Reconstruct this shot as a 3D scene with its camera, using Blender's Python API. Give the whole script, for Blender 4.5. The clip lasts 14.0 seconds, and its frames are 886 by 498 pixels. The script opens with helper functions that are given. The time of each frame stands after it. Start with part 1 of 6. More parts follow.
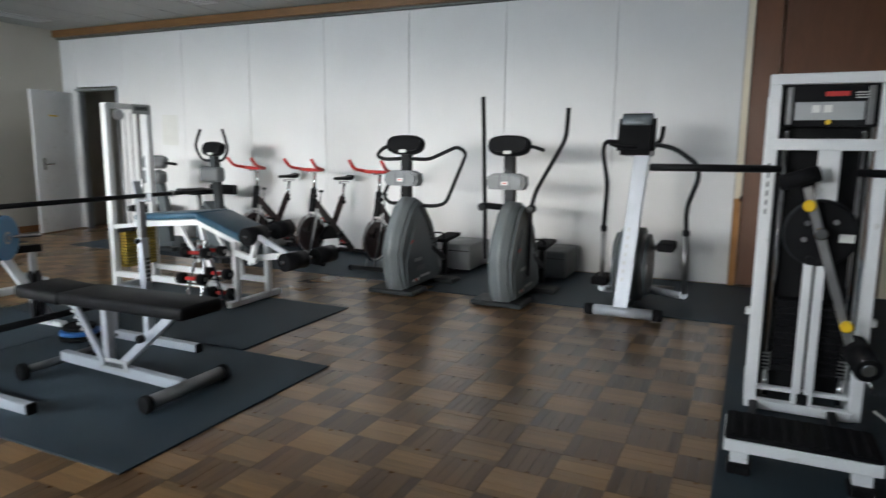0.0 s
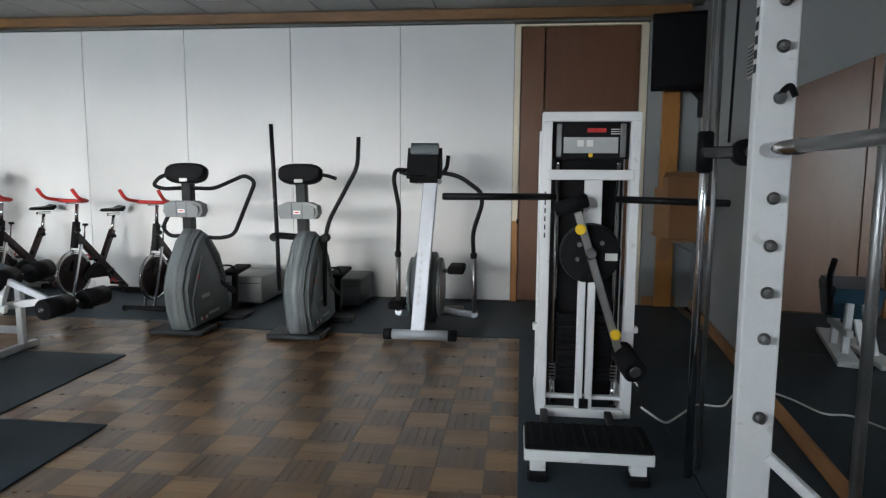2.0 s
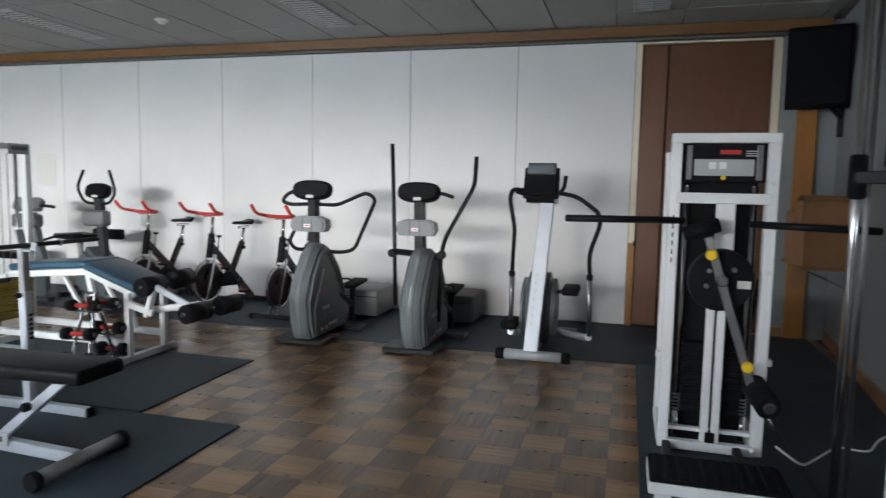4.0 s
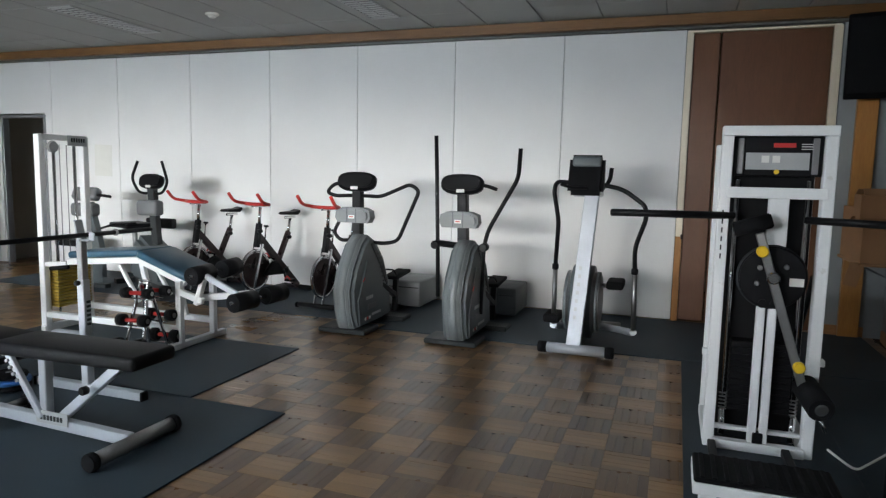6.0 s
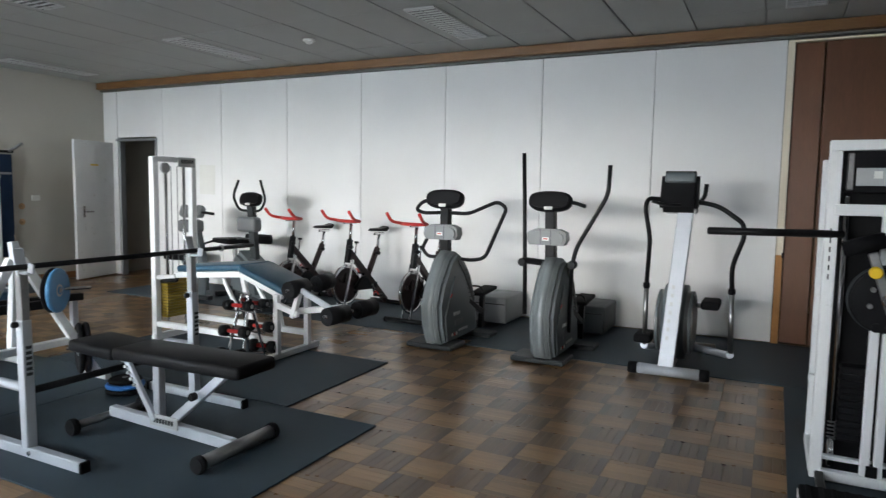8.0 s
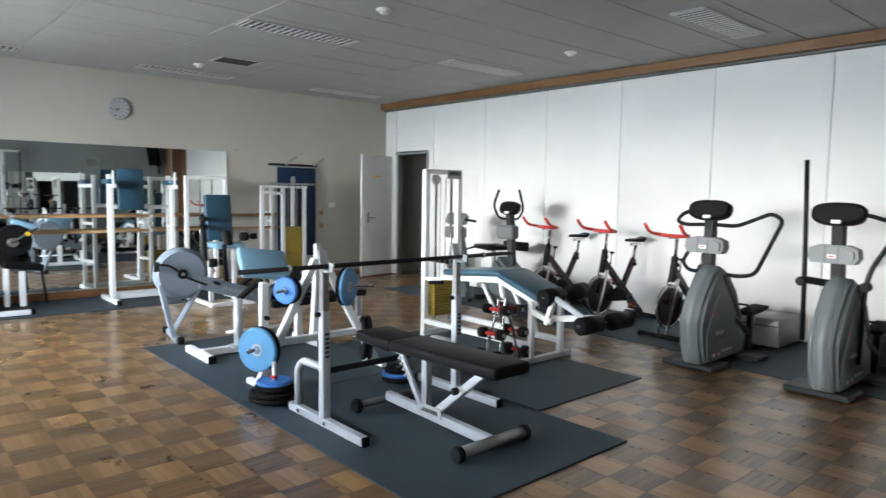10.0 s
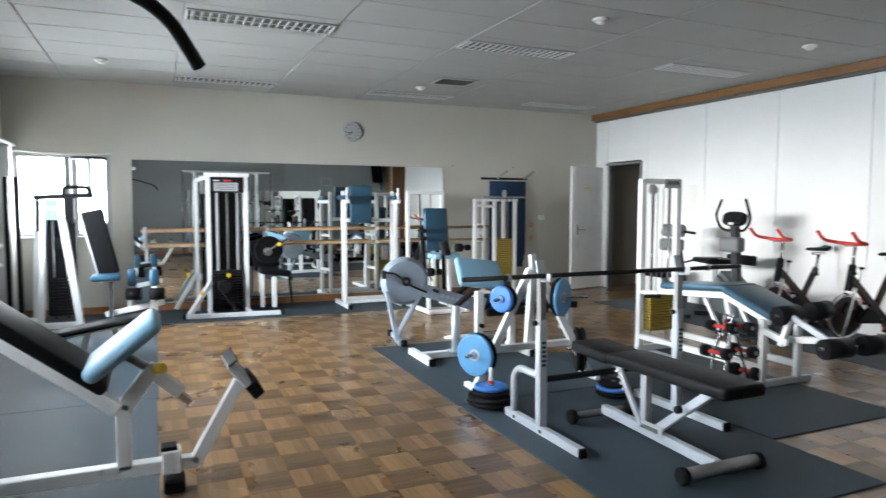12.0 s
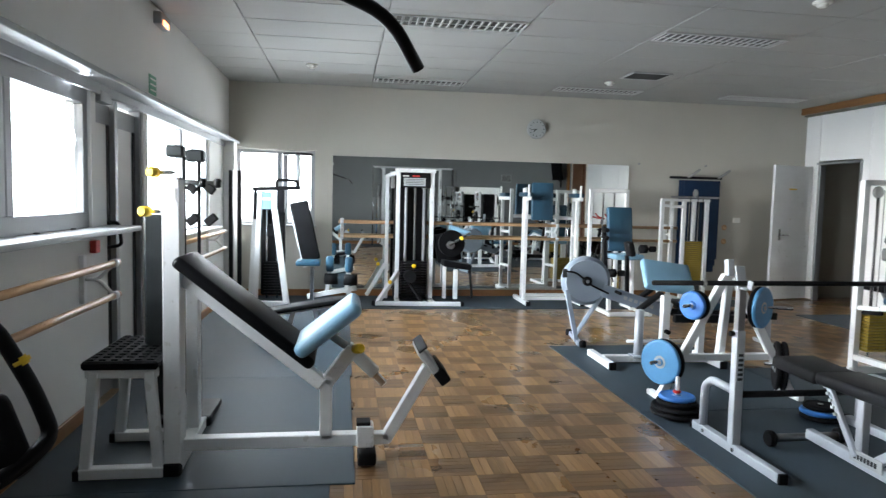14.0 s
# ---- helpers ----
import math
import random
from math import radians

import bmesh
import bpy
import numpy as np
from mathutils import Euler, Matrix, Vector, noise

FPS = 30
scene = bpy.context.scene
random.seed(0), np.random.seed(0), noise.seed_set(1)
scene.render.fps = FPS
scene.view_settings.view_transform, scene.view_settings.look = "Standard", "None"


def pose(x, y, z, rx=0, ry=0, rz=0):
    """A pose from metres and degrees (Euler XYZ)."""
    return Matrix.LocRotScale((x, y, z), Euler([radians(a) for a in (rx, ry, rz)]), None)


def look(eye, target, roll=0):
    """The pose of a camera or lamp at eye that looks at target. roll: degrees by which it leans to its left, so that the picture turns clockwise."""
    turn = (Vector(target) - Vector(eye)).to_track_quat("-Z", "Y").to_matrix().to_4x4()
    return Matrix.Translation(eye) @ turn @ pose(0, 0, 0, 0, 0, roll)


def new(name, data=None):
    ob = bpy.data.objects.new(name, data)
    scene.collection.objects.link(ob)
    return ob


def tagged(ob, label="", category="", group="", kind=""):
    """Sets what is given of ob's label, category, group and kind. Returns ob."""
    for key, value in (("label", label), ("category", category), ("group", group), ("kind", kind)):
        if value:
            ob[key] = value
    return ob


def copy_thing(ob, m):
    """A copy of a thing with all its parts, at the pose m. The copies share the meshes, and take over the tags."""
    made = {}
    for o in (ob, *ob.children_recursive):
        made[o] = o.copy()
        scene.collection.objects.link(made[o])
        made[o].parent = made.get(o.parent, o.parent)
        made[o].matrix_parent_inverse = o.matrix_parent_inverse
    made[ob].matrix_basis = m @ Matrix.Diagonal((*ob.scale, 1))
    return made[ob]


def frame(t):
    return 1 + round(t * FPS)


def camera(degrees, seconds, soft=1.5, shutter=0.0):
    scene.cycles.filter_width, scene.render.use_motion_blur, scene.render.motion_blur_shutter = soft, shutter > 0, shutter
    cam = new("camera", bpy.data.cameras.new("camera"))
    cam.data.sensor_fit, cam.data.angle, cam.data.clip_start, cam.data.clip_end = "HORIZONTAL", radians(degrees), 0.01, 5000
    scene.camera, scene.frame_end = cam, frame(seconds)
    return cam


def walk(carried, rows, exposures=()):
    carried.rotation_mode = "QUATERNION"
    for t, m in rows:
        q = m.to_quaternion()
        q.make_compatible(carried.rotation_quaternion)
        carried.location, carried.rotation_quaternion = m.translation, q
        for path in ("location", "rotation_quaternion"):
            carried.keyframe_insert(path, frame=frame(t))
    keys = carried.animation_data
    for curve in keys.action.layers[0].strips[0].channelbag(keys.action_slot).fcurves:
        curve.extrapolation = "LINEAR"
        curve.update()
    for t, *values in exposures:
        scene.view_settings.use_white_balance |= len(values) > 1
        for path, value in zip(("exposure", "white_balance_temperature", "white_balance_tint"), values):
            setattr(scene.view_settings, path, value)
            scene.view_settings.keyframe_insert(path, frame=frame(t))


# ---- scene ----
cam = camera(68.1, 14.0, soft=1.3, shutter=0.6)
PATH = [
    (0, (-0.533, 0.826, 1.347), (-1.366, 2.617, 1.033), 0.5),
    (0.5, (-0.52, 0.835, 1.355), (-1.143, 2.715, 1.073), 1.6),
    (1, (-0.535, 0.841, 1.364), (-0.923, 2.786, 1.112), 0.9),
    (1.5, (-0.565, 0.841, 1.374), (-0.828, 2.809, 1.133), 0.6),
    (2, (-0.605, 0.84, 1.38), (-0.827, 2.813, 1.143), 0.4),
    (2.5, (-0.643, 0.82, 1.387), (-0.891, 2.79, 1.148), 0.5),
    (3, (-0.677, 0.803, 1.391), (-1.005, 2.762, 1.151), 1.2),
    (3.5, (-0.69, 0.807, 1.396), (-1.099, 2.75, 1.165), 1.2),
    (4, (-0.698, 0.802, 1.396), (-1.229, 2.721, 1.207), 1.1),
    (4.2, (-0.698, 0.802, 1.397), (-1.276, 2.706, 1.193), 1.0),
    (6.5, (-0.698, 0.8, 1.417), (-1.368, 2.672, 1.194), 1.3),
    (7, (-0.707, 0.798, 1.415), (-1.428, 2.653, 1.211), 1.3),
    (7.2, (-0.71, 0.791, 1.415), (-1.472, 2.63, 1.218), 1.1),
    (9.3, (-0.729, 0.688, 1.46), (-1.966, 2.25, 1.289), 1.1),
    (9.5, (-0.724, 0.681, 1.461), (-2.054, 2.165, 1.286), 0.9),
    (10, (-0.687, 0.676, 1.458), (-2.178, 1.998, 1.287), 0.9),
    (10.5, (-0.656, 0.657, 1.455), (-2.208, 1.906, 1.277), 0.9),
    (11, (-0.656, 0.632, 1.454), (-2.29, 1.776, 1.301), 0.4),
    (11.5, (-0.674, 0.603, 1.446), (-2.41, 1.586, 1.298), 0.4),
    (12, (-0.687, 0.579, 1.441), (-2.512, 1.384, 1.305), 0.1),
    (12.5, (-0.689, 0.554, 1.439), (-2.569, 1.225, 1.317), 0.4),
    (13, (-0.69, 0.525, 1.438), (-2.618, 1.04, 1.308), 1.2),
    (13.5, (-0.688, 0.508, 1.438), (-2.646, 0.887, 1.289), 1.2),
    (14, (-0.689, 0.506, 1.44), (-2.661, 0.804, 1.288), 1.4),
]
# the clip's own exposure rises a little as it turns towards the middle of the room
EXPOSURES = [(0, -0.38), (7.2, -0.38), (9.3, 0.0), (12.0, 0.18), (13.0, 0.10), (14.0, 0.0)]
walk(cam, [(t, look(eye, target, roll)) for t, eye, target, roll in PATH], EXPOSURES)

# ---- light ----
world = bpy.data.worlds.new("daylight")
scene.world = world
world.use_nodes = True
wn = world.node_tree.nodes
sky = wn.new("ShaderNodeTexSky")
sky.sky_type = "NISHITA"
sky.sun_disc = False
sky.sun_elevation = radians(38)
sky.sun_rotation = radians(20)
wn["Background"].inputs["Strength"].default_value = 0.15
world.node_tree.links.new(sky.outputs[0], wn["Background"].inputs["Color"])

sun_data = bpy.data.lights.new("sun", "SUN")
sun_data.energy = 3.0
sun_data.angle = radians(0.5)
sun_data.color = (1.0, 0.94, 0.85)
sun = new("sun", sun_data)
sun.matrix_world = look((0, 0, 20), (-3.4, -9.4, 12.2))


def window_light(name, x, y, z, w, h, aim, watts, tint=(0.90, 0.95, 1.0), spread=150):
    """Area lamp standing in for daylight, behind a window opening or further outside."""
    d = bpy.data.lights.new(name, "AREA")
    d.shape, d.size, d.size_y, d.energy, d.color = "RECTANGLE", w, h, watts, tint
    d.spread = radians(spread)
    ob = new(name, d)
    ob.matrix_world = look((x, y, z), aim)
    return ob


# room: x from -10.25 (mirror wall) to 1.05, y from -1.1 (window wall) to 7.74 (partition)
XM, XR, YW, YP, ZC = -10.25, 1.05, -1.1, 7.74, 3.0
# added strip lamp well outside; its low shape makes light fade up the partition
window_light("strip_lamp_south", -5.7, YW - 4.4, 2.12, 7.4, 0.75, (-5.7, 4.0, 1.95), 300, (1.0, 0.962, 0.905), 66)
window_light("light_long_window", -7.6, YW - 0.62, 1.72, 2.6, 1.2, (-6.8, 1.6, 0.0), 400, (0.79, 0.895, 1.0))
window_light("light_casement", -3.7, YW - 0.62, 1.78, 3.0, 1.0, (-2.0, 2.4, 0.5), 165, (0.84, 0.91, 1.0))
window_light("light_end_window", XM - 0.55, -0.45, 1.68, 1.5, 1.2, (-6.0, 0.3, 0.2), 150)


# ---- materials ----
def nodes_of(name):
    m = bpy.data.materials.new(name)
    m.use_nodes = True
    nt = m.node_tree
    return m, nt, nt.nodes["Principled BSDF"]


def mat(name, color, rough=0.5, metal=0.0, var=0.12, scale=6.0, fine=90.0, bump=0.05, spec=0.5, rvar=0.15, coat=0.0, wear=None):
    """Painted, moulded or metal surface with stains at a large scale and grain at a small one."""
    m, nt, b = nodes_of(name)
    n, l = nt.nodes, nt.links
    tc = n.new("ShaderNodeTexCoord")
    big, small = n.new("ShaderNodeTexNoise"), n.new("ShaderNodeTexNoise")
    big.inputs["Scale"].default_value, small.inputs["Scale"].default_value = scale, fine
    big.inputs["Detail"].default_value, small.inputs["Detail"].default_value = 5, 3
    for t in (big, small):
        l.new(tc.outputs["Object"], t.inputs["Vector"])
    ramp = n.new("ShaderNodeValToRGB")
    lo = [max(0.0, c * (1 - var)) for c in color]
    hi = [min(1.0, c * (1 + var)) for c in color]
    ramp.color_ramp.elements[0].position, ramp.color_ramp.elements[1].position = 0.3, 0.7
    ramp.color_ramp.elements[0].color, ramp.color_ramp.elements[1].color = (*lo, 1), (*hi, 1)
    mix = n.new("ShaderNodeMath")
    mix.operation = "MULTIPLY_ADD"
    mix.inputs[1].default_value = 0.3
    l.new(small.outputs["Fac"], mix.inputs[0])
    sc = n.new("ShaderNodeMath")
    sc.operation = "MULTIPLY"
    sc.inputs[1].default_value = 0.7
    l.new(big.outputs["Fac"], sc.inputs[0])
    l.new(sc.outputs[0], mix.inputs[2])
    l.new(mix.outputs[0], ramp.inputs["Fac"])
    col = ramp.outputs["Color"]
    if wear:
        spots = n.new("ShaderNodeTexNoise")
        spots.inputs["Scale"].default_value, spots.inputs["Detail"].default_value = 14, 8
        l.new(tc.outputs["Object"], spots.inputs["Vector"])
        cut = n.new("ShaderNodeValToRGB")
        cut.color_ramp.elements[0].position, cut.color_ramp.elements[1].position = 0.66, 0.70
        l.new(spots.outputs["Fac"], cut.inputs["Fac"])
        mx = n.new("ShaderNodeMixRGB")
        l.new(cut.outputs["Color"], mx.inputs["Fac"])
        l.new(col, mx.inputs["Color1"])
        mx.inputs["Color2"].default_value = (*wear, 1)
        col = mx.outputs["Color"]
    l.new(col, b.inputs["Base Color"])
    rr = n.new("ShaderNodeMapRange")
    rr.inputs["To Min"].default_value, rr.inputs["To Max"].default_value = max(0.02, rough - rvar), min(1, rough + rvar)
    l.new(big.outputs["Fac"], rr.inputs["Value"])
    l.new(rr.outputs[0], b.inputs["Roughness"])
    b.inputs["Metallic"].default_value = metal
    b.inputs["Specular IOR Level"].default_value = spec
    b.inputs["Coat Weight"].default_value = coat
    if bump:
        bp = n.new("ShaderNodeBump")
        bp.inputs["Strength"].default_value, bp.inputs["Distance"].default_value = bump, 0.004
        l.new(small.outputs["Fac"], bp.inputs["Height"])
        l.new(bp.outputs["Normal"], b.inputs["Normal"])
    return m


def wood(name, dark, light, along="X", ring=9.0, rough=0.35, coat=0.2, island=False, stretch=14.0):
    """Wood with long grain along one axis; every piece gets a tone of its own."""
    m, nt, b = nodes_of(name)
    n, l = nt.nodes, nt.links
    tc, mp = n.new("ShaderNodeTexCoord"), n.new("ShaderNodeMapping")
    s = {"X": (1, stretch, stretch), "Y": (stretch, 1, stretch), "Z": (stretch, stretch, 1)}[along]
    mp.inputs["Scale"].default_value = s
    l.new(tc.outputs["Object"], mp.inputs["Vector"])
    g1, g2 = n.new("ShaderNodeTexNoise"), n.new("ShaderNodeTexNoise")
    g1.inputs["Scale"].default_value, g1.inputs["Detail"].default_value, g1.inputs["Distortion"].default_value = ring * 0.35, 6, 0.6
    g2.inputs["Scale"].default_value, g2.inputs["Detail"].default_value = ring * 2.5, 4
    l.new(mp.outputs[0], g1.inputs["Vector"])
    l.new(mp.outputs[0], g2.inputs["Vector"])
    rnd = n.new("ShaderNodeObjectInfo").outputs["Random"]
    if island:
        two = n.new("ShaderNodeMath")
        two.operation, two.inputs[1].default_value = "MULTIPLY_ADD", 0.4
        l.new(rnd, two.inputs[0])
        isl = n.new("ShaderNodeMath")
        isl.operation, isl.inputs[1].default_value = "MULTIPLY", 0.6
        l.new(n.new("ShaderNodeNewGeometry").outputs["Random Per Island"], isl.inputs[0])
        l.new(isl.outputs[0], two.inputs[2])
        rnd = two.outputs[0]
    off = n.new("ShaderNodeMath")
    off.operation, off.inputs[1].default_value = "MULTIPLY", 61.0
    l.new(rnd, off.inputs[0])
    l.new(off.outputs[0], mp.inputs["Location"])
    a = n.new("ShaderNodeMath")
    a.operation, a.inputs[1].default_value = "MULTIPLY_ADD", 0.65 if island else 0.45
    l.new(rnd, a.inputs[0])
    c = n.new("ShaderNodeMath")
    c.operation, c.inputs[1].default_value = "MULTIPLY_ADD", 0.45
    l.new(g1.outputs["Fac"], c.inputs[0])
    d = n.new("ShaderNodeMath")
    d.operation, d.inputs[1].default_value = "MULTIPLY", 0.35
    l.new(g2.outputs["Fac"], d.inputs[0])
    l.new(d.outputs[0], c.inputs[2])
    l.new(c.outputs[0], a.inputs[2])
    ramp = n.new("ShaderNodeValToRGB")
    ramp.color_ramp.elements[0].position, ramp.color_ramp.elements[1].position = 0.32 if island else 0.25, 1.0 if island else 0.95
    ramp.color_ramp.elements[0].color, ramp.color_ramp.elements[1].color = (*dark, 1), (*light, 1)
    l.new(a.outputs[0], ramp.inputs["Fac"])
    l.new(ramp.outputs["Color"], b.inputs["Base Color"])
    wear = n.new("ShaderNodeTexNoise")
    wear.inputs["Scale"].default_value, wear.inputs["Detail"].default_value = 1.3, 6
    l.new(tc.outputs["Object"], wear.inputs["Vector"])
    rr = n.new("ShaderNodeMapRange")
    rr.inputs["To Min"].default_value, rr.inputs["To Max"].default_value = max(0.05, rough - 0.14), rough + 0.16
    l.new(wear.outputs["Fac"], rr.inputs["Value"])
    l.new(rr.outputs[0], b.inputs["Roughness"])
    b.inputs["Coat Weight"].default_value = coat
    if island:
        b.inputs["Specular IOR Level"].default_value = 0.32
    b.inputs["Coat Roughness"].default_value = 0.2
    bp = n.new("ShaderNodeBump")
    bp.inputs["Strength"].default_value, bp.inputs["Distance"].default_value = 0.08, 0.003
    l.new(g2.outputs["Fac"], bp.inputs["Height"])
    l.new(bp.outputs["Normal"], b.inputs["Normal"])
    return m


M_WALL = mat("wall_paint", (0.48, 0.46, 0.405), 0.8, var=0.05, scale=1.2, fine=220, bump=0.12)
M_WALLW = mat("white_wall_paint", (0.72, 0.72, 0.70), 0.8, var=0.05, scale=1.2, fine=220, bump=0.12)
# off-white wall paint darkened to grey: the right end's shade is in the colour
M_WALLE_SHADED = mat("shaded_white_wall_paint", (0.26, 0.27, 0.27), 0.8, var=0.05, scale=1.2, fine=220, bump=0.12)
M_PANEL = mat("partition_laminate", (0.78, 0.78, 0.77), 0.55, var=0.035, scale=1.6, fine=160, bump=0.03)
# tile grey set darker than the tiles, standing in for weak light up there
M_CEIL_DIMMED = mat("dimmed_ceiling_tile", (0.355, 0.355, 0.34), 0.9, var=0.05, scale=2.0, fine=260, bump=0.25)
M_TRIM = wood("trim_wood", (0.125, 0.055, 0.015), (0.30, 0.150, 0.045), "X", rough=0.45)
M_BASE = wood("baseboard_wood", (0.18, 0.07, 0.02), (0.42, 0.20, 0.08), "Y", rough=0.45)
M_BASEX = wood("baseboard_wood_long", (0.18, 0.07, 0.02), (0.42, 0.20, 0.08), "X", rough=0.45)
M_PINE = wood("knotty_pine", (0.26, 0.095, 0.018), (0.50, 0.24, 0.06), "Z", ring=5, rough=0.4, stretch=7)
# jamb wood made paler to stand in for sunlight shining through the door gap
M_CREAM_GAP_LIGHT = wood("pale_wood_gap_light", (0.72, 0.62, 0.45), (0.88, 0.82, 0.68), "Z", rough=0.5)
M_BROWN = wood("brown_veneer", (0.066, 0.025, 0.010), (0.150, 0.060, 0.026), "Z", ring=6, rough=0.38, stretch=5)
M_BARRE = wood("barre_wood", (0.38, 0.20, 0.09), (0.66, 0.43, 0.23), "Y", rough=0.4)
M_BARREX = wood("barre_wood_long", (0.42, 0.30, 0.20), (0.66, 0.52, 0.38), "X", rough=0.4)
M_OAKX_SHEEN = wood("parquet_oak_x_sheen", (0.088, 0.046, 0.018), (0.315, 0.178, 0.073), "X", rough=0.29, coat=0.36, island=True)
M_OAKY_DULL = wood("parquet_oak_y_dull", (0.040, 0.0195, 0.0075), (0.152, 0.079, 0.031), "Y", rough=0.29, coat=0.36, island=True)
M_SUB = mat("parquet_joint", (0.045, 0.025, 0.013), 0.8, fine=200)
M_MAT = mat("rubber_matting", (0.027, 0.043, 0.056), 0.62, var=0.25, scale=2.2, fine=420, bump=0.30, rvar=0.1, spec=0.34)
M_WHITE = mat("white_powder_coat", (0.80, 0.81, 0.81), 0.38, var=0.05, scale=5, bump=0.04, wear=(0.68, 0.68, 0.66))
M_SILVER = mat("silver_paint", (0.46, 0.49, 0.53), 0.46, 0.4, var=0.08, bump=0.04)
M_CHROME = mat("chrome", (0.72, 0.72, 0.73), 0.16, 1.0, var=0.08, bump=0.0, rvar=0.08)
M_STEEL = mat("dull_steel", (0.34, 0.34, 0.34), 0.38, 1.0, var=0.15, bump=0.05)
M_BLACK = mat("black_plastic", (0.007, 0.007, 0.008), 0.42, var=0.25, bump=0.06, spec=0.15)
M_RUBBER = mat("black_rubber", (0.007, 0.007, 0.008), 0.75, var=0.3, bump=0.2, spec=0.12)
M_VINYL = mat("black_vinyl", (0.007, 0.007, 0.008), 0.42, var=0.2, fine=260, bump=0.12, scale=4, spec=0.10, rvar=0.08)
M_TEAL = mat("blue_vinyl", (0.020, 0.068, 0.112), 0.38, var=0.14, fine=260, bump=0.15, scale=4)
M_SKY = mat("light_blue_vinyl", (0.20, 0.37, 0.50), 0.36, var=0.10, fine=260, bump=0.15, scale=4)
M_NAVY = mat("navy_mat_cover", (0.010, 0.027, 0.066), 0.62, var=0.2, fine=180, bump=0.2, spec=0.2)
M_GOLD = mat("ochre_weight_plate", (0.34, 0.24, 0.035), 0.45, 0.2, var=0.2)
M_RED = mat("red_rubber_grip", (0.50, 0.025, 0.02), 0.5, var=0.15, bump=0.1)
M_YELLOW = mat("yellow_plastic", (0.80, 0.52, 0.02), 0.4, var=0.08)
M_GREY = mat("grey_plastic_shell", (0.10, 0.118, 0.125), 0.42, var=0.12, bump=0.05)
M_RIB = mat("grey_plastic_rib", (0.15, 0.168, 0.175), 0.42, var=0.1, bump=0.05)
M_LGREY = mat("light_grey_plastic", (0.40, 0.41, 0.41), 0.4, var=0.08, bump=0.04)
M_DGREY = mat("dark_grey_plastic", (0.026, 0.030, 0.032), 0.45, var=0.15, bump=0.05, spec=0.3)
M_POD = mat("mid_grey_plastic", (0.135, 0.142, 0.145), 0.4, var=0.08, bump=0.04)
M_MAROON = mat("dark_maroon_paint", (0.022, 0.010, 0.010), 0.3, 0.2, var=0.2)
M_PALEBLUE = mat("pale_blue_grey_paint", (0.250, 0.298, 0.360), 0.40, var=0.06)
M_ALU = mat("brushed_aluminium", (0.34, 0.35, 0.36), 0.42, 0.7, var=0.06)
M_SILL = mat("grey_window_sill", (0.40, 0.42, 0.43), 0.35, var=0.08)
M_CARD = mat("cardboard", (0.30, 0.15, 0.065), 0.85, var=0.12, fine=140, bump=0.15)
M_PAPER = mat("paper", (0.74, 0.74, 0.70), 0.8, var=0.04)
M_GREEN = mat("green_sign", (0.12, 0.34, 0.22), 0.5)
M_BLUEPL = mat("blue_rubber_plate", (0.03, 0.16, 0.48), 0.5, var=0.15)
M_SKYPL = mat("light_blue_plate", (0.075, 0.25, 0.46), 0.45, var=0.12)
M_GRILLE = mat("dark_grille", (0.10, 0.10, 0.095), 0.6)
M_LOUVRE = mat("lamp_louvre", (0.52, 0.53, 0.52), 0.35, 0.3, var=0.05)
M_TV = mat("dull_black_screen", (0.003, 0.003, 0.0035), 0.5, var=0.2, bump=0.03, spec=0.05)
M_SCREEN = mat("screen_glass", (0.012, 0.012, 0.014), 0.12, var=0.1, bump=0)
M_GROUND = mat("outside_paving", (0.46, 0.45, 0.42), 0.9, var=0.15)

M_MIRROR, _nt, _b = nodes_of("mirror_silver")
_b.inputs["Base Color"].default_value = (0.80, 0.83, 0.82, 1)
_b.inputs["Metallic"].default_value = 1.0
_b.inputs["Roughness"].default_value = 0.015
M_GLASS, _nt, _b = nodes_of("window_glass")
_b.inputs["Base Color"].default_value = (0.95, 0.98, 0.98, 1)
_b.inputs["Roughness"].default_value = 0.02
_b.inputs["Transmission Weight"].default_value = 1.0
_b.inputs["IOR"].default_value = 1.45
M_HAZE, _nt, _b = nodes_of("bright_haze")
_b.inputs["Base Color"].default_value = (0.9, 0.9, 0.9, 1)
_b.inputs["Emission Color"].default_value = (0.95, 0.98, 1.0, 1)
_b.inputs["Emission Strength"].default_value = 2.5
M_GLOW, _nt, _b = nodes_of("emergency_lamp_glow")
_b.inputs["Base Color"].default_value = (1, 0.4, 0.15, 1)
_b.inputs["Emission Color"].default_value = (1, 0.33, 0.12, 1)
_b.inputs["Emission Strength"].default_value = 6


# ---- mesh helpers ----
def place(bm, src, m):
    """Adds the bmesh src, moved by m, to bm."""
    me = bpy.data.meshes.new("tmp")
    src.to_mesh(me)
    src.free()
    me.transform(m)
    bm.from_mesh(me)
    bpy.data.meshes.remove(me)
    return bm


def add_box(bm, c, s, rot=None, bev=0.004, seg=1):
    b = bmesh.new()
    bmesh.ops.create_cube(b, size=1.0)
    bmesh.ops.scale(b, vec=s, verts=b.verts)
    k = min(bev, 0.45 * min(s))
    if k > 0:
        bmesh.ops.bevel(b, geom=b.edges[:], offset=k, segments=seg, profile=0.5, affect="EDGES")
        if seg > 1:
            for f in b.faces:
                f.smooth = True
    m = Matrix.Translation(c)
    if rot:
        m = m @ Euler([radians(a) for a in rot]).to_matrix().to_4x4()
    return place(bm, b, m)


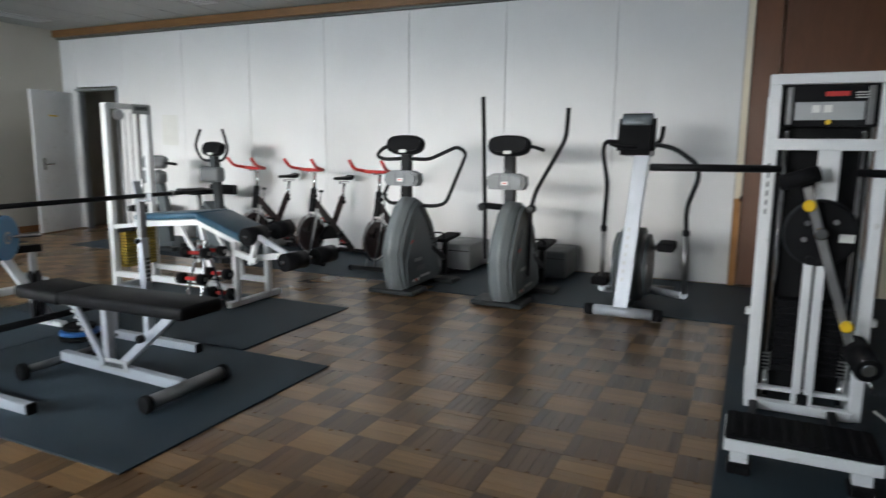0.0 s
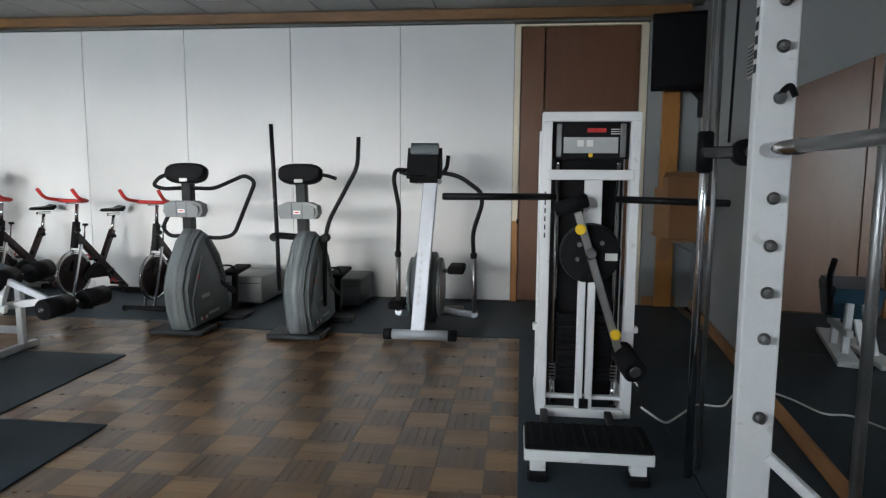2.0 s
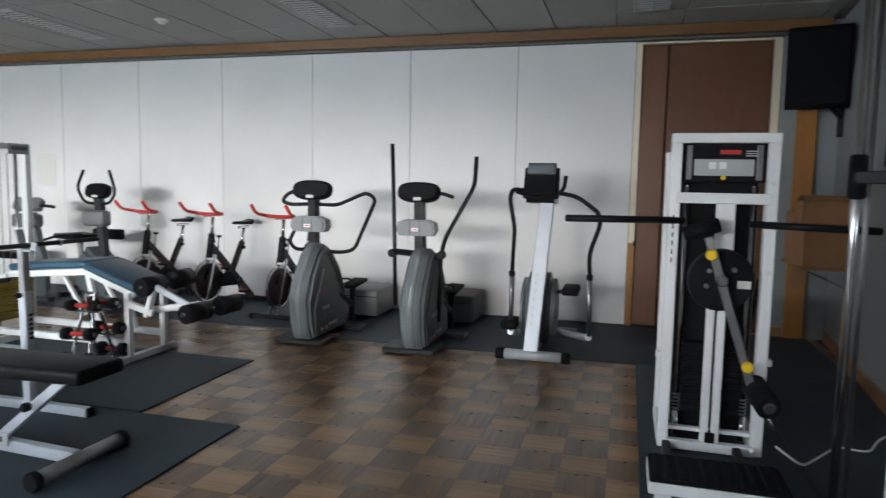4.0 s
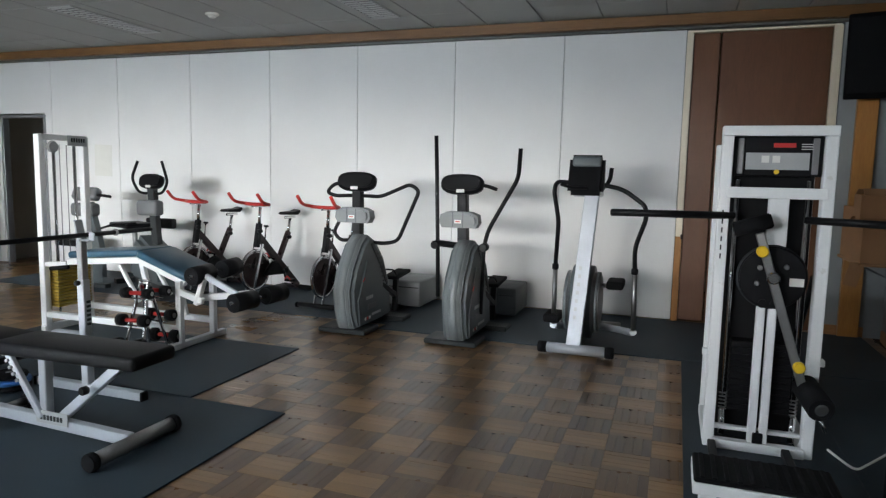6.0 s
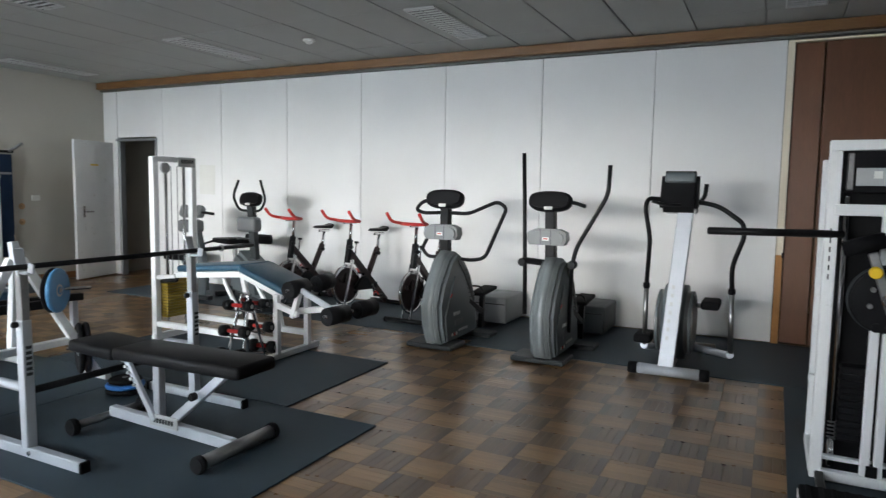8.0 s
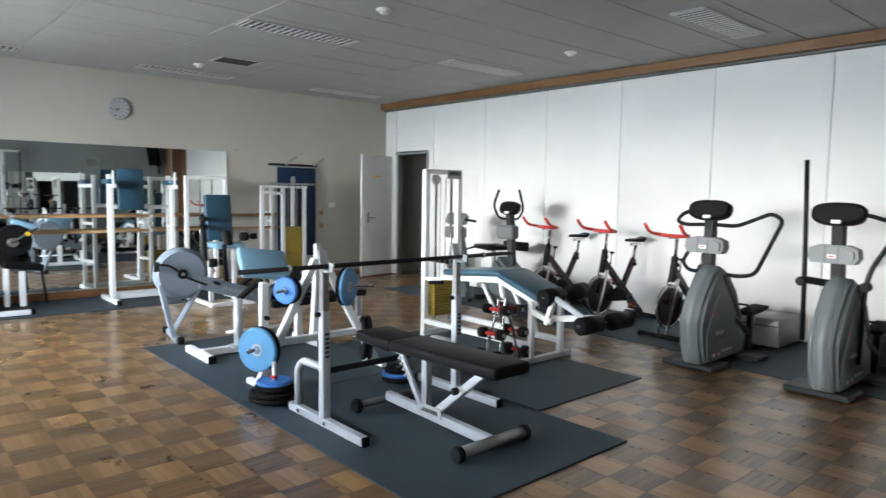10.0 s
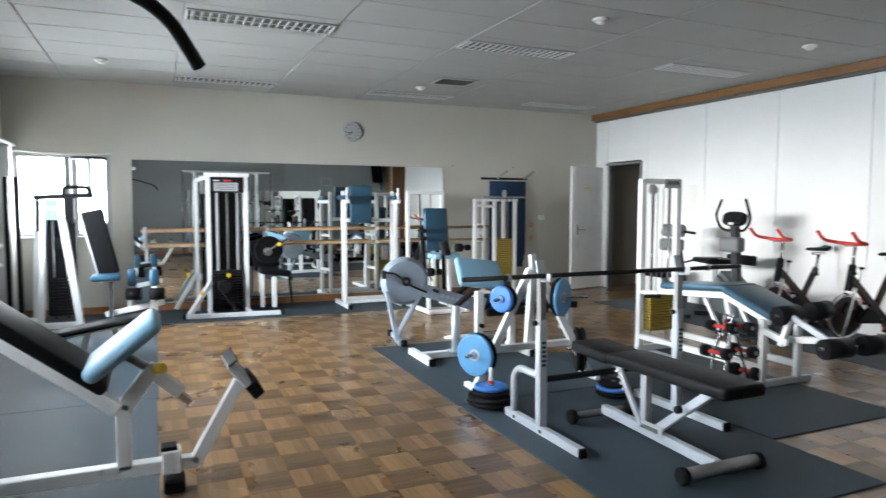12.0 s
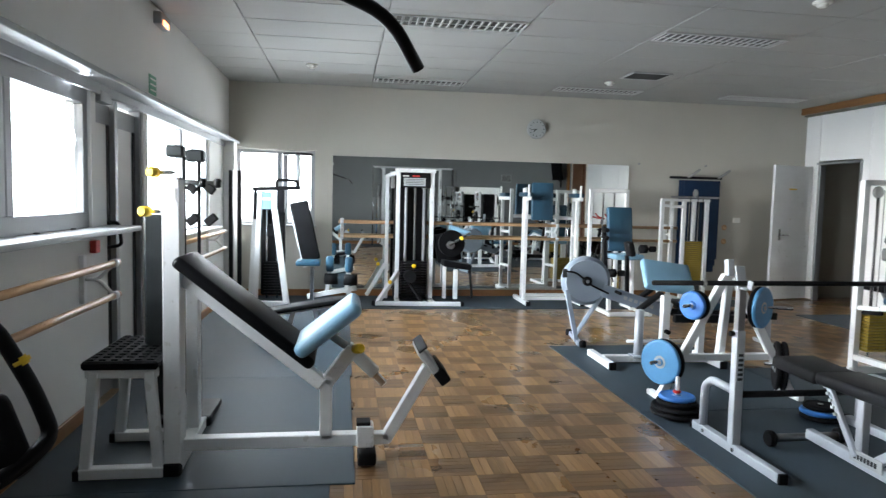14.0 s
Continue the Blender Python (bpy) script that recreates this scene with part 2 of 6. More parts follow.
def span(a, b):
    """Frame at a whose z runs to b; x stays level."""
    a, b = Vector(a), Vector(b)
    z = (b - a).normalized()
    up = Vector((0, 0, 1)) if abs(z.z) < 0.95 else Vector((0, 1, 0))
    x = up.cross(z).normalized()
    y = z.cross(x)
    return Matrix((x, y, z)).transposed().to_4x4(), (b - a).length


def add_bar(bm, a, b, w=0.05, h=0.05, bev=0.005):
    r, d = span(a, b)
    s = bmesh.new()
    bmesh.ops.create_cube(s, size=1.0)
    bmesh.ops.scale(s, vec=(w, h, d), verts=s.verts)
    bmesh.ops.bevel(s, geom=s.edges[:], offset=min(bev, 0.4 * min(w, h)), segments=1, affect="EDGES")
    return place(bm, s, Matrix.Translation((Vector(a) + Vector(b)) / 2) @ r)


def add_rod(bm, a, b, r=0.015, r2=None, n=16):
    f, d = span(a, b)
    s = bmesh.new()
    bmesh.ops.create_cone(s, cap_ends=True, segments=n, radius1=r, radius2=r if r2 is None else r2, depth=d)
    for face in s.faces:
        face.smooth = len(face.verts) == 4
    rim = [e for e in s.edges if any(len(g.verts) > 4 for g in e.link_faces)]
    if r > 0.012:
        bmesh.ops.bevel(s, geom=rim, offset=min(0.25 * r, 0.006), segments=2, affect="EDGES")
    return place(bm, s, Matrix.Translation((Vector(a) + Vector(b)) / 2) @ f)


def fillet(pts, rad, steps=5, closed=False):
    pts = [Vector(p) for p in pts]
    out = []
    n = len(pts)
    for i, p in enumerate(pts):
        if not closed and i in (0, n - 1):
            out.append(p)
            continue
        a, b = pts[i - 1] - p, pts[(i + 1) % n] - p
        k = min(rad, 0.45 * a.length, 0.45 * b.length)
        s, e = p + a.normalized() * k, p + b.normalized() * k
        for j in range(steps + 1):
            t = j / steps
            out.append((1 - t) ** 2 * s + 2 * t * (1 - t) * p + t * t * e)
    return out


def add_tube(bm, pts, r=0.016, rad=0.06, n=10, closed=False):
    pts = fillet(pts, rad, closed=closed)
    rings = []
    x = None
    for i, p in enumerate(pts):
        q0 = pts[i - 1] if (i or closed) else p
        q1 = pts[(i + 1) % len(pts)] if (i < len(pts) - 1 or closed) else p
        z = (q1 - q0).normalized()
        if x is None:
            x = z.orthogonal().normalized()
        x = (x - z * x.dot(z)).normalized()
        y = z.cross(x)
        rings.append([bm.verts.new(p + r * (math.cos(2 * math.pi * k / n) * x + math.sin(2 * math.pi * k / n) * y)) for k in range(n)])
    m = len(rings)
    for i in range(m if closed else m - 1):
        for k in range(n):
            f = bm.faces.new((rings[i][k], rings[i][(k + 1) % n], rings[(i + 1) % m][(k + 1) % n], rings[(i + 1) % m][k]))
            f.smooth = True
    if not closed:
        bm.faces.new(rings[0][::-1])
        bm.faces.new(rings[-1])
    return bm


def add_slab(bm, outline, thick, bev=0.01, seg=2, taper=1.0):
    """An outline in the y-z plane, with its thickness along x, centred; bevelled rim. taper scales the +x face."""
    s = bmesh.new()
    lo = [s.verts.new((-thick / 2, y, z)) for y, z in outline]
    cy = sum(y for y, z in outline) / len(outline)
    cz = sum(z for y, z in outline) / len(outline)
    hi = [s.verts.new((thick / 2, cy + (y - cy) * taper, cz + (z - cz) * taper)) for y, z in outline]
    s.faces.new(lo[::-1])
    s.faces.new(hi)
    k = len(lo)
    for i in range(k):
        s.faces.new((lo[i], lo[(i + 1) % k], hi[(i + 1) % k], hi[i])).smooth = k > 8
    bmesh.ops.recalc_face_normals(s, faces=s.faces)
    rim = [e for e in s.edges if any(len(f.verts) > 4 for f in e.link_faces)] if k > 4 else s.edges[:]
    if bev:
        bmesh.ops.bevel(s, geom=rim, offset=bev, segments=seg, affect="EDGES")
    return place(bm, s, Matrix())


def mesh_of(name, bm, material):
    me = bpy.data.meshes.new(name)
    bmesh.ops.recalc_face_normals(bm, faces=bm.faces)
    bm.to_mesh(me)
    bm.free()
    for m in material if isinstance(material, (list, tuple)) else [material]:
        me.materials.append(m)
    return me


def part(name, bm, material, parent, label=""):
    ob = new(name, mesh_of(name, bm, material))
    ob.parent = parent
    return tagged(ob, label) if label else ob


def thing(name, at, label, category, rz=0.0, group=""):
    ob = new(name)
    ob.empty_display_size = 0.1
    ob.matrix_basis = pose(*at, 0, 0, rz)
    return tagged(ob, label, category, group)


def solo(name, bm, material, label, category, group="", kind=""):
    return tagged(new(name, mesh_of(name, bm, material)), label, category, group, kind)


def box(parent, name, c, s, m, rot=None, bev=0.004, seg=1, label=""):
    return part(name, add_box(bmesh.new(), c, s, rot, bev, seg), m, parent, label)


def bar(parent, name, a, b, m, w=0.05, h=0.05, label=""):
    return part(name, add_bar(bmesh.new(), a, b, w, h), m, parent, label)


def rod(parent, name, a, b, m, r=0.015, r2=None, n=16, label=""):
    return part(name, add_rod(bmesh.new(), a, b, r, r2, n), m, parent, label)


def tube(parent, name, pts, m, r=0.016, rad=0.06, label="", closed=False):
    return part(name, add_tube(bmesh.new(), pts, r, rad, closed=closed), m, parent, label)


def pad(parent, name, c, s, m, rot=None, soft=0.022, label=""):
    """Upholstered cushion with soft edges."""
    return part(name, add_box(bmesh.new(), c, s, rot, soft, 3), m, parent, label)


def slab(parent, name, outline, thick, m, at=(0, 0, 0), rot=None, bev=0.012, label="", taper=1.0):
    bm = add_slab(bmesh.new(), outline, thick, bev, taper=taper)
    mt = Matrix.Translation(at)
    if rot:
        mt = mt @ Euler([radians(a) for a in rot]).to_matrix().to_4x4()
    bmesh.ops.transform(bm, matrix=mt, verts=bm.verts)
    return part(name, bm, m, parent, label)


def ring_outline(r, n=28):
    return [(r * math.cos(2 * math.pi * k / n), r * math.sin(2 * math.pi * k / n)) for k in range(n)]


def weight_disc(bm, c, axis, r, t, hub=0.03):
    """A weight plate: rim, sunk web and hub, about an axis."""
    ax = Vector(axis).normalized()
    c = Vector(c)
    add_rod(bm, c - ax * t * 0.32, c + ax * t * 0.32, r * 0.96, n=32)
    add_rod(bm, c - ax * t * 0.5, c + ax * t * 0.5, hub, n=16)
    f, _ = span(c, c + ax)
    pts = [c + f.to_3x3() @ Vector((r * 0.92 * math.cos(a), r * 0.92 * math.sin(a), 0)) for a in [2 * math.pi * k / 28 for k in range(28)]]
    add_tube(bm, pts, t * 0.5, 0.001, 8, closed=True)
    return bm


def structure(name, bm, material, label, category):
    return solo(name, bm, material, label, category, kind="structure")

# ---- structure ----
def wall_piece(bm, x0, y0, z0, x1, y1, z1):
    add_box(bm, ((x0 + x1) / 2, (y0 + y1) / 2, (z0 + z1) / 2), (x1 - x0, y1 - y0, z1 - z0), None, 0)


bm = bmesh.new()
wall_piece(bm, XM - 0.4, YW - 0.4, -0.2, XR + 0.4, YP + 2.4, -0.012)
floor = structure("floor", bm, M_SUB, "dark subfloor under oak mosaic parquet", "floor")

bm = bmesh.new()
wall_piece(bm, -60, -60, -0.45, 60, 60, -0.25)
structure("ground", bm, M_GROUND, "pale paved ground outside the windows", "ground")

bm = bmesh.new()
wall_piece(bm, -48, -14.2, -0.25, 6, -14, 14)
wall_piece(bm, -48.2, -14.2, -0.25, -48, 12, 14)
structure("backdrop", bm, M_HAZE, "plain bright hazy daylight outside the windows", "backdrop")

# window wall: long window, double door, two casements
bm = bmesh.new()
YO = YW - 0.30
LONG, DOOR, CAS = (-8.90, -6.42), (-6.30, -5.28), (-5.20, -2.06)
wall_piece(bm, XM - 0.3, YO, 2.14, XR + 0.3, YW, ZC + 0.1)
wall_piece(bm, XM - 0.3, YO, -0.01, LONG[0], YW, 2.14)
wall_piece(bm, LONG[0], YO, -0.01, LONG[1], YW, 1.02)
wall_piece(bm, LONG[1], YO, -0.01, DOOR[0], YW, 2.14)
wall_piece(bm, DOOR[1], YO, -0.01, CAS[0], YW, 2.14)
wall_piece(bm, CAS[0], YO, -0.01, CAS[1], YW, 1.17)
wall_piece(bm, CAS[1], YO, -0.01, XR + 0.3, YW, 2.14)
structure("wall_south", bm, M_WALLW, "off-white painted wall below and above the windows", "wall")
bm = bmesh.new()
add_box(bm, ((XM + XR) / 2, YW + 0.075, 2.155), (XR - XM - 0.02, 0.15, 0.035), None, 0.004)
add_box(bm, ((XM + XR) / 2, YW + 0.012, 2.10), (XR - XM - 0.02, 0.02, 0.07), None, 0.003)
structure("trim", bm, M_ALU, "grey metal ledge over the windows", "trim")

# mirror wall with a window near the corner
bm = bmesh.new()
EW = (-1.02, 0.08)
wall_piece(bm, XM - 0.3, YW, -0.01, XM, EW[0], ZC + 0.1)
wall_piece(bm, XM - 0.3, EW[0], -0.01, XM, EW[1], 1.0)
wall_piece(bm, XM - 0.3, EW[0], 2.08, XM, EW[1], ZC + 0.1)
wall_piece(bm, XM - 0.3, EW[1], -0.01, XM, YP + 2.4, ZC + 0.1)
structure("wall_west", bm, M_WALL, "beige painted wall with a long mirror", "wall")

# right wall, slightly out of square with the rest of the room
SKEW, SKEW_DEG = 0.09, math.degrees(math.atan(0.09))


def east(x, y, z):
    """A place by the right wall: x metres out of its face, y along the room."""
    return (0.845 + SKEW * (y - 4.0) + x, y, z)


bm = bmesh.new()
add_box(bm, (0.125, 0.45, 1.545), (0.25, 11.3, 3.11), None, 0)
we = structure("wall_east", bm, M_WALLE_SHADED, "off-white wall with a low mirror, its shade painted in as grey", "wall")
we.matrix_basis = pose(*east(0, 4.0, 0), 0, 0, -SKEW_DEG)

# space behind the partition
bm = bmesh.new()
wall_piece(bm, XM - 0.3, YP + 2.1, -0.01, XR + 0.25, YP + 2.4, ZC + 0.1)
structure("wall_north", bm, M_WALL, "plain wall behind the partition", "wall")

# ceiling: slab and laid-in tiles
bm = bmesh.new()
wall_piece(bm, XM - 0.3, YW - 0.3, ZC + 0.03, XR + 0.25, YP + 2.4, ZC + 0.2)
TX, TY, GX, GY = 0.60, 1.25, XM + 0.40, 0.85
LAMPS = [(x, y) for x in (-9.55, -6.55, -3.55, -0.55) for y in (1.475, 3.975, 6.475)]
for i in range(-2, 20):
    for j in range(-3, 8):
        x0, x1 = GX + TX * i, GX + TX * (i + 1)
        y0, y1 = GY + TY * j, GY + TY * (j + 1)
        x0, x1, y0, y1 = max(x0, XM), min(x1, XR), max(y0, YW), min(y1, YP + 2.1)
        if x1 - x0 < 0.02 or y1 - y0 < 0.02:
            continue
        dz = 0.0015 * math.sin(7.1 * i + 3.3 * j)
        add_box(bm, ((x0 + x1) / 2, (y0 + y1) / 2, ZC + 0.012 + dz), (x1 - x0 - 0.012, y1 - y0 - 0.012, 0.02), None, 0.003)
structure("ceiling", bm, M_CEIL_DIMMED, "suspended ceiling of pale tiles, dim light put into a darker grey", "ceiling")

# partition of tall white panels, door opening at its far end
PW, PX = 1.18, -0.66
DX0, DX1, DH = -9.88, -9.06, 2.10
wall_part = new("partition_wall")
tagged(wall_part, "folding partition of tall white laminate panels", "partition", kind="structure")
edges = [PX - PW * k for k in range(0, 8)] + [DX1]
for k in range(len(edges) - 1):
    x1, x0 = edges[k], edges[k + 1]
    if x1 - x0 < 0.1:
        continue
    b = bmesh.new()
    add_box(b, ((x0 + x1) / 2, YP + 0.04, 1.44), (x1 - x0 - 0.005, 0.08, 2.85), None, 0.004)
    part("panel", b, M_PANEL, wall_part)
b = bmesh.new()
add_box(b, ((DX0 + DX1) / 2 - 0.01, YP + 0.04, (DH + 2.865) / 2 + 0.03), (DX1 - DX0 + 0.05, 0.08, 2.865 - DH - 0.06), None, 0.004)
part("panel", b, M_PANEL, wall_part)
b = bmesh.new()
add_box(b, ((XM + DX0) / 2 - 0.02, YP + 0.04, 1.44), (DX0 - XM - 0.06, 0.08, 2.85), None, 0.004)
part("panel", b, M_PANEL, wall_part)
b = bmesh.new()
wall_piece(b, -9.04, YP + 0.085, 0.0, PX, YP + 0.12, 2.9)
part("backing", b, M_GRILLE, wall_part)

bm = bmesh.new()
add_box(bm, ((XM + XR) / 2, YP - 0.03, 2.945), (XR - XM - 0.01, 0.16, 0.10), None, 0.004)
structure("trim_partition_head", bm, M_TRIM, "orange-brown wooden rail along the partition head", "trim")
bm = bmesh.new()
add_box(bm, ((XM + XR) / 2, YP - 0.02, 2.880), (XR - XM - 0.01, 0.06, 0.024), None, 0.002)
structure("trim_partition_track", bm, M_GRILLE, "dark track groove under the head rail", "trim")

# door frame and open leaf at the far end
dr = new("door_1")
tagged(dr, "white flush door standing open beside a dark doorway", "door", kind="structure")
dr.matrix_basis = pose(DX0 - 0.01, YP - 0.02, 0, 0, 0, 0)
box(dr, "frame_post", (-0.012, 0.08, DH / 2), (0.03, 0.10, DH), M_ALU)
box(dr, "frame_post", (DX1 - DX0 + 0.015, 0.06, DH / 2), (0.03, 0.13, DH), M_ALU)
box(dr, "frame_head", ((DX1 - DX0) / 2, 0.05, DH + 0.02), (DX1 - DX0 + 0.07, 0.13, 0.035), M_ALU)
leaf = box(dr, "leaf", (-0.055, -0.385, DH / 2), (0.042, 0.80, DH - 0.04), M_WHITE, (0, 0, 14), label="white door leaf with chrome lever handle")
h = bmesh.new()
add_rod(h, (0.06, -0.63, 1.02), (0.12, -0.64, 1.02), 0.010)
add_rod(h, (0.12, -0.64, 1.02), (0.11, -0.52, 1.02), 0.010)
part("handle", h, M_CHROME, leaf)
box(leaf, "lock_plate", (0.048, -0.63, 1.02), (0.008, 0.04, 0.17), M_CHROME, (0, 0, 14))
box(leaf, "sticker", (-0.015, -0.40, 1.72), (0.003, 0.16, 0.022), M_YELLOW, (0, 0, 14), label="yellow strip sticker")
box(dr, "switch", (0.62, 1.9, 1.45), (0.07, 0.03, 0.09), M_MAROON)

# brown folding door at the near end of the partition; pale jambs painted bright as the light gap
fd = new("door_2")
tagged(fd, "tall dark brown veneered folding door", "door", kind="structure")
box(fd, "panel", (-0.475, YP + 0.05, 1.425), (0.235, 0.06, 2.81), M_BROWN)
box(fd, "panel", (0.12, YP + 0.035, 1.425), (0.93, 0.07, 2.81), M_BROWN)
box(fd, "frame_post", (-0.628, YP + 0.06, 1.85), (0.062, 0.12, 1.98), M_CREAM_GAP_LIGHT)
box(fd, "frame_post", (-0.628, YP + 0.06, 0.43), (0.062, 0.12, 0.86), M_PINE)
box(fd, "frame_post", (0.63, YP + 0.05, 1.425), (0.075, 0.10, 2.85), M_CREAM_GAP_LIGHT)
box(fd, "frame_head", (0.0, YP + 0.05, 2.85), (1.31, 0.1, 0.02), M_CREAM_GAP_LIGHT)
box(fd, "latch", (-0.60, YP - 0.01, 0.86), (0.02, 0.03, 0.05), M_MAROON)
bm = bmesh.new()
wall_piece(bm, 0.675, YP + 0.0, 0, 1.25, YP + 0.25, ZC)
structure("wall_north_end", bm, M_WALLE_SHADED, "short off-white wall beside the brown door, shade painted in as grey", "wall")

# baseboards
bm = bmesh.new()
add_box(bm, (XM + 0.009, (EW[0] + YP) / 2, 0.05), (0.018, YP - YW - 0.05, 0.10), None, 0.004)
structure("baseboard_west", bm, M_BASE, "brown wooden baseboard", "baseboard")
bm = bmesh.new()
add_box(bm, (-0.012, -0.70, 0.05), (0.024, 8.7, 0.10), None, 0.004)
structure("baseboard_east", bm, M_BASE, "brown wooden baseboard under the mirror", "baseboard").matrix_basis = pose(*east(0, 4.0, 0), 0, 0, -SKEW_DEG)
bm = bmesh.new()
for x0, x1 in ((XM + 0.03, DOOR[0] - 0.06), (DOOR[1] + 0.06, XR - 0.03)):
    add_box(bm, ((x0 + x1) / 2, YW + 0.009, 0.045), (x1 - x0, 0.018, 0.09), None, 0.004)
add_box(bm, (0.86, YP - 0.01, 0.05), (0.34, 0.02, 0.10), None, 0.004)
structure("baseboard_south", bm, M_BASEX, "brown wooden baseboard", "baseboard")

# column in the window corner
bm = bmesh.new()
add_box(bm, (-9.93, YW + 0.07, 1.07), (0.22, 0.14, 2.14), None, 0.006)
structure("corner_column", bm, M_WALLW, "white boxed column in the window corner", "column")


def window(name, x0, x1, z0, z1, y, panes, label, deep=0.06, along="X", opener=True, low=0.05, high=0.05):
    """Framed window; each sash has a frame of four rails, a pane and catches."""
    w = new(name)
    tagged(w, label, "window", kind="structure")
    if along == "Y":
        w.matrix_basis = pose(y, 0, 0, 0, 0, 90)
        y = 0.0
    box(w, "frame_rail", ((x0 + x1) / 2, y, z0 + low / 2), (x1 - x0, deep, low), M_ALU)
    box(w, "frame_rail", ((x0 + x1) / 2, y, z1 - high / 2), (x1 - x0, deep, high), M_ALU)
    n = len(panes)
    for k, (a, c) in enumerate(panes):
        for e in (a, c):
            box(w, "frame_post", (e, y, (z0 + low + z1 - high) / 2), (0.07, deep, z1 - z0 - low - high), M_ALU)
        p = box(w, "pane", ((a + c) / 2, y - 0.005, (z0 + low + z1 - high) / 2), (c - a - 0.06, 0.006, z1 - z0 - low - high), M_GLASS, bev=0)
        p.visible_shadow = False
        if opener:
            for q in (0.25, 0.75):
                box(w, "catch", (a + (c - a) * q, y + deep / 2 + 0.012, z0 + 0.03), (0.035, 0.024, 0.02), M_BLACK)
    return w


window("window_1", LONG[0], LONG[1], 1.02, 2.12, YW - 0.05, [(-8.86, -7.68), (-7.62, -6.46)], "wide aluminium-framed window, glaring daylight outside", opener=False)
window("window_2", CAS[0], CAS[1], 1.17, 2.12, YW - 0.05, [(-5.16, -4.20), (-4.12, -3.16), (-3.08, -2.10)], "aluminium casement window with black catches, glaring daylight", low=0.13, high=0.14)
window("window_3", EW[0], EW[1], 1.0, 2.08, XM - 0.14, [(EW[0] + 0.03, -0.42), (-0.34, EW[1] - 0.03)], "end window beside the corner, glaring daylight", along="Y", opener=False)
bm = bmesh.new()
add_box(bm, ((CAS[0] + CAS[1]) / 2 - 0.10, YW + 0.02, 1.185), (CAS[1] - CAS[0] + 0.55, 0.34, 0.035), None, 0.006, 2)
structure("window_sill", bm, M_SILL, "grey laminate window sill", "sill")
bm = bmesh.new()
add_box(bm, ((LONG[0] + LONG[1]) / 2, YW + 0.0, 1.035), (LONG[1] - LONG[0] + 0.05, 0.30, 0.03), None, 0.006, 2)
structure("window_sill_long", bm, M_SILL, "grey laminate window sill", "sill")
bm = bmesh.new()
add_box(bm, (XM - 0.05, (EW[0] + EW[1]) / 2, 1.012), (0.20, EW[1] - EW[0] + 0.05, 0.024), None, 0.006, 2)
structure("window_sill_end", bm, M_SILL, "grey laminate window sill", "sill")

# exit door between the windows
ed = new("door_3")
tagged(ed, "grey metal double exit door with narrow dark lights", "door", kind="structure")
for a, c in ((DOOR[0] + 0.03, -5.74), (-5.70, DOOR[1] - 0.03)):
    lf = box(ed, "leaf", ((a + c) / 2, YW - 0.08, 1.02), (c - a, 0.05, 2.03), M_ALU)
    box(lf, "raised_panel", ((a + c) / 2 + 0.03, YW - 0.05, 1.02), ((c - a) * 0.55, 0.02, 1.75), M_WALLW)
    box(lf, "dark_light", (a + 0.06, YW - 0.05, 1.05), (0.045, 0.014, 1.70), M_SCREEN)
for e in (DOOR[0], -5.72, DOOR[1]):
    box(ed, "frame_post", (e, YW - 0.06, 1.06), (0.06, 0.09, 2.12), M_ALU)
box(ed, "frame_head", ((DOOR[0] + DOOR[1]) / 2, YW - 0.06, 2.10), (1.0, 0.09, 0.06), M_ALU)
hb = bmesh.new()
add_tube(hb, [(-5.60, YW - 0.05, 1.22), (-5.60, YW + 0.03, 1.22), (-5.60, YW + 0.05, 1.06), (-5.60, YW - 0.05, 1.04)], 0.012, 0.03)
part("pull_handle", hb, M_BLACK, ed)
box(ed, "closer", (-5.42, YW - 0.01, 2.06), (0.22, 0.07, 0.07), M_STEEL)
ca = bmesh.new()
add_bar(ca, (-5.5, YW + 0.03, 2.06), (-5.95, YW + 0.06, 2.07), 0.02, 0.008)
part("closer_arm", ca, M_STEEL, ed)
box(ed, "red_box", (-5.18, YW + 0.02, 1.08), (0.07, 0.04, 0.08), M_RED, label="red alarm call box")

# mirrors
def mirror(name, c, s, label):
    m = new(name)
    tagged(m, label, "mirror")
    box(m, "backing", (c[0], c[1], c[2]), s, M_LGREY, bev=0.001)
    sgn = 1 if c[0] < -5 else -1
    b = bmesh.new()
    add_box(b, (c[0] + sgn * (s[0] / 2 + 0.0025), c[1], c[2]), (0.004, s[1] - 0.004, s[2] - 0.004), None, 0)
    part("glass", b, M_MIRROR, m)
    return m


mirror("wall_mirror", (XM + 0.008, 2.56, 1.07), (0.012, 4.46, 1.90), "wide frameless wall mirror behind a wooden barre")
sm = mirror("side_mirror", (-0.008, -0.55, 0.975), (0.012, 4.0, 1.74), "low frameless wall mirror above the baseboard")
sm.matrix_basis = pose(*east(0, 4.0, 0), 0, 0, -SKEW_DEG)

# rubber matting
def matting(x0, y0, x1, y1, top=0.008, turn=0.0):
    b = bmesh.new()
    add_box(b, ((x0 + x1) / 2, (y0 + y1) / 2, top / 2 - 0.001), (x1 - x0, y1 - y0, top + 0.002), (0, 0, turn), 0.003)
    return solo("rubber_mat", b, M_MAT, "dark blue-grey rubber floor mat", "mat", "rubber floor mats")


matting(-6.90, 2.54, -4.86, 4.02)
matting(-4.855, 2.54, -2.78, 4.02)
matting(-5.95, 4.025, -3.47, 5.29)
matting(-0.58, 1.0, 0.22, 6.18, turn=-0.3)
b = bmesh.new()
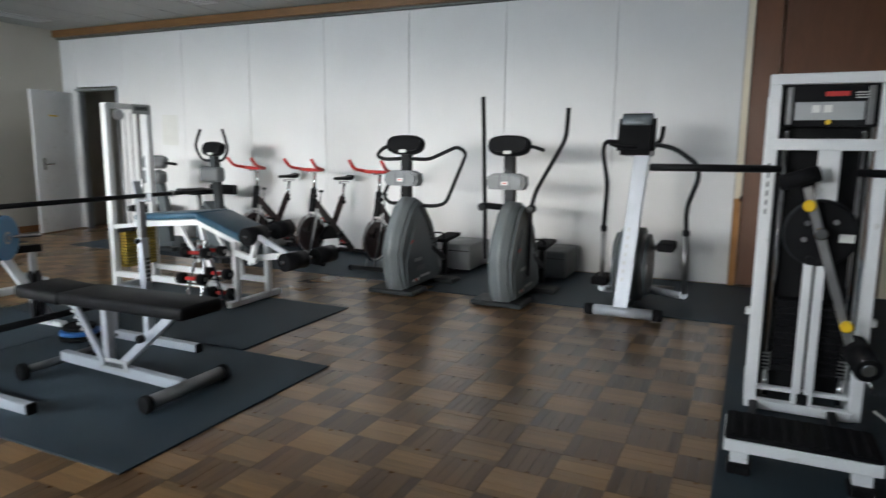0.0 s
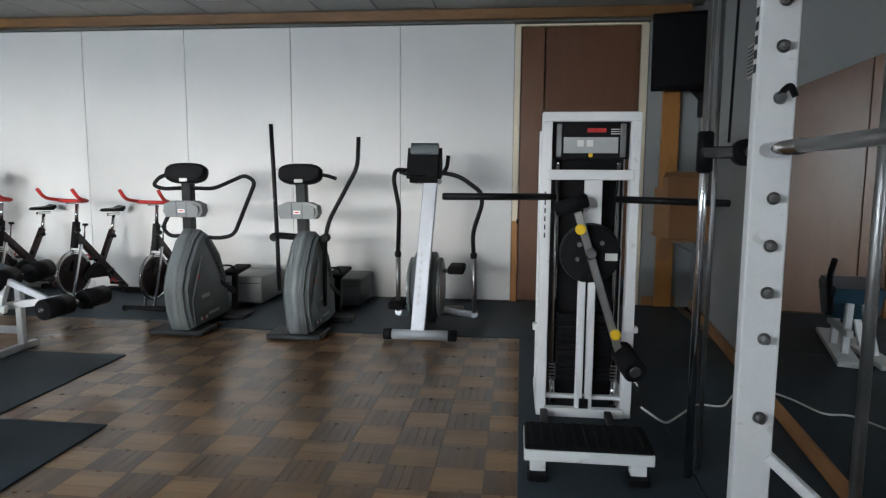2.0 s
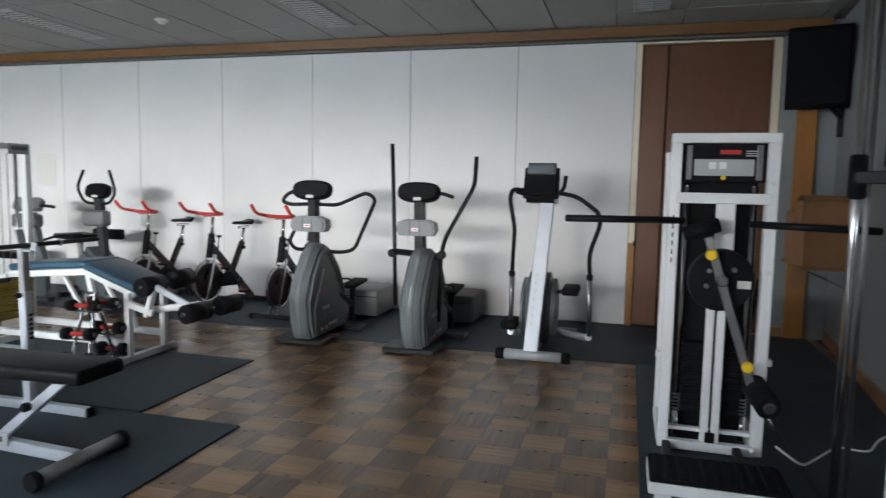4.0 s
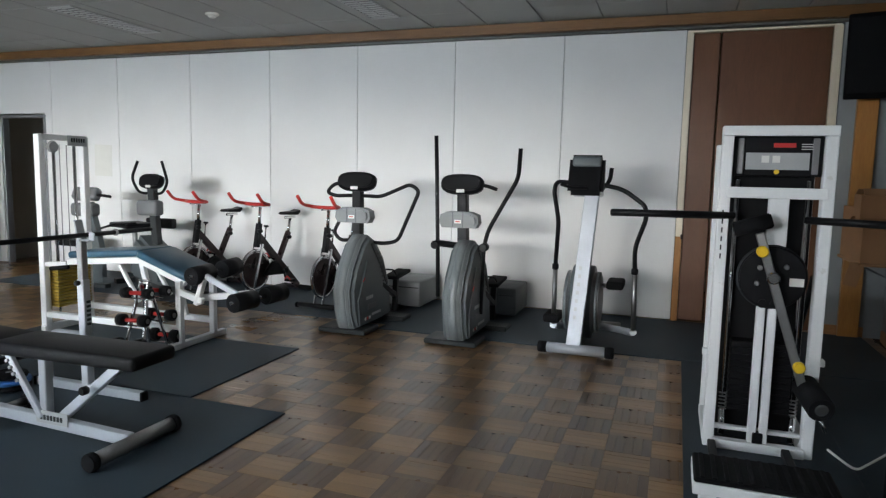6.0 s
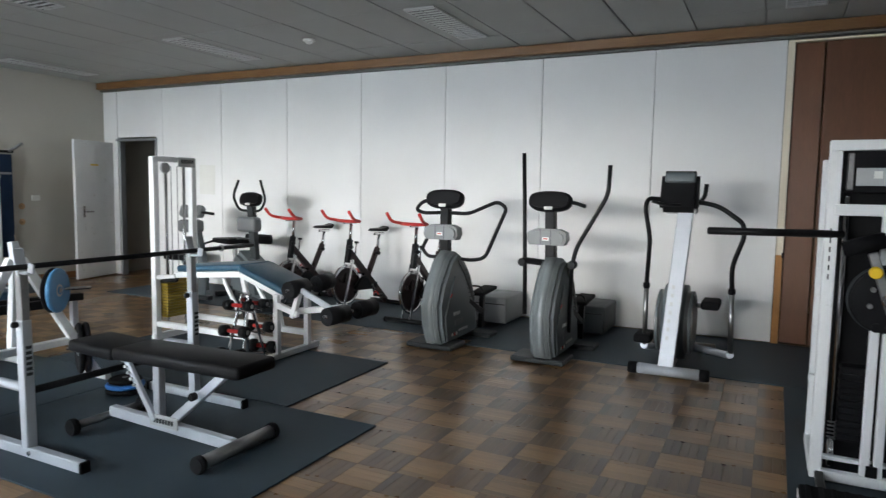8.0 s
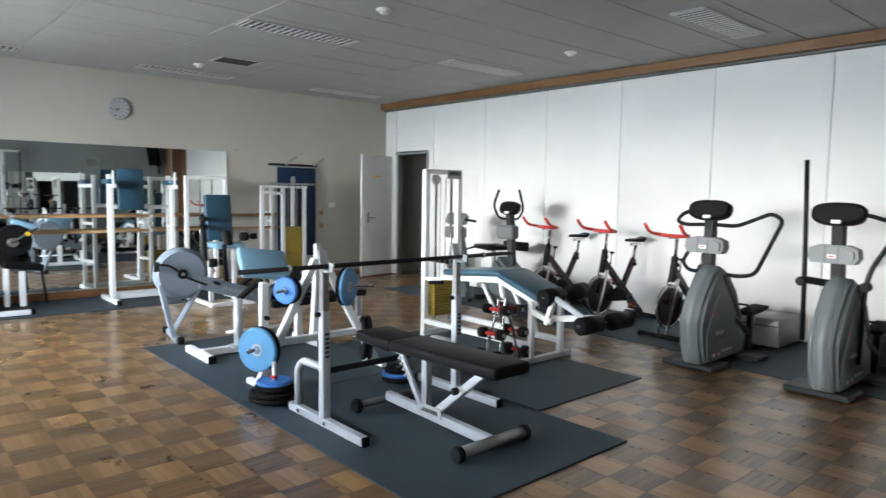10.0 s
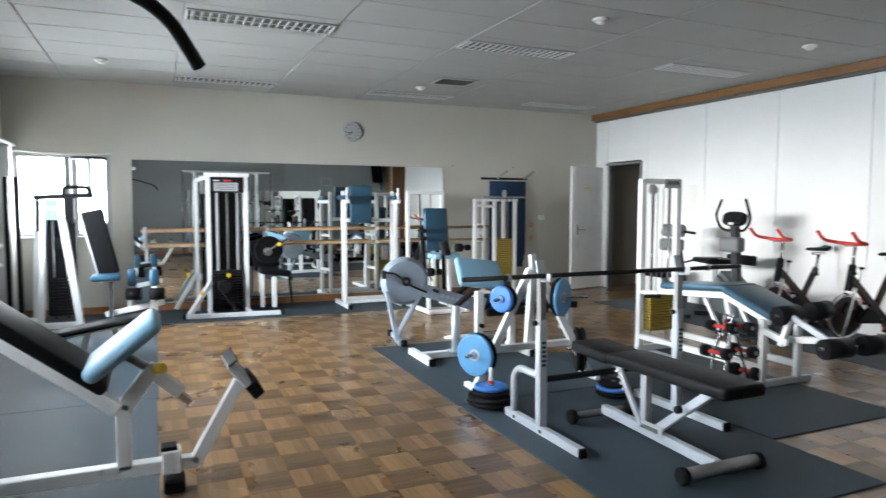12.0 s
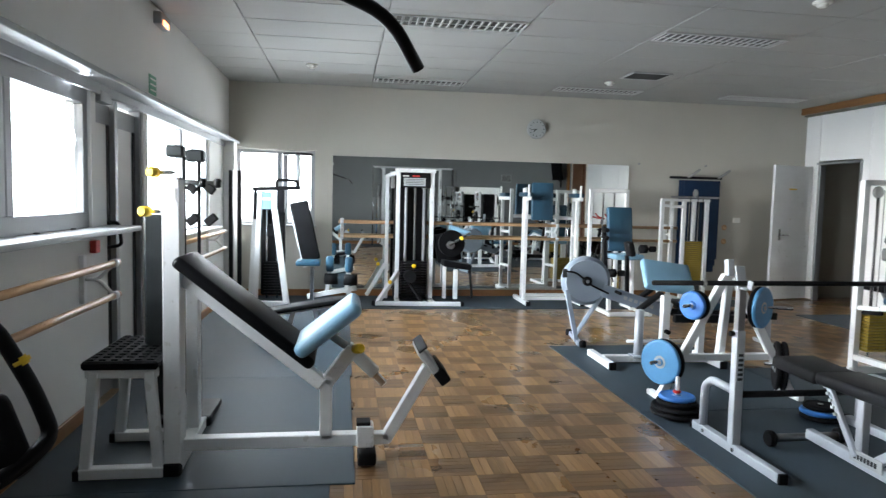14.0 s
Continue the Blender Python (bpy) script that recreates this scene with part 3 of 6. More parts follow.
edge = [(0.225, 1.0), (east(-0.03, 1.0, 0)[0], 1.0), (east(-0.03, 6.18, 0)[0], 6.18), (0.225, 6.18)]
low = [b.verts.new((x, y, -0.001)) for x, y in edge]
top = [b.verts.new((x, y, 0.008)) for x, y in edge]
b.faces.new(low[::-1])
b.faces.new(top)
for k in range(4):
    b.faces.new((low[k], low[(k + 1) % 4], top[(k + 1) % 4], top[k]))
solo("rubber_mat", b, M_MAT, "dark blue-grey rubber floor mat", "mat", "rubber floor mats")
matting(-3.2, 6.19, XR - 0.03, YP - 0.01)
matting(-6.3, 6.40, -3.205, YP - 0.01)
matting(-8.6, 6.50, -6.305, YP - 0.01)
matting(-3.9, YW + 0.02, 0.36, 0.45)
matting(-5.9, YW + 0.02, -3.905, 0.57, turn=0.3)
matting(-9.1, YW + 0.02, -5.905, 0.58)
matting(XM + 0.02, YW + 0.02, -9.105, 2.0)
matting(XM + 0.02, 2.005, -9.1, 4.75)
matting(XM + 0.02, 4.755, -9.3, 6.4)

# ceiling fittings
def ceiling_light(at):
    t = thing("ceiling_light", at, "recessed ceiling light with white louvre, switched off", "lamp", group="ceiling lights")
    for sx in (-1, 1):
        box(t, "frame", (sx * 0.148, 0, -0.004), (0.012, 1.22, 0.016), M_LOUVRE)
        box(t, "frame", (0, sx * 0.604, -0.004), (0.284, 0.012, 0.016), M_LOUVRE)
    box(t, "tray", (0, 0, 0.004), (0.28, 1.19, 0.003), M_GRILLE, bev=0)
    for k in range(17):
        box(t, "slat", (0, -0.56 + 0.07 * k, -0.005), (0.28, 0.026, 0.012), M_LOUVRE, (28, 0, 0), 0.001)
    box(t, "spine", (0, 0, -0.012), (0.012, 1.18, 0.006), M_LOUVRE)
    return t


first = ceiling_light((LAMPS[0][0], LAMPS[0][1], ZC - 0.003))
for x, y in LAMPS[1:]:
    copy_thing(first, pose(x, y, ZC - 0.003))


def detector(at, r):
    t = thing("smoke_detector", at, "round white ceiling detector", "detector", group="ceiling detectors")
    rod(t, "base", (0, 0, 0), (0, 0, -0.02), M_PAPER, r)
    rod(t, "cap", (0, 0, -0.02), (0, 0, -0.045), M_PAPER, r * 0.65, r * 0.5)
    return t


d1 = detector((-8.79, 0.10, ZC), 0.07)
for x, y in ((-8.91, 3.88), (-5.3, 4.06), (-5.22, 6.5)):
    copy_thing(d1, pose(x, y, ZC))
vent = thing("ceiling_vent", (-8.38, 4.12, ZC - 0.002), "dark square ceiling air vent", "vent")
for sx in (-1, 1):
    box(vent, "frame", (sx * 0.19, 0, -0.006), (0.03, 0.5, 0.014), M_LGREY)
    box(vent, "frame", (0, sx * 0.235, -0.006), (0.35, 0.03, 0.014), M_LGREY)
for k in range(9):
    box(vent, "slat", (-0.15 + 0.037 * k, 0, -0.005), (0.03, 0.44, 0.004), M_GRILLE, (0, 30, 0), 0)

clock = thing("wall_clock", (XM, 3.31, 2.51), "round white wall clock with black hands", "clock")
rod(clock, "case", (0, 0, 0), (0.035, 0, 0), M_LGREY, 0.145, n=32)
rod(clock, "face", (0.035, 0, 0), (0.038, 0, 0), M_LGREY, 0.125, n=32)
bar(clock, "hour_hand", (0.041, 0, 0), (0.041, -0.05, -0.04), M_BLACK, 0.002, 0.010)
bar(clock, "minute_hand", (0.042, 0, 0), (0.042, -0.095, -0.02), M_BLACK, 0.002, 0.007)
for k in range(12):
    a = 2 * math.pi * k / 12
    box(clock, "mark", (0.039, 0.105 * math.sin(a), 0.105 * math.cos(a)), (0.002, 0.007, 0.022), M_BLACK, (-math.degrees(a), 0, 0), 0)

em = thing("emergency_light", (-6.75, YW, 2.90), "small wall emergency lamp glowing orange", "lamp")
box(em, "case", (0, 0.035, 0), (0.30, 0.07, 0.11), M_LGREY, bev=0.012, seg=2)
box(em, "lens", (0.02, 0.072, -0.03), (0.16, 0.012, 0.045), M_GLOW)
sg = thing("wall_notice", (-6.56, YW, 2.33), "small green and white wall notice", "sign")
box(sg, "plate", (0, 0.004, 0), (0.20, 0.006, 0.16), M_GREEN)
for k in range(3):
    box(sg, "line", (0, 0.009, 0.045 - 0.045 * k), (0.15, 0.003, 0.012), M_PAPER, bev=0)


# ballet barres
def barre(at, length, rz, m, label, brackets):
    t = thing("ballet_barre", at, label, "handrail", rz)
    for z in (1.085, 0.885):
        rod(t, "rail", (0.20, 0, z), (0.20, length, z), m, 0.021)
    for y in brackets:
        b = box(t, "bracket", (0.02, y, 0.985), (0.03, 0.05, 0.30), M_WHITE)
        for z in (1.085, 0.885):
            tube(b, "arm", [(0.03, y, 0.985), (0.11, y, 0.985), (0.20, y, z)], M_WHITE, 0.012, 0.04)
            rod(b, "collar", (0.20, y - 0.03, z), (0.20, y + 0.03, z), M_WHITE, 0.027)
    return t


barre((XM + 0.016, 0.42, 0), 5.1, 0, M_BARRE, "double wooden ballet barre in front of the mirror", (0.05, 1.6, 3.2, 5.0))
wb = barre((-3.0, YW + 0.002, -0.09), 2.05, 90, M_BARRE, "double wooden ballet barre below the window sill", (0.45, 1.97))
barre((-6.6, YW + 0.002, -0.09), 2.2, 90, M_BARRE, "double wooden ballet barre below the long window", (0.1, 2.1))


# ---- cardio machines along the partition ----
def shroud(parent, m):
    """Tall narrow housing with stepped front ribs and a facetted side cover; front towards -y."""
    prof = [(-0.34, 0.05), (-0.40, 0.20), (-0.43, 0.40), (-0.36, 0.58), (-0.20, 0.79), (-0.08, 0.86), (0.06, 0.80), (0.22, 0.64), (0.35, 0.40), (0.41, 0.05)]
    s = slab(parent, "housing", prof, 0.205, m, bev=0.03)
    for w, d in ((0.150, 0.014), (0.085, 0.026)):
        rib = [(y - d, z + 0.3 * d) for y, z in prof[:6]] + [(y + 0.03, z - 0.02) for y, z in prof[5::-1]]
        slab(s, "front_rib", rib, w, M_RIB, bev=0.008)
    cover = [(-0.31, 0.06), (-0.35, 0.30), (-0.16, 0.66), (0.07, 0.60), (0.19, 0.34), (0.22, 0.06)]
    slab(s, "side_cover", cover, 0.232, m, bev=0.014)
    fin = [(-0.10, 0.79), (-0.03, 0.80), (0.18, 0.61), (0.31, 0.38), (0.28, 0.34), (0.10, 0.58)]
    slab(s, "rear_fin", fin, 0.222, M_DGREY, bev=0.01)
    for k in range(7):
        box(s, "vent_slot", (0.112, 0.07 + 0.026 * k, 0.68 - 0.045 * k), (0.004, 0.09, 0.008), M_BLACK, bev=0)
    for k in range(4):
        box(s, "logo_bar", (0.1175, -0.17 + 0.036 * k, 0.30), (0.003, 0.026, 0.030), M_LGREY, bev=0)
    box(s, "badge", (0.1175, -0.06, 0.215), (0.003, 0.17, 0.05), M_POD, bev=0)
    box(s, "logo_bar", (0.1175, 0.03, 0.135), (0.003, 0.19, 0.022), M_LGREY, bev=0)
    box(s, "logo_mark", (0.1175, -0.235, 0.475), (0.003, 0.05, 0.014), M_RED, (35, 0, 0), 0)
    for k, mk in enumerate((M_PAPER, M_RED, M_PAPER)):
        rod(s, "logo_dot", (0.115, -0.20 + 0.045 * k, 0.115), (0.1185, -0.20 + 0.045 * k, 0.115), mk, 0.015)
    return s


def console(parent, z, y, m=M_BLACK, w=0.36):
    k = w / 0.36
    out = []
    for i in range(22):
        c, v = math.cos(2 * math.pi * i / 22), math.sin(2 * math.pi * i / 22)
        out.append((math.copysign(0.19 * k * abs(c) ** 0.75, c), math.copysign((0.082 if v > 0 else 0.095) * abs(v) ** 0.7, v)))
    c = slab(parent, "console", out, 0.09, m, at=(0, y, z), rot=(0, 16, 90), bev=0.024)
    box(c, "brand_plate", (0, y - 0.064, z - 0.06), (0.07, 0.012, 0.028), M_PAPER, (-16, 0, 0), 0.002)
    box(c, "display", (0, y + 0.058, z + 0.01), (0.22 * k, 0.008, 0.10), M_SCREEN, (-16, 0, 0), 0.003)
    return c


def stepper(at, style, tail, label):
    """Elliptical trainer, console end towards -y, pedals and tail towards the wall."""
    t = thing("elliptical_trainer", at, label, "elliptical", 0, "elliptical trainers")
    shroud(t, M_GREY).location.x = 0.075
    box(t, "foot", (0.03, -0.21, 0.022), (0.46, 0.30, 0.044), M_DGREY, bev=0.010)
    box(t, "base_rail", (0.02, 0.45, 0.03), (0.12, 1.15, 0.045), M_DGREY)
    box(t, "foot", (0.10, 0.40, 0.022), (0.50, 0.20, 0.044), M_DGREY, bev=0.010)
    tl = box(t, "tail", (0.10, 1.12, 0.175), (0.42, 0.56, 0.27), tail, bev=0.02, seg=2, label="low rear housing")
    box(tl, "lid_seam", (0.10, 0.838, 0.24), (0.38, 0.004, 0.008), M_BLACK, bev=0)
    bar(t, "column", (0.04, -0.06, 0.78), (0, 0.02, 1.27), M_BLACK, 0.085, 0.08)
    pod = slab(t, "bottle_pod", [(-0.175, -0.02), (-0.165, 0.045), (-0.10, 0.072), (0.10, 0.072), (0.165, 0.045), (0.175, -0.02), (0.15, -0.065), (-0.15, -0.065)], 0.15, M_POD, at=(0, -0.04, 1.03), rot=(0, 0, 90), bev=0.022)
    box(pod, "seam", (-0.045, -0.1155, 1.035), (0.005, 0.003, 0.13), M_DGREY, bev=0)
    box(pod, "seam", (0.045, -0.1155, 1.035), (0.005, 0.003, 0.13), M_DGREY, bev=0)
    box(pod, "label", (0.0, -0.1155, 1.02), (0.06, 0.003, 0.030), M_PAPER, bev=0)
    box(pod, "label_mark", (0.0, -0.1172, 1.02), (0.04, 0.002, 0.010), M_RED, bev=0)
    console(t, 1.34, 0.0)
    for sx in (-1, 1):
        bar(t, "pedal_arm", (sx * 0.15, 0.10, 0.42), (sx * 0.17, 0.50, 0.22), M_BLACK, 0.045, 0.05)
        bar(t, "pedal_post", (sx * 0.17, 0.50, 0.06), (sx * 0.17, 0.53, 0.40), M_BLACK, 0.05, 0.05)
        pad(t, "pedal", (sx * 0.17, 0.56, 0.42), (0.15, 0.36, 0.035), M_RUBBER, (5, 0, 0), soft=0.012)
        tube(t, "toe_guard", [(sx * 0.17 - 0.06, 0.40, 0.43), (sx * 0.17 - 0.05, 0.36, 0.49), (sx * 0.17 + 0.05, 0.36, 0.49), (sx * 0.17 + 0.06, 0.40, 0.43)], M_BLACK, 0.009, 0.03)
        rod(t, "crank", (sx * 0.11, 0.12, 0.40), (sx * 0.17, 0.12, 0.40), M_STEEL, 0.045)
    if style == "loop":
        tube(t, "handle", [(0.02, 0.02, 1.21), (0.24, 0.0, 1.205), (0.53, -0.02, 1.325), (0.62, -0.02, 1.27), (0.41, 0.0, 0.81), (0.28, 0.0, 0.78), (0.0, -0.02, 0.80)], M_BLACK, 0.017, 0.06)
        tube(t, "handle", [(-0.02, 0.02, 1.21), (-0.22, 0.0, 1.20), (-0.30, -0.02, 1.23), (-0.24, -0.02, 1.30), (-0.12, 0.0, 1.34)], M_BLACK, 0.017, 0.04)
        tube(t, "handle", [(-0.02, -0.02, 0.80), (-0.17, 0.0, 0.79), (-0.24, 0.0, 0.86), (-0.16, 0.0, 1.01)], M_BLACK, 0.017, 0.05)
    else:
        rod(t, "cross_tube", (-0.22, -0.04, 0.82), (0.22, -0.04, 0.79), M_BLACK, 0.028)
        for sx in (-0.22, 0.22):
            rod(t, "pivot_cap", (sx, -0.085, 0.805), (sx, 0.0, 0.805), M_BLACK, 0.036)
        tube(t, "lever", [(-0.20, -0.02, 0.34), (-0.21, -0.02, 0.80), (-0.235, 0.0, 1.36), (-0.25, 0.0, 1.75)], M_BLACK, 0.018, 0.08)
        tube(t, "lever", [(0.20, -0.02, 0.22), (0.21, -0.02, 0.80), (0.24, 0.0, 0.95), (0.49, 0.0, 1.40), (0.50, 0.0, 1.645)], M_BLACK, 0.018, 0.07)
        tube(t, "grip", [(0.10, 0.02, 1.33), (0.21, 0.0, 1.33), (0.31, -0.02, 1.30)], M_BLACK, 0.016, 0.04)
    return t


stepper((-3.43, 6.22, 0.008), "loop", M_POD, "grey elliptical trainer with closed black handlebar loops")
stepper((-2.42, 6.22, 0.008), "lever", M_DGREY, "grey elliptical trainer with long upright levers")

# climber with a silver column
t = thing("cross_trainer", (-1.38, 6.10, 0.008), "silver cross trainer with round flywheel housing", "elliptical")
rod(t, "front_foot", (-0.22, -0.10, 0.045), (0.24, -0.10, 0.045), M_SILVER, 0.042, n=20)
for sx in (-1, 1):
    rod(t, "foot_cap", (0.01 + sx * 0.23, -0.10, 0.045), (0.01 + sx * 0.30, -0.10, 0.045), M_RUBBER, 0.046, n=20)
bar(t, "column", (-0.01, -0.09, 0.06), (0.06, 0.20, 1.36), M_SILVER, 0.115, 0.06)
for k in range(7):
    box(t, "brand_mark", (-0.012 + 0.0035 * k, -0.075 + 0.0145 * k, 0.30 + 0.065 * k), (0.022, 0.004, 0.030), M_LGREY, (-12.6, 0, 0), 0)
slab(t, "flywheel_housing", [(0.36 + y, 0.36 + z) for y, z in ring_outline(0.31, 30)], 0.27, M_GREY, at=(0.0, 0, 0), bev=0.05)
slab(t, "housing_face", [(0.36 + y, 0.36 + z) for y, z in ring_outline(0.26, 30)], 0.29, M_STEEL, at=(0.0, 0, 0), bev=0.03)
c = slab(t, "console", [(0.14, 1.27), (0.30, 1.30), (0.27, 1.58), (0.22, 1.60), (0.12, 1.32)], 0.29, M_BLACK, bev=0.03)
box(c, "display_hood", (0, 0.205, 1.545), (0.235, 0.05, 0.09), M_GREY, (-12, 0, 0), 0.02, 2)
box(t, "console_base", (0.02, 0.21, 1.285), (0.24, 0.10, 0.05), M_LGREY, bev=0.012)
tube(t, "lever", [(-0.10, 0.22, 1.37), (-0.24, 0.18, 1.38), (-0.255, 0.16, 1.30), (-0.21, 0.18, 1.05), (-0.225, 0.2, 0.68)], M_BLACK, 0.018, 0.06)
tube(t, "lever", [(0.12, 0.22, 1.36), (0.30, 0.16, 1.33), (0.48, 0.14, 1.20), (0.49, 0.14, 1.10), (0.41, 0.18, 0.86), (0.42, 0.2, 0.68)], M_BLACK, 0.018, 0.08)
tube(t, "grip", [(0.14, 0.28, 1.34), (0.18, 0.30, 1.40), (0.19, 0.30, 1.50)], M_BLACK, 0.017, 0.03)
tube(t, "grip", [(-0.20, 0.17, 1.355), (-0.10, 0.10, 1.33), (0.02, 0.12, 1.33)], M_BLACK, 0.013, 0.03)
for sx, x in ((-1, -0.225), (1, 0.42)):
    rod(t, "joint", (x, 0.2, 0.64), (x, 0.2, 0.69), M_BLACK, 0.028)
    rod(t, "lever_tube", (x, 0.2, 0.66), (x + 0.01 * sx, 0.26, 0.16), M_STEEL, 0.020)
    tube(t, "pedal_link", [(x + 0.01 * sx, 0.26, 0.15), (x * 0.96, 0.50, 0.09), (x * 0.7, 0.62, 0.08), (0, 0.66, 0.10)], M_SILVER, 0.030, 0.12)
pad(t, "pedal", (0.26, 0.42, 0.52), (0.14, 0.28, 0.07), M_RUBBER, soft=0.02)
rod(t, "pedal_axle", (0.14, 0.40, 0.50), (0.22, 0.40, 0.50), M_STEEL, 0.02)
pad(t, "pedal", (-0.24, 0.30, 0.22), (0.14, 0.28, 0.07), M_RUBBER, soft=0.02)
rod(t, "rear_foot", (-0.28, 0.95, 0.04), (0.28, 0.95, 0.04), M_STEEL, 0.035)
bar(t, "base_rail", (0, 0.04, 0.05), (0, 0.95, 0.05), M_STEEL, 0.06, 0.05)


def spin_bike():
    """Indoor cycle; front wheel towards -y."""
    t = thing("spin_bike", (0, 0, 0), "black indoor cycling bike with red handlebar", "exercise bike", 0, "spin bikes")
    for y in (-0.36, 0.52):
        rod(t, "stabiliser", (-0.25, y, 0.035), (0.25, y, 0.035), M_BLACK, 0.027)
        for sx in (-1, 1):
            rod(t, "foot_cap", (sx * 0.24, y, 0.028), (sx * 0.28, y, 0.028), M_RUBBER, 0.028)
    for sx in (-1, 1):
        bar(t, "fork", (sx * 0.05, -0.36, 0.05), (sx * 0.055, -0.20, 0.62), M_CHROME, 0.016, 0.035)
    fw = bmesh.new()
    weight_disc(fw, (0, -0.26, 0.33), (1, 0, 0), 0.235, 0.032, 0.045)
    wheel = part("flywheel", fw, M_CHROME, t)
    slab(wheel, "wheel_face", [(-0.26 + y, 0.33 + z) for y, z in ring_outline(0.195, 26)], 0.036, M_MAROON, bev=0.004)
    bar(t, "main_beam", (0, -0.20, 0.70), (0, 0.46, 0.06), M_MAROON, 0.05, 0.07)
    bar(t, "head_beam", (0, -0.24, 0.58), (0, -0.19, 0.84), M_BLACK, 0.055, 0.055)
    bar(t, "seat_beam", (0, 0.10, 0.36), (0, 0.30, 0.72), M_MAROON, 0.05, 0.055)
    rod(t, "bar_post", (0, -0.19, 0.82), (0, -0.17, 1.02), M_CHROME, 0.018)
    rod(t, "seat_post", (0, 0.29, 0.66), (0, 0.33, 0.88), M_CHROME, 0.018)
    bar(t, "seat_slider", (0, 0.24, 0.885), (0, 0.42, 0.885), M_CHROME, 0.025, 0.03)
    sd = [(-0.15, 0.0), (-0.12, 0.025), (0.06, 0.03), (0.14, 0.05), (0.15, 0.02), (0.10, -0.02), (-0.10, -0.012)]
    slab(t, "saddle", [(0.33 + y, 0.925 + z) for y, z in sd], 0.15, M_VINYL, bev=0.022, taper=0.8)
    bar(t, "bar_slider", (0, -0.30, 1.035), (0, -0.08, 1.035), M_CHROME, 0.028, 0.025)
    hb = bmesh.new()
    add_tube(hb, [(-0.20, -0.44, 1.17), (-0.20, -0.36, 1.08), (-0.15, -0.18, 1.05), (0, -0.12, 1.045), (0.15, -0.18, 1.05), (0.20, -0.36, 1.08), (0.20, -0.44, 1.17)], 0.017, 0.06)
    add_tube(hb, [(-0.17, -0.22, 1.052), (0, -0.30, 1.05), (0.17, -0.22, 1.052)], 0.016, 0.06)
    part("handlebar", hb, M_RED, t)
    slab(t, "chain_guard", [(-0.24 + 0.30 * k / 8, 0.27 + 0.09 * math.sin(math.pi * k / 8) * (1 + k / 12)) for k in range(9)] + [(0.16, 0.30), (0.14, 0.22), (-0.22, 0.24)], 0.05, M_BLACK, at=(0.055, 0.06, 0.02), bev=0.012)
    for sx, dz in ((1, -0.12), (-1, 0.12)):
        bar(t, "crank", (sx * 0.09, 0.10, 0.30), (sx * 0.10, 0.14, 0.30 + dz), M_CHROME, 0.014, 0.03)
        box(t, "pedal", (sx * 0.15, 0.14, 0.30 + dz), (0.09, 0.09, 0.025), M_BLACK)
        tube(t, "toe_strap", [(sx * 0.11, 0.10, 0.31 + dz), (sx * 0.15, 0.09, 0.36 + dz), (sx * 0.19, 0.10, 0.31 + dz)], M_RED, 0.008, 0.03)
    rod(t, "brake_knob", (0, -0.10, 0.66), (0, -0.08, 0.80), M_CHROME, 0.008)
    rod(t, "knob_head", (0, -0.08, 0.79), (0, -0.078, 0.815), M_BLACK, 0.028)
    for a in ((0, -0.235, 0.76), (0, 0.25, 0.66)):
        rod(t, "clamp_knob", (0.02, a[1], a[2]), (0.075, a[1], a[2]), M_BLACK, 0.022)
    return t


b1 = spin_bike()
b1.matrix_basis = pose(-4.08, 7.05, 0.008, 0, 0, -4)
copy_thing(b1, pose(-4.96, 7.12, 0.008, 0, 0, -7))
copy_thing(b1, pose(-5.80, 7.15, 0.008, 0, 0, -8))

# recumbent cross trainer and low recumbent bike beyond the bikes
t = thing("recumbent_trainer", (-6.45, 6.95, 0.008), "grey recumbent trainer with tall black handles", "exercise bike")
slab(t, "housing", [(-0.55, 0.10), (-0.50, 0.40), (-0.20, 0.50), (0.20, 0.62), (0.42, 0.42), (0.50, 0.10)], 0.30, M_GREY, rot=(0, 0, 62), bev=0.05)
box(t, "base_rail", (0.1, -0.05, 0.04), (1.5, 0.10, 0.08), M_DGREY, (0, 0, -28))
box(t, "foot", (-0.55, 0.3, 0.03), (0.10, 0.55, 0.06), M_DGREY, (0, 0, -28))
box(t, "foot", (0.70, -0.35, 0.03), (0.10, 0.55, 0.06), M_DGREY, (0, 0, -28))
bar(t, "column", (0.06, -0.02, 0.50), (-0.02, 0, 1.24), M_DGREY, 0.09, 0.08)
pad(t, "bottle_pod", (0.0, -0.06, 0.96), (0.30, 0.15, 0.18), M_POD, soft=0.04)
console(t, 1.27, -0.02, w=0.32)
tube(t, "handle", [(-0.20, -0.02, 1.50), (-0.28, -0.04, 1.30), (-0.18, -0.04, 1.13), (0.0, 0, 1.12)], M_BLACK, 0.016, 0.07)
tube(t, "handle", [(0.15, -0.02, 1.50), (0.25, -0.04, 1.26), (0.17, -0.04, 1.13), (0.0, 0, 1.12)], M_BLACK, 0.016, 0.07)
pad(t, "seat", (-0.34, 0.02, 0.74), (0.46, 0.36, 0.06), M_VINYL, (0, 0, -20))
rod(t, "seat_post", (-0.30, 0.02, 0.40), (-0.32, 0.02, 0.74), M_STEEL, 0.03)
tube(t, "seat_grip", [(-0.10, -0.18, 0.78), (-0.40, -0.20, 0.76), (-0.62, -0.18, 0.70)], M_BLACK, 0.014, 0.05)
pad(t, "backrest", (-0.10, 0.22, 0.76), (0.42, 0.07, 0.12), M_VINYL)

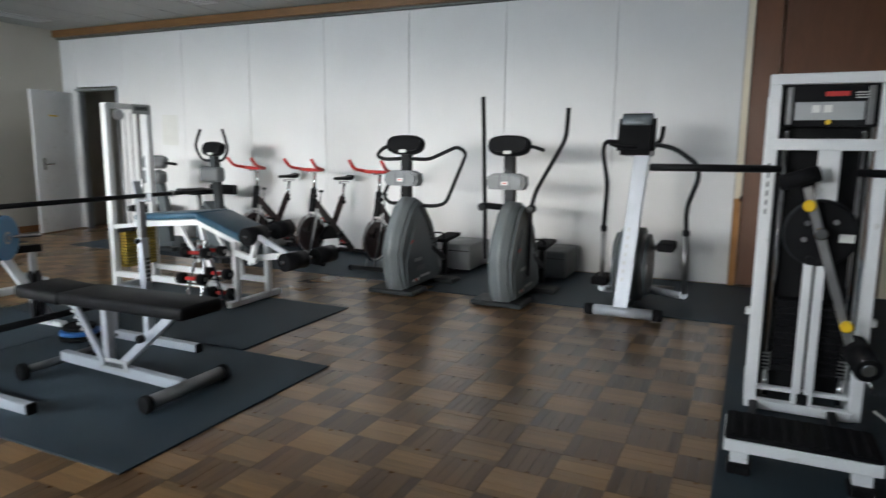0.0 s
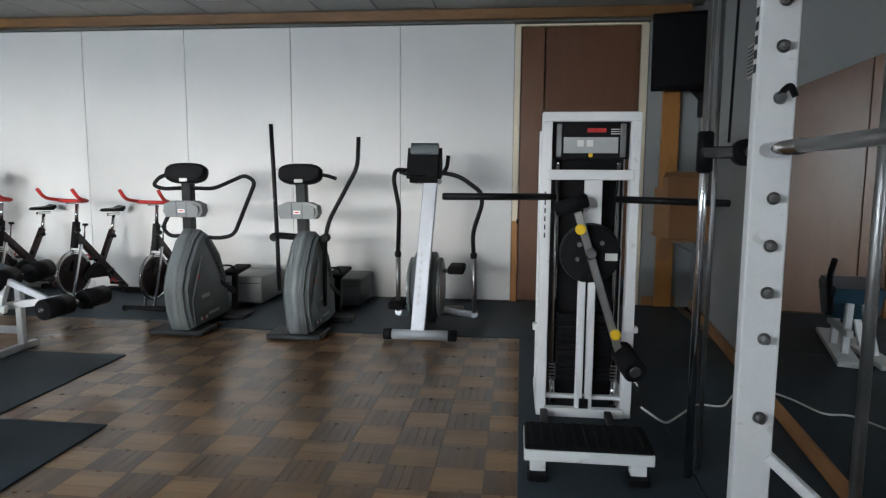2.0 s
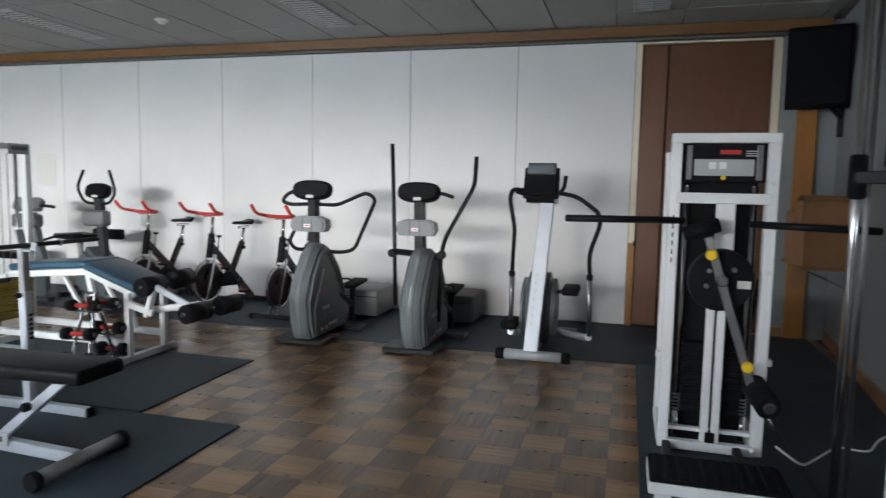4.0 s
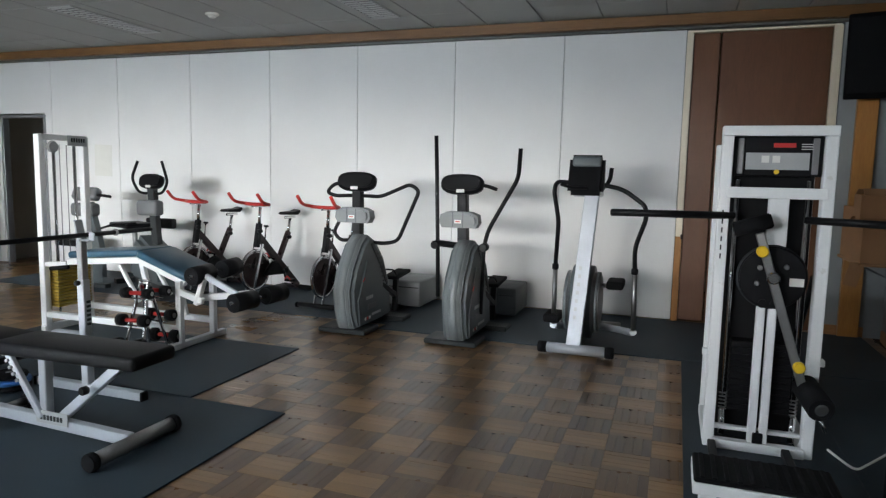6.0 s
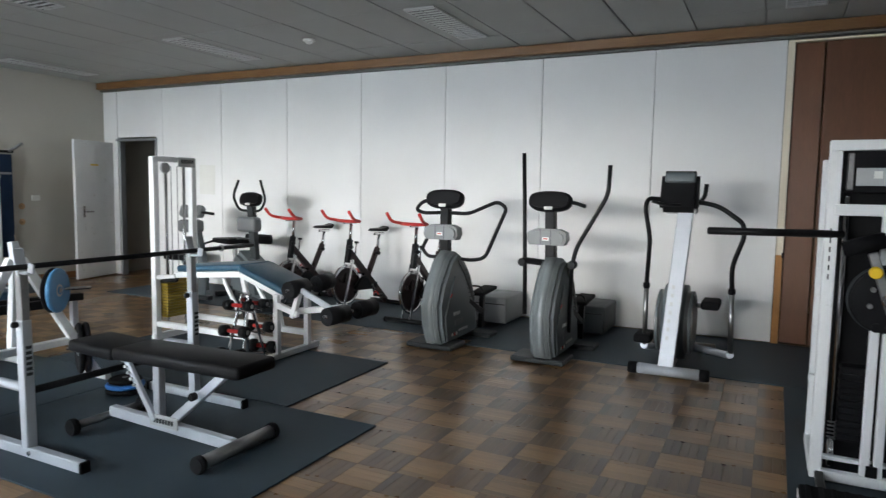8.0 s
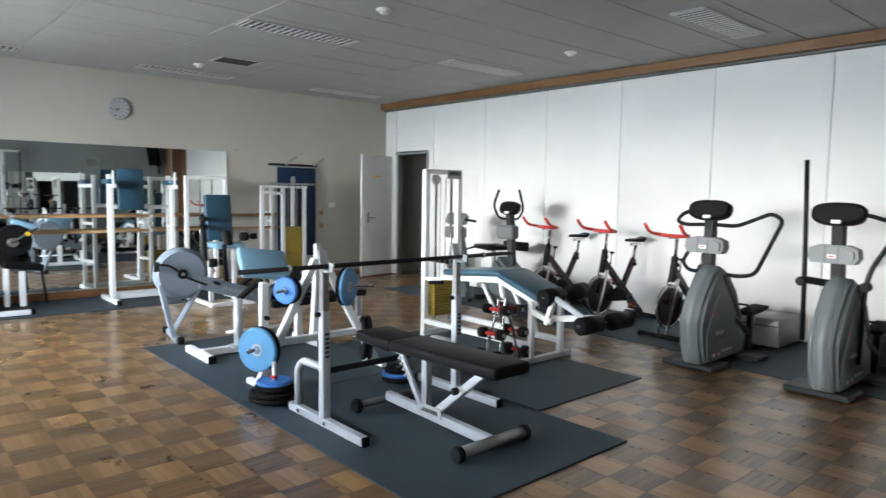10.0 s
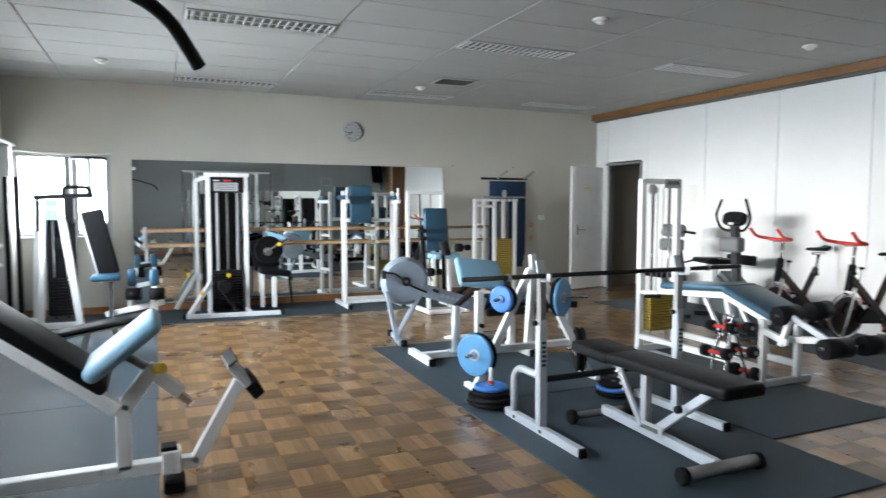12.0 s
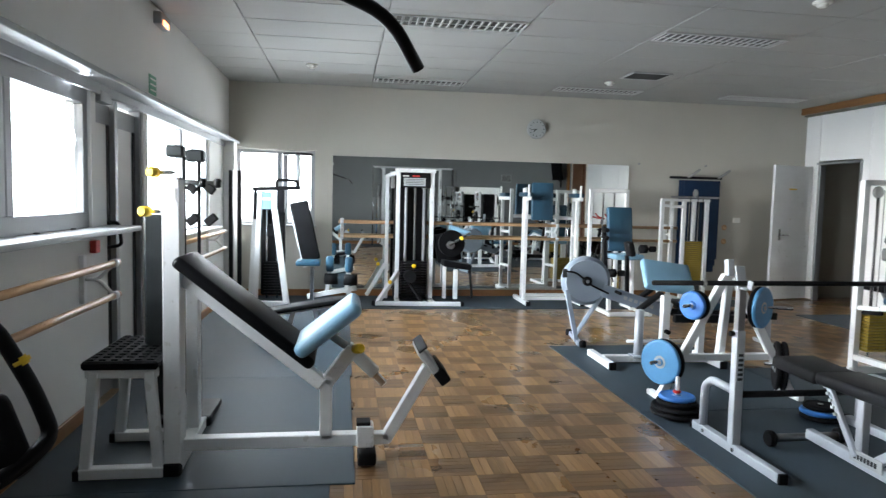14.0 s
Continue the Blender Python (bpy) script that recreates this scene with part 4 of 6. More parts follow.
t = thing("recumbent_bike", (-7.42, 6.95, 0.008), "grey recumbent bike with an angled console", "exercise bike")
slab(t, "housing", [(-0.45, 0.06), (-0.42, 0.32), (-0.10, 0.42), (0.30, 0.36), (0.50, 0.12), (0.48, 0.06)], 0.26, M_GREY, rot=(0, 0, 50), bev=0.05)
bar(t, "column", (0.12, 0, 0.38), (-0.04, 0, 0.98), M_GREY, 0.13, 0.09)
pad(t, "console_pod", (-0.04, -0.04, 0.90), (0.34, 0.16, 0.16), M_POD, soft=0.04)
pad(t, "console", (-0.02, -0.03, 1.09), (0.34, 0.12, 0.16), M_POD, (-25, 0, 10), 0.04)
tube(t, "handle", [(0.08, -0.02, 1.08), (0.24, -0.04, 1.08), (0.38, -0.06, 1.07)], M_BLACK, 0.018, 0.03)
pad(t, "seat", (-0.55, 0.30, 0.45), (0.38, 0.40, 0.08), M_VINYL)
bar(t, "seat_beam", (-0.2, 0.1, 0.25), (-0.55, 0.3, 0.40), M_GREY, 0.08, 0.06)
box(t, "foot", (0.25, -0.25, 0.03), (0.50, 0.09, 0.05), M_DGREY)

# ---- hip machine ----
t = thing("hip_machine", (-0.215, 4.50, 0.008), "white multi-hip machine with black weight tower", "gym machine")
for sx in (-1, 1):
    bar(t, "upright", (sx * 0.235, 0, 0), (sx * 0.235, 0, 1.66), M_WHITE, 0.055, 0.075)
    bar(t, "rear_upright", (sx * 0.235, 0.50, 0), (sx * 0.235, 0.50, 1.62), M_WHITE, 0.05, 0.05)
    bar(t, "base_rail", (sx * 0.235, 0.03, 0.03), (sx * 0.235, 0.50, 0.03), M_WHITE, 0.06, 0.05)
    rod(t, "guide_rod", (sx * 0.165, 0.10, 0.25), (sx * 0.165, 0.10, 1.42), M_CHROME, 0.013)
    sp = rod(t, "buffer", (sx * 0.17, 0.04, 0.05), (sx * 0.17, 0.04, 0.19), M_CHROME, 0.017)
    cs = bmesh.new()
    coil = [(sx * 0.17 + 0.018 * math.cos(k * 0.9), 0.04 + 0.018 * math.sin(k * 0.9), 0.19 + 0.0028 * k) for k in range(36)]
    add_tube(cs, coil, 0.0035, 0.001, 6)
    part("spring", cs, M_STEEL, sp)
    box(t, "side_stop", (sx * 0.275, 0.02, 0.50), (0.03, 0.05, 0.035), M_WHITE)
box(t, "top_beam", (0, 0, 1.665), (0.525, 0.085, 0.05), M_WHITE)
box(t, "shroud", (0, 0.30, 0.83), (0.40, 0.34, 1.56), M_BLACK, bev=0.02)
hd = box(t, "header", (0, 0.03, 1.54), (0.41, 0.05, 0.20), M_BLACK)
box(hd, "placard", (0.0, 0.003, 1.515), (0.29, 0.004, 0.085), M_LGREY, bev=0)
box(hd, "red_strip", (0.03, 0.002, 1.595), (0.10, 0.004, 0.022), M_RED, bev=0)
for x in (-0.055, -0.005):
    box(hd, "pictogram", (x, 0.0, 1.525), (0.035, 0.004, 0.035), M_PAPER, bev=0)
for k in range(3):
    box(hd, "text_bar", (0.14, 0.002, 1.60 - 0.012 * k), (0.07, 0.003, 0.004), M_PAPER, bev=0)
for sx in (-1, 1):
    box(hd, "side_trim", (sx * 0.17, -0.002, 1.54), (0.028, 0.02, 0.18), M_STEEL)
rod(hd, "button", (0.0, -0.005, 1.462), (0, 0.01, 1.462), M_YELLOW, 0.012)
box(t, "cross_beam", (0, -0.01, 1.355), (0.46, 0.07, 0.055), M_WHITE)
box(t, "drop_plate", (0.02, -0.01, 1.14), (0.095, 0.03, 0.40), M_WHITE)
box(t, "stack_block", (0, 0.085, 0.38), (0.29, 0.10, 0.38), M_RUBBER)
for k in range(11):
    box(t, "stack_plate", (0, 0.075, 0.215 + 0.034 * k), (0.30, 0.10, 0.028), M_BLACK, bev=0.003)
rod(t, "cam_disc", (0.01, -0.03, 0.93), (0.01, -0.07, 0.93), M_BLACK, 0.158, n=40)
rod(t, "cam_rim", (0.01, -0.025, 0.93), (0.01, -0.045, 0.93), M_DGREY, 0.166, n=40)
box(t, "sticker", (0.12, -0.074, 0.915), (0.065, 0.003, 0.04), M_PAPER, bev=0)
for a, c in ((-0.05, 0.98), (0.07, 0.99), (-0.06, 0.90)):
    rod(t, "bolt", (a, -0.068, c), (a, -0.085, c), M_STEEL, 0.013)
lv = bar(t, "lever", (-0.07, -0.13, 1.16), (0.185, -0.15, 0.36), M_STEEL, 0.042, 0.024, label="brushed steel swing lever")
rod(lv, "hub", (0.005, -0.06, 0.94), (0.005, -0.165, 0.94), M_CHROME, 0.03)
for x, z in ((-0.055, 1.07), (0.145, 0.51)):
    rod(lv, "knob", (x, -0.14, z), (x, -0.185, z), M_YELLOW, 0.028)
rod(lv, "top_pad", (-0.19, -0.14, 1.17), (-0.02, -0.14, 1.225), M_RUBBER, 0.038)
rod(lv, "roller_pad", (0.19, -0.08, 0.40), (0.23, -0.30, 0.35), M_RUBBER, 0.062, n=24)
rod(lv, "roller_cap", (0.2295, -0.297, 0.351), (0.231, -0.306, 0.349), M_STEEL, 0.03)
rod(lv, "roller_pin", (0.23, -0.20, 0.31), (0.27, -0.23, 0.22), M_CHROME, 0.009)
rod(t, "long_handle", (-0.79, -0.16, 1.235), (-0.18, -0.02, 1.235), M_BLACK, 0.019)
rod(t, "long_handle", (0.14, -0.02, 1.225), (0.70, -0.14, 1.215), M_BLACK, 0.019)
for x in (-0.027, 0.027):
    bar(t, "centre_post", (x, -0.02, 0.02), (x, -0.02, 0.78), M_WHITE, 0.040, 0.05)
    rod(t, "post_roller", (x, -0.03, 0.80), (x, -0.075, 0.80), M_BLACK, 0.026)
box(t, "pin", (0, -0.03, 0.06), (0.05, 0.05, 0.10), M_BLACK)
box(t, "front_beam", (0, -0.04, 0.03), (0.44, 0.05, 0.05), M_WHITE)
box(t, "front_beam", (0, 0.02, 0.10), (0.42, 0.04, 0.02), M_WHITE)
for k in range(6):
    box(t, "brand_mark", (-0.238, -0.040, 1.25 - 0.045 * k), (0.007, 0.003, 0.026), M_DGREY, bev=0)
pl = box(t, "platform", (-0.055, -0.72, 0.125), (0.565, 0.29, 0.05), M_WHITE, label="white step platform with ribbed black tread")
box(pl, "tread", (-0.055, -0.72, 0.160), (0.56, 0.285, 0.022), M_RUBBER, bev=0.008)
for k in range(11):
    box(pl, "rib", (-0.30 + 0.049 * k, -0.72, 0.1725), (0.020, 0.265, 0.008), M_RUBBER, bev=0.003)
for sx in (-0.275, 0.165):
    box(pl, "leg", (sx, -0.81, 0.075), (0.070, 0.06, 0.075), M_WHITE)
    box(pl, "foot", (sx, -0.815, 0.022), (0.095, 0.10, 0.045), M_RUBBER, bev=0.01)
    box(pl, "leg", (sx, -0.62, 0.052), (0.06, 0.05, 0.10), M_WHITE)
    bar(t, "platform_rail", (sx * 0.8, -0.60, 0.03), (sx * 0.8, -0.06, 0.03), M_BLACK, 0.04, 0.04)

# seated leg machine behind the hip machine, caught in the side mirror
t = thing("leg_extension", (0.08, 6.32, 0.008), "white leg machine with teal seat behind the hip machine", "gym machine")
box(t, "base_plate", (0.06, 0.05, 0.02), (0.16, 1.15, 0.04), M_WHITE, (0, 0, 6), 0.008)
box(t, "base_plate", (-0.10, 0.05, 0.02), (0.14, 1.15, 0.04), M_WHITE, (0, 0, -4), 0.008)
slab(t, "seat_cushion", [(-0.22, 0.52), (0.26, 0.55), (0.22, 0.46), (0.10, 0.26), (-0.04, 0.26)], 0.36, M_TEAL, bev=0.02)
for y in (-0.16, 0.14):
    bar(t, "post", (0.09, y - 0.10, 0.04), (0.05, y, 0.40), M_WHITE, 0.05, 0.05)
    bar(t, "post", (-0.11, y - 0.10, 0.04), (-0.05, y, 0.40), M_WHITE, 0.05, 0.05)
bar(t, "side_rail", (0.08, -0.32, 0.20), (0.08, 0.20, 0.20), M_WHITE, 0.05, 0.05)
tube(t, "hand_grip", [(0.16, -0.10, 0.30), (0.20, -0.16, 0.60), (0.20, -0.26, 0.74)], M_BLACK, 0.022, 0.05)

# ---- smith machine ----
t = thing("smith_machine", (0.315, 3.40, 0.008), "white smith machine with chrome guide rods", "gym machine", -SKEW_DEG)
for y in (0.0, -1.75):
    bar(t, "upright", (0, y, 0.01), (0, y, 2.35), M_WHITE, 0.135, 0.075)
    rod(t, "guide_rod", (-0.165, y + (0.34 if y == 0 else -0.34), 0.01), (-0.165, y + (0.34 if y == 0 else -0.34), 2.35), M_CHROME, 0.018)
    bar(t, "base_rail", (-0.20, y, 0.03), (0.40, y, 0.03), M_WHITE, 0.07, 0.055)
    rod(t, "rear_rod", (0.38, y, 0.03), (0.38, y, 2.3), M_STEEL, 0.022)
    bar(t, "brace", (0.05, y - 0.03, 0.30), (0.34, y - 0.10, 0.05), M_WHITE, 0.05, 0.04)
    bar(t, "top_arm", (-0.14, y, 2.33), (0.38, y, 2.33), M_WHITE, 0.07, 0.05)
    for z in (1.98, 1.82, 1.64, 1.46, 1.28, 1.105, 0.93, 0.755, 0.45):
        pg = rod(t, "peg", (0.012, y - 0.03, z), (0.012, y - 0.085, z), M_STEEL, 0.014)
        rod(pg, "peg_collar", (0.012, y - 0.038, z), (0.012, y - 0.05, z), M_STEEL, 0.024)
rod(t, "slim_rod", (-0.10, 0.46, 0.01), (-0.10, 0.46, 2.35), M_STEEL, 0.011)
bar(t, "top_beam", (-0.135, 0.36, 2.345), (-0.135, -2.10, 2.345), M_WHITE, 0.07, 0.05)
bb = rod(t, "barbell", (-0.02, 0.30, 1.455), (-0.02, -2.05, 1.455), M_STEEL, 0.020)
rod(bb, "sleeve", (-0.02, 0.02, 1.455), (-0.02, -0.42, 1.455), M_CHROME, 0.026)
rod(bb, "bearing", (-0.165, 0.34, 1.37), (-0.165, 0.34, 1.545), M_BLACK, 0.034)
rod(bb, "collar", (-0.02, 0.32, 1.455), (-0.02, 0.20, 1.455), M_RUBBER, 0.055)
bar(bb, "bearing_arm", (-0.165, 0.33, 1.455), (-0.02, 0.26, 1.455), M_BLACK, 0.05, 0.05)
tube(bb, "safety_hook", [(-0.02, 0.18, 1.48), (0.0, 0.05, 1.56), (0.015, -0.075, 1.665), (0.035, -0.075, 1.68), (0.055, -0.075, 1.64)], M_BLACK, 0.012, 0.03)
rod(t, "cable", (-0.06, 0.40, 1.50), (-0.05, 0.40, 2.33), M_BLACK, 0.006)
for k in range(5):
    box(t, "brand_mark", (-0.0695, 0, 1.95 - 0.05 * k), (0.003, 0.03, 0.03), M_DGREY, bev=0)

# ---- far right corner ----
t = thing("television", (0.86, 7.26, 2.13), "black flat television on a wall arm", "television", -14)
box(t, "case", (0, 0.04, 0.36), (0.50, 0.10, 0.70), M_TV, (8, 0, 0), 0.012, 2)
box(t, "screen", (0, -0.014, 0.36), (0.46, 0.006, 0.62), M_TV, (8, 0, 0), 0.002)
bar(t, "arm", (0.05, 0.08, 0.10), (0.20, 0.34, -0.05), M_BLACK, 0.04, 0.03)
bar(t, "arm", (0.20, 0.34, -0.22), (0.20, 0.34, 0.15), M_BLACK, 0.05, 0.03)
bm = bmesh.new()
add_box(bm, (0.90, YP - 0.03, 1.43), (0.17, 0.055, 2.86), None, 0.005)
structure("pine_pilaster", bm, M_PINE, "knotty pine board against the end wall", "pilaster")
t = thing("wall_shelf", (0.86, 6.95, 0.80), "small wall shelf on metal brackets", "shelf")
box(t, "board", (0, 0, 0), (0.36, 0.72, 0.025), M_CARD)
for y in (-0.25, 0.25):
    bar(t, "bracket", (0.17, y, -0.16), (-0.14, y, -0.015), M_STEEL, 0.02, 0.012)


def carton(at, s, rz, flaps=True):
    t = thing("cardboard_box", at, "brown cardboard box with open flaps", "box", rz, "cartons on the shelf")
    x, y, z = s
    for sx in (-1, 1):
        box(t, "side", (sx * (x / 2 - 0.003), 0, z / 2), (0.006, y, z), M_CARD, bev=0.001)
        box(t, "side", (0, sx * (y / 2 - 0.003), z / 2), (x - 0.012, 0.006, z), M_CARD, bev=0.001)
    box(t, "bottom", (0, 0, 0.004), (x - 0.012, y - 0.012, 0.006), M_CARD, bev=0)
    if flaps:
        box(t, "flap", (0, -y / 2 - 0.03, z + 0.02), (x * 0.95, 0.10, 0.005), M_CARD, (30, 0, 0), 0)
        box(t, "flap", (0, y / 2 - 0.05, z + 0.025), (x * 0.95, 0.12, 0.005), M_CARD, (-20, 0, 0), 0)
    return t


carton((0.84, 6.80, 0.815), (0.34, 0.40, 0.30), 4)
carton((0.85, 6.83, 1.118), (0.32, 0.36, 0.22), -5)
carton((0.86, 7.16, 0.815), (0.32, 0.28, 0.42), 2, False)
b = bmesh.new()
add_box(b, (0.655, 6.62, 0.72), (0.10, 0.006, 0.19), (8, 12, 0), 0.001)
add_box(b, (0.685, 6.64, 0.81), (0.05, 0.05, 0.006), (0, 0, 0), 0.001)
solo("loose_cardboard_flap", b, M_CARD, "torn cardboard flap hanging from the shelf", "cardboard")
t = thing("air_grille", east(0, 5.65, 2.15), "grey wall air grille", "vent", -SKEW_DEG)
box(t, "plate", (-0.006, 0, 0), (0.012, 0.34, 0.24), M_LGREY)
for k in range(8):
    box(t, "slat", (-0.014, 0, -0.09 + 0.026 * k), (0.01, 0.29, 0.010), M_GRILLE, (0, 35, 0), 0)
b = bmesh.new()
add_tube(b, [(0.05, 4.18, 0.18), (0.20, 4.30, 0.05), (0.34, 4.55, 0.016), (0.48, 4.75, 0.016), (0.62, 4.70, 0.016), (0.75, 4.95, 0.016), (0.90, 5.1, 0.016), (0.94, 5.2, 0.10)], 0.006, 0.08)
solo("power_cable", b, M_PAPER, "thin white cable lying on the rubber mat", "cable")


# ---- strength machines on the middle mats ----
t = thing("leg_curl_machine", (-5.0, 5.12, 0.008), "white leg curl machine with blue bench and ochre weight stack", "gym machine")
for y in (-0.20, 0.24):
    bar(t, "tower_post", (-0.74, y, 0), (-0.74, y, 1.68), M_WHITE, 0.06, 0.06)
    bar(t, "base_rail", (-0.74, y, 0.15), (0.68, y * 0.9 - 0.02, 0.15), M_WHITE, 0.05, 0.05)
    bar(t, "front_leg", (0.68, y * 0.9 - 0.02, 0.0), (0.68, y * 0.9 - 0.02, 0.54), M_WHITE, 0.05, 0.05)
    rod(t, "guide_rod", (-0.72, y * 0.45 + 0.01, 0.1), (-0.72, y * 0.45 + 0.01, 1.62), M_CHROME, 0.010)
    bar(t, "bench_rail", (-0.50, y * 0.85, 0.615), (0.27, y * 0.85, 0.675), M_WHITE, 0.04, 0.05)
    bar(t, "bench_rail", (0.27, y * 0.85, 0.675), (0.72, y * 0.85, 0.52), M_WHITE, 0.04, 0.05)
    bar(t, "strut", (0.28, y * 0.8, 0.65), (0.40, y * 0.8, 0.16), M_WHITE, 0.045, 0.04)
    bar(t, "strut", (0.05, y * 0.8, 0.62), (0.24, y * 0.8, 0.33), M_WHITE, 0.035, 0.03)
bar(t, "top_beam", (-0.74, -0.20, 1.66), (-0.74, 0.24, 1.66), M_WHITE, 0.06, 0.05)
bar(t, "foot", (0.68, -0.30, 0.025), (0.68, 0.34, 0.025), M_WHITE, 0.05, 0.05)
bar(t, "rear_foot", (-0.74, -0.24, 0.025), (-0.74, 0.28, 0.025), M_WHITE, 0.05, 0.06)
bar(t, "cross_rail", (-0.50, -0.18, 0.61), (-0.50, 0.20, 0.61), M_WHITE, 0.04, 0.04)
bar(t, "cross_rail", (-0.74, -0.2, 0.58), (-0.50, -0.18, 0.60), M_WHITE, 0.04, 0.04)
hd = box(t, "maker_plate", (-0.700, 0.14, 1.64), (0.012, 0.20, 0.09), M_LGREY)
for k in range(6):
    box(hd, "text_bar", (-0.692, 0.08 + 0.025 * k, 1.645), (0.003, 0.014, 0.035), M_DGREY, bev=0)
pw = rod(t, "pulley", (-0.735, -0.09, 1.58), (-0.705, -0.09, 1.58), M_LGREY, 0.05, n=24)
for y in (-0.10, -0.03, 0.04, 0.13):
    rod(t, "cable", (-0.715, y, 0.56), (-0.715, y, 1.60), M_STEEL, 0.004, n=6)
for k in range(13):
    box(t, "weight_plate", (-0.72, 0.02, 0.215 + 0.0265 * k), (0.14, 0.34, 0.022), M_GOLD, bev=0.003)
box(t, "stack_head", (-0.72, 0.02, 0.565), (0.10, 0.24, 0.03), M_BLACK)
rod(t, "handle", (-0.60, -0.26, 0.56), (-0.40, -0.26, 0.585), M_RUBBER, 0.018)
pad(t, "flat_cushion", (-0.10, 0.0, 0.705), (0.76, 0.40, 0.055), M_TEAL, (0, -4.5, 0))
pad(t, "sloped_cushion", (0.51, 0.0, 0.645), (0.52, 0.42, 0.06), M_TEAL, (0, 19, 0))
lv = bar(t, "curl_lever", (0.80, -0.12, 0.40), (1.25, -0.02, 0.46), M_WHITE, 0.05, 0.05)
bar(lv, "lever_arm", (0.70, -0.22, 0.46), (0.92, -0.22, 0.40), M_WHITE, 0.04, 0.05)
bar(lv, "lever_arm", (0.86, -0.22, 0.37), (0.93, -0.22, 0.58), M_WHITE, 0.05, 0.04)
bar(lv, "lever_arm", (0.95, -0.22, 0.60), (1.28, -0.22, 0.46), M_SILVER, 0.03, 0.045)
rod(lv, "thigh_roller", (0.88, -0.30, 0.60), (0.88, -0.08, 0.61), M_VINYL, 0.072, n=24)
rod(lv, "thigh_roller", (0.88, 0.06, 0.61), (0.88, 0.26, 0.62), M_VINYL, 0.072, n=24)
rod(lv, "roller_axle", (0.88, -0.32, 0.60), (0.88, 0.28, 0.62), M_CHROME, 0.014)
rod(lv, "ankle_roller", (1.30, -0.36, 0.44), (1.32, -0.13, 0.44), M_VINYL, 0.070, n=24)
rod(lv, "ankle_roller", (1.33, 0.0, 0.44), (1.35, 0.22, 0.44), M_VINYL, 0.070, n=24)
rod(lv, "roller_axle", (1.29, -0.375, 0.44), (1.36, 0.24, 0.44), M_CHROME, 0.016)

# small dumbbell stand
t = thing("dumbbell_stand", (-4.47, 4.72, 0.008), "chrome dumbbell stand in front of the leg curl", "rack")
for sx in (-1, 1):
    bar(t, "leg", (sx * 0.09, -0.14, 0.0), (sx * 0.035, 0, 0.56), M_CHROME, 0.022, 0.022)
    bar(t, "leg", (sx * 0.09, 0.14, 0.0), (sx * 0.035, 0, 0.56), M_CHROME, 0.022, 0.022)
rod(t, "top_bar", (-0.06, 0, 0.56), (0.06, 0, 0.56), M_CHROME, 0.010)
for z, w in ((0.46, 0.05), (0.26, 0.10), (0.08, 0.14)):
    for y in (-1, 1):
        rod(t, "cradle", (-0.12, y * w, z - 0.03), (0.12, y * w, z - 0.03), M_CHROME, 0.007)


def dumbbell(at, rz, r):
    d = thing("dumbbell", at, "black dumbbell with a red grip", "dumbbell", rz, "dumbbells on the stand")
    rod(d, "grip", (-0.06, 0, 0), (0.06, 0, 0), M_RED, 0.016)
    for sx in (-1, 1):
        h = rod(d, "head", (sx * 0.06, 0, 0), (sx * 0.125, 0, 0), M_BLACK, r, n=20)
        rod(h, "end_cap", (sx * 0.125, 0, 0), (sx * 0.13, 0, 0), M_STEEL, r * 0.4)
    return d


for z, w, r in ((0.475, 0.07, 0.042), (0.275, 0.12, 0.046), (0.10, 0.165, 0.050)):
    dumbbell((-4.47 - 0.01, 4.72 - w, z + 0.008), 8, r)
    dumbbell((-4.47 + 0.03, 4.72 + w, z + 0.012), 4, r)

# bench press stand
t = thing("squat_stand", (-4.11, 2.765, 0.008), "silver barbell stand with two uprights", "rack")
for y in (0.0, 1.10):
    bar(t, "base_rail", (-0.43, y, 0.027), (0.42, y, 0.027), M_SILVER, 0.05, 0.054)
    for x in (-0.44, 0.43):
        box(t, "end_cap", (x, y, 0.027), (0.018, 0.054, 0.058), M_RUBBER)
    bar(t, "upright", (-0.01, y, 0.05), (-0.02, y, 0.72), M_SILVER, 0.055, 0.055)
    bar(t, "telescope", (-0.02, y, 0.70), (-0.022, y, 0.985), M_STEEL, 0.046, 0.046)
    tube(t, "brace", [(-0.34, y, 0.04), (-0.34, y, 0.30), (-0.27, y, 0.36), (-0.02, y, 0.36)], M_SILVER, 0.025, 0.10)
    box(t, "hook_plate", (-0.03, y, 1.02), (0.012, 0.06, 0.14), M_SILVER, (0, -14, 0))
    bar(t, "hook", (-0.03, y, 0.965), (0.055, y, 0.965), M_SILVER, 0.045, 0.014)
    bar(t, "hook", (0.058, y, 0.965), (0.066, y, 1.015), M_SILVER, 0.045, 0.012)
    rod(t, "pin_knob", (-0.02, y - 0.03, 0.70), (-0.02, y - 0.06, 0.70), M_BLACK, 0.016)
    for x in (-0.34, -0.02):
        rod(t, "bolt", (x + 0.05, y - 0.028, 0.03), (x + 0.05, y - 0.036, 0.03), M_CHROME, 0.012)
    for k in range(6):
        box(t, "brand_mark", (0.019, y - 0.002, 0.44 + 0.028 * k), (0.002, 0.030, 0.016), M_DGREY, bev=0)
rod(t, "cross_tube", (-0.02, 0.02, 0.34), (-0.02, 1.08, 0.34), M_BLACK, 0.020)
bb = thing("barbell", (-4.09, 3.30, 1.005), "bare black steel barbell resting in the hooks", "barbell")
rod(bb, "shaft", (0, -1.10, 0), (0, 1.10, 0), M_BLACK, 0.0145)
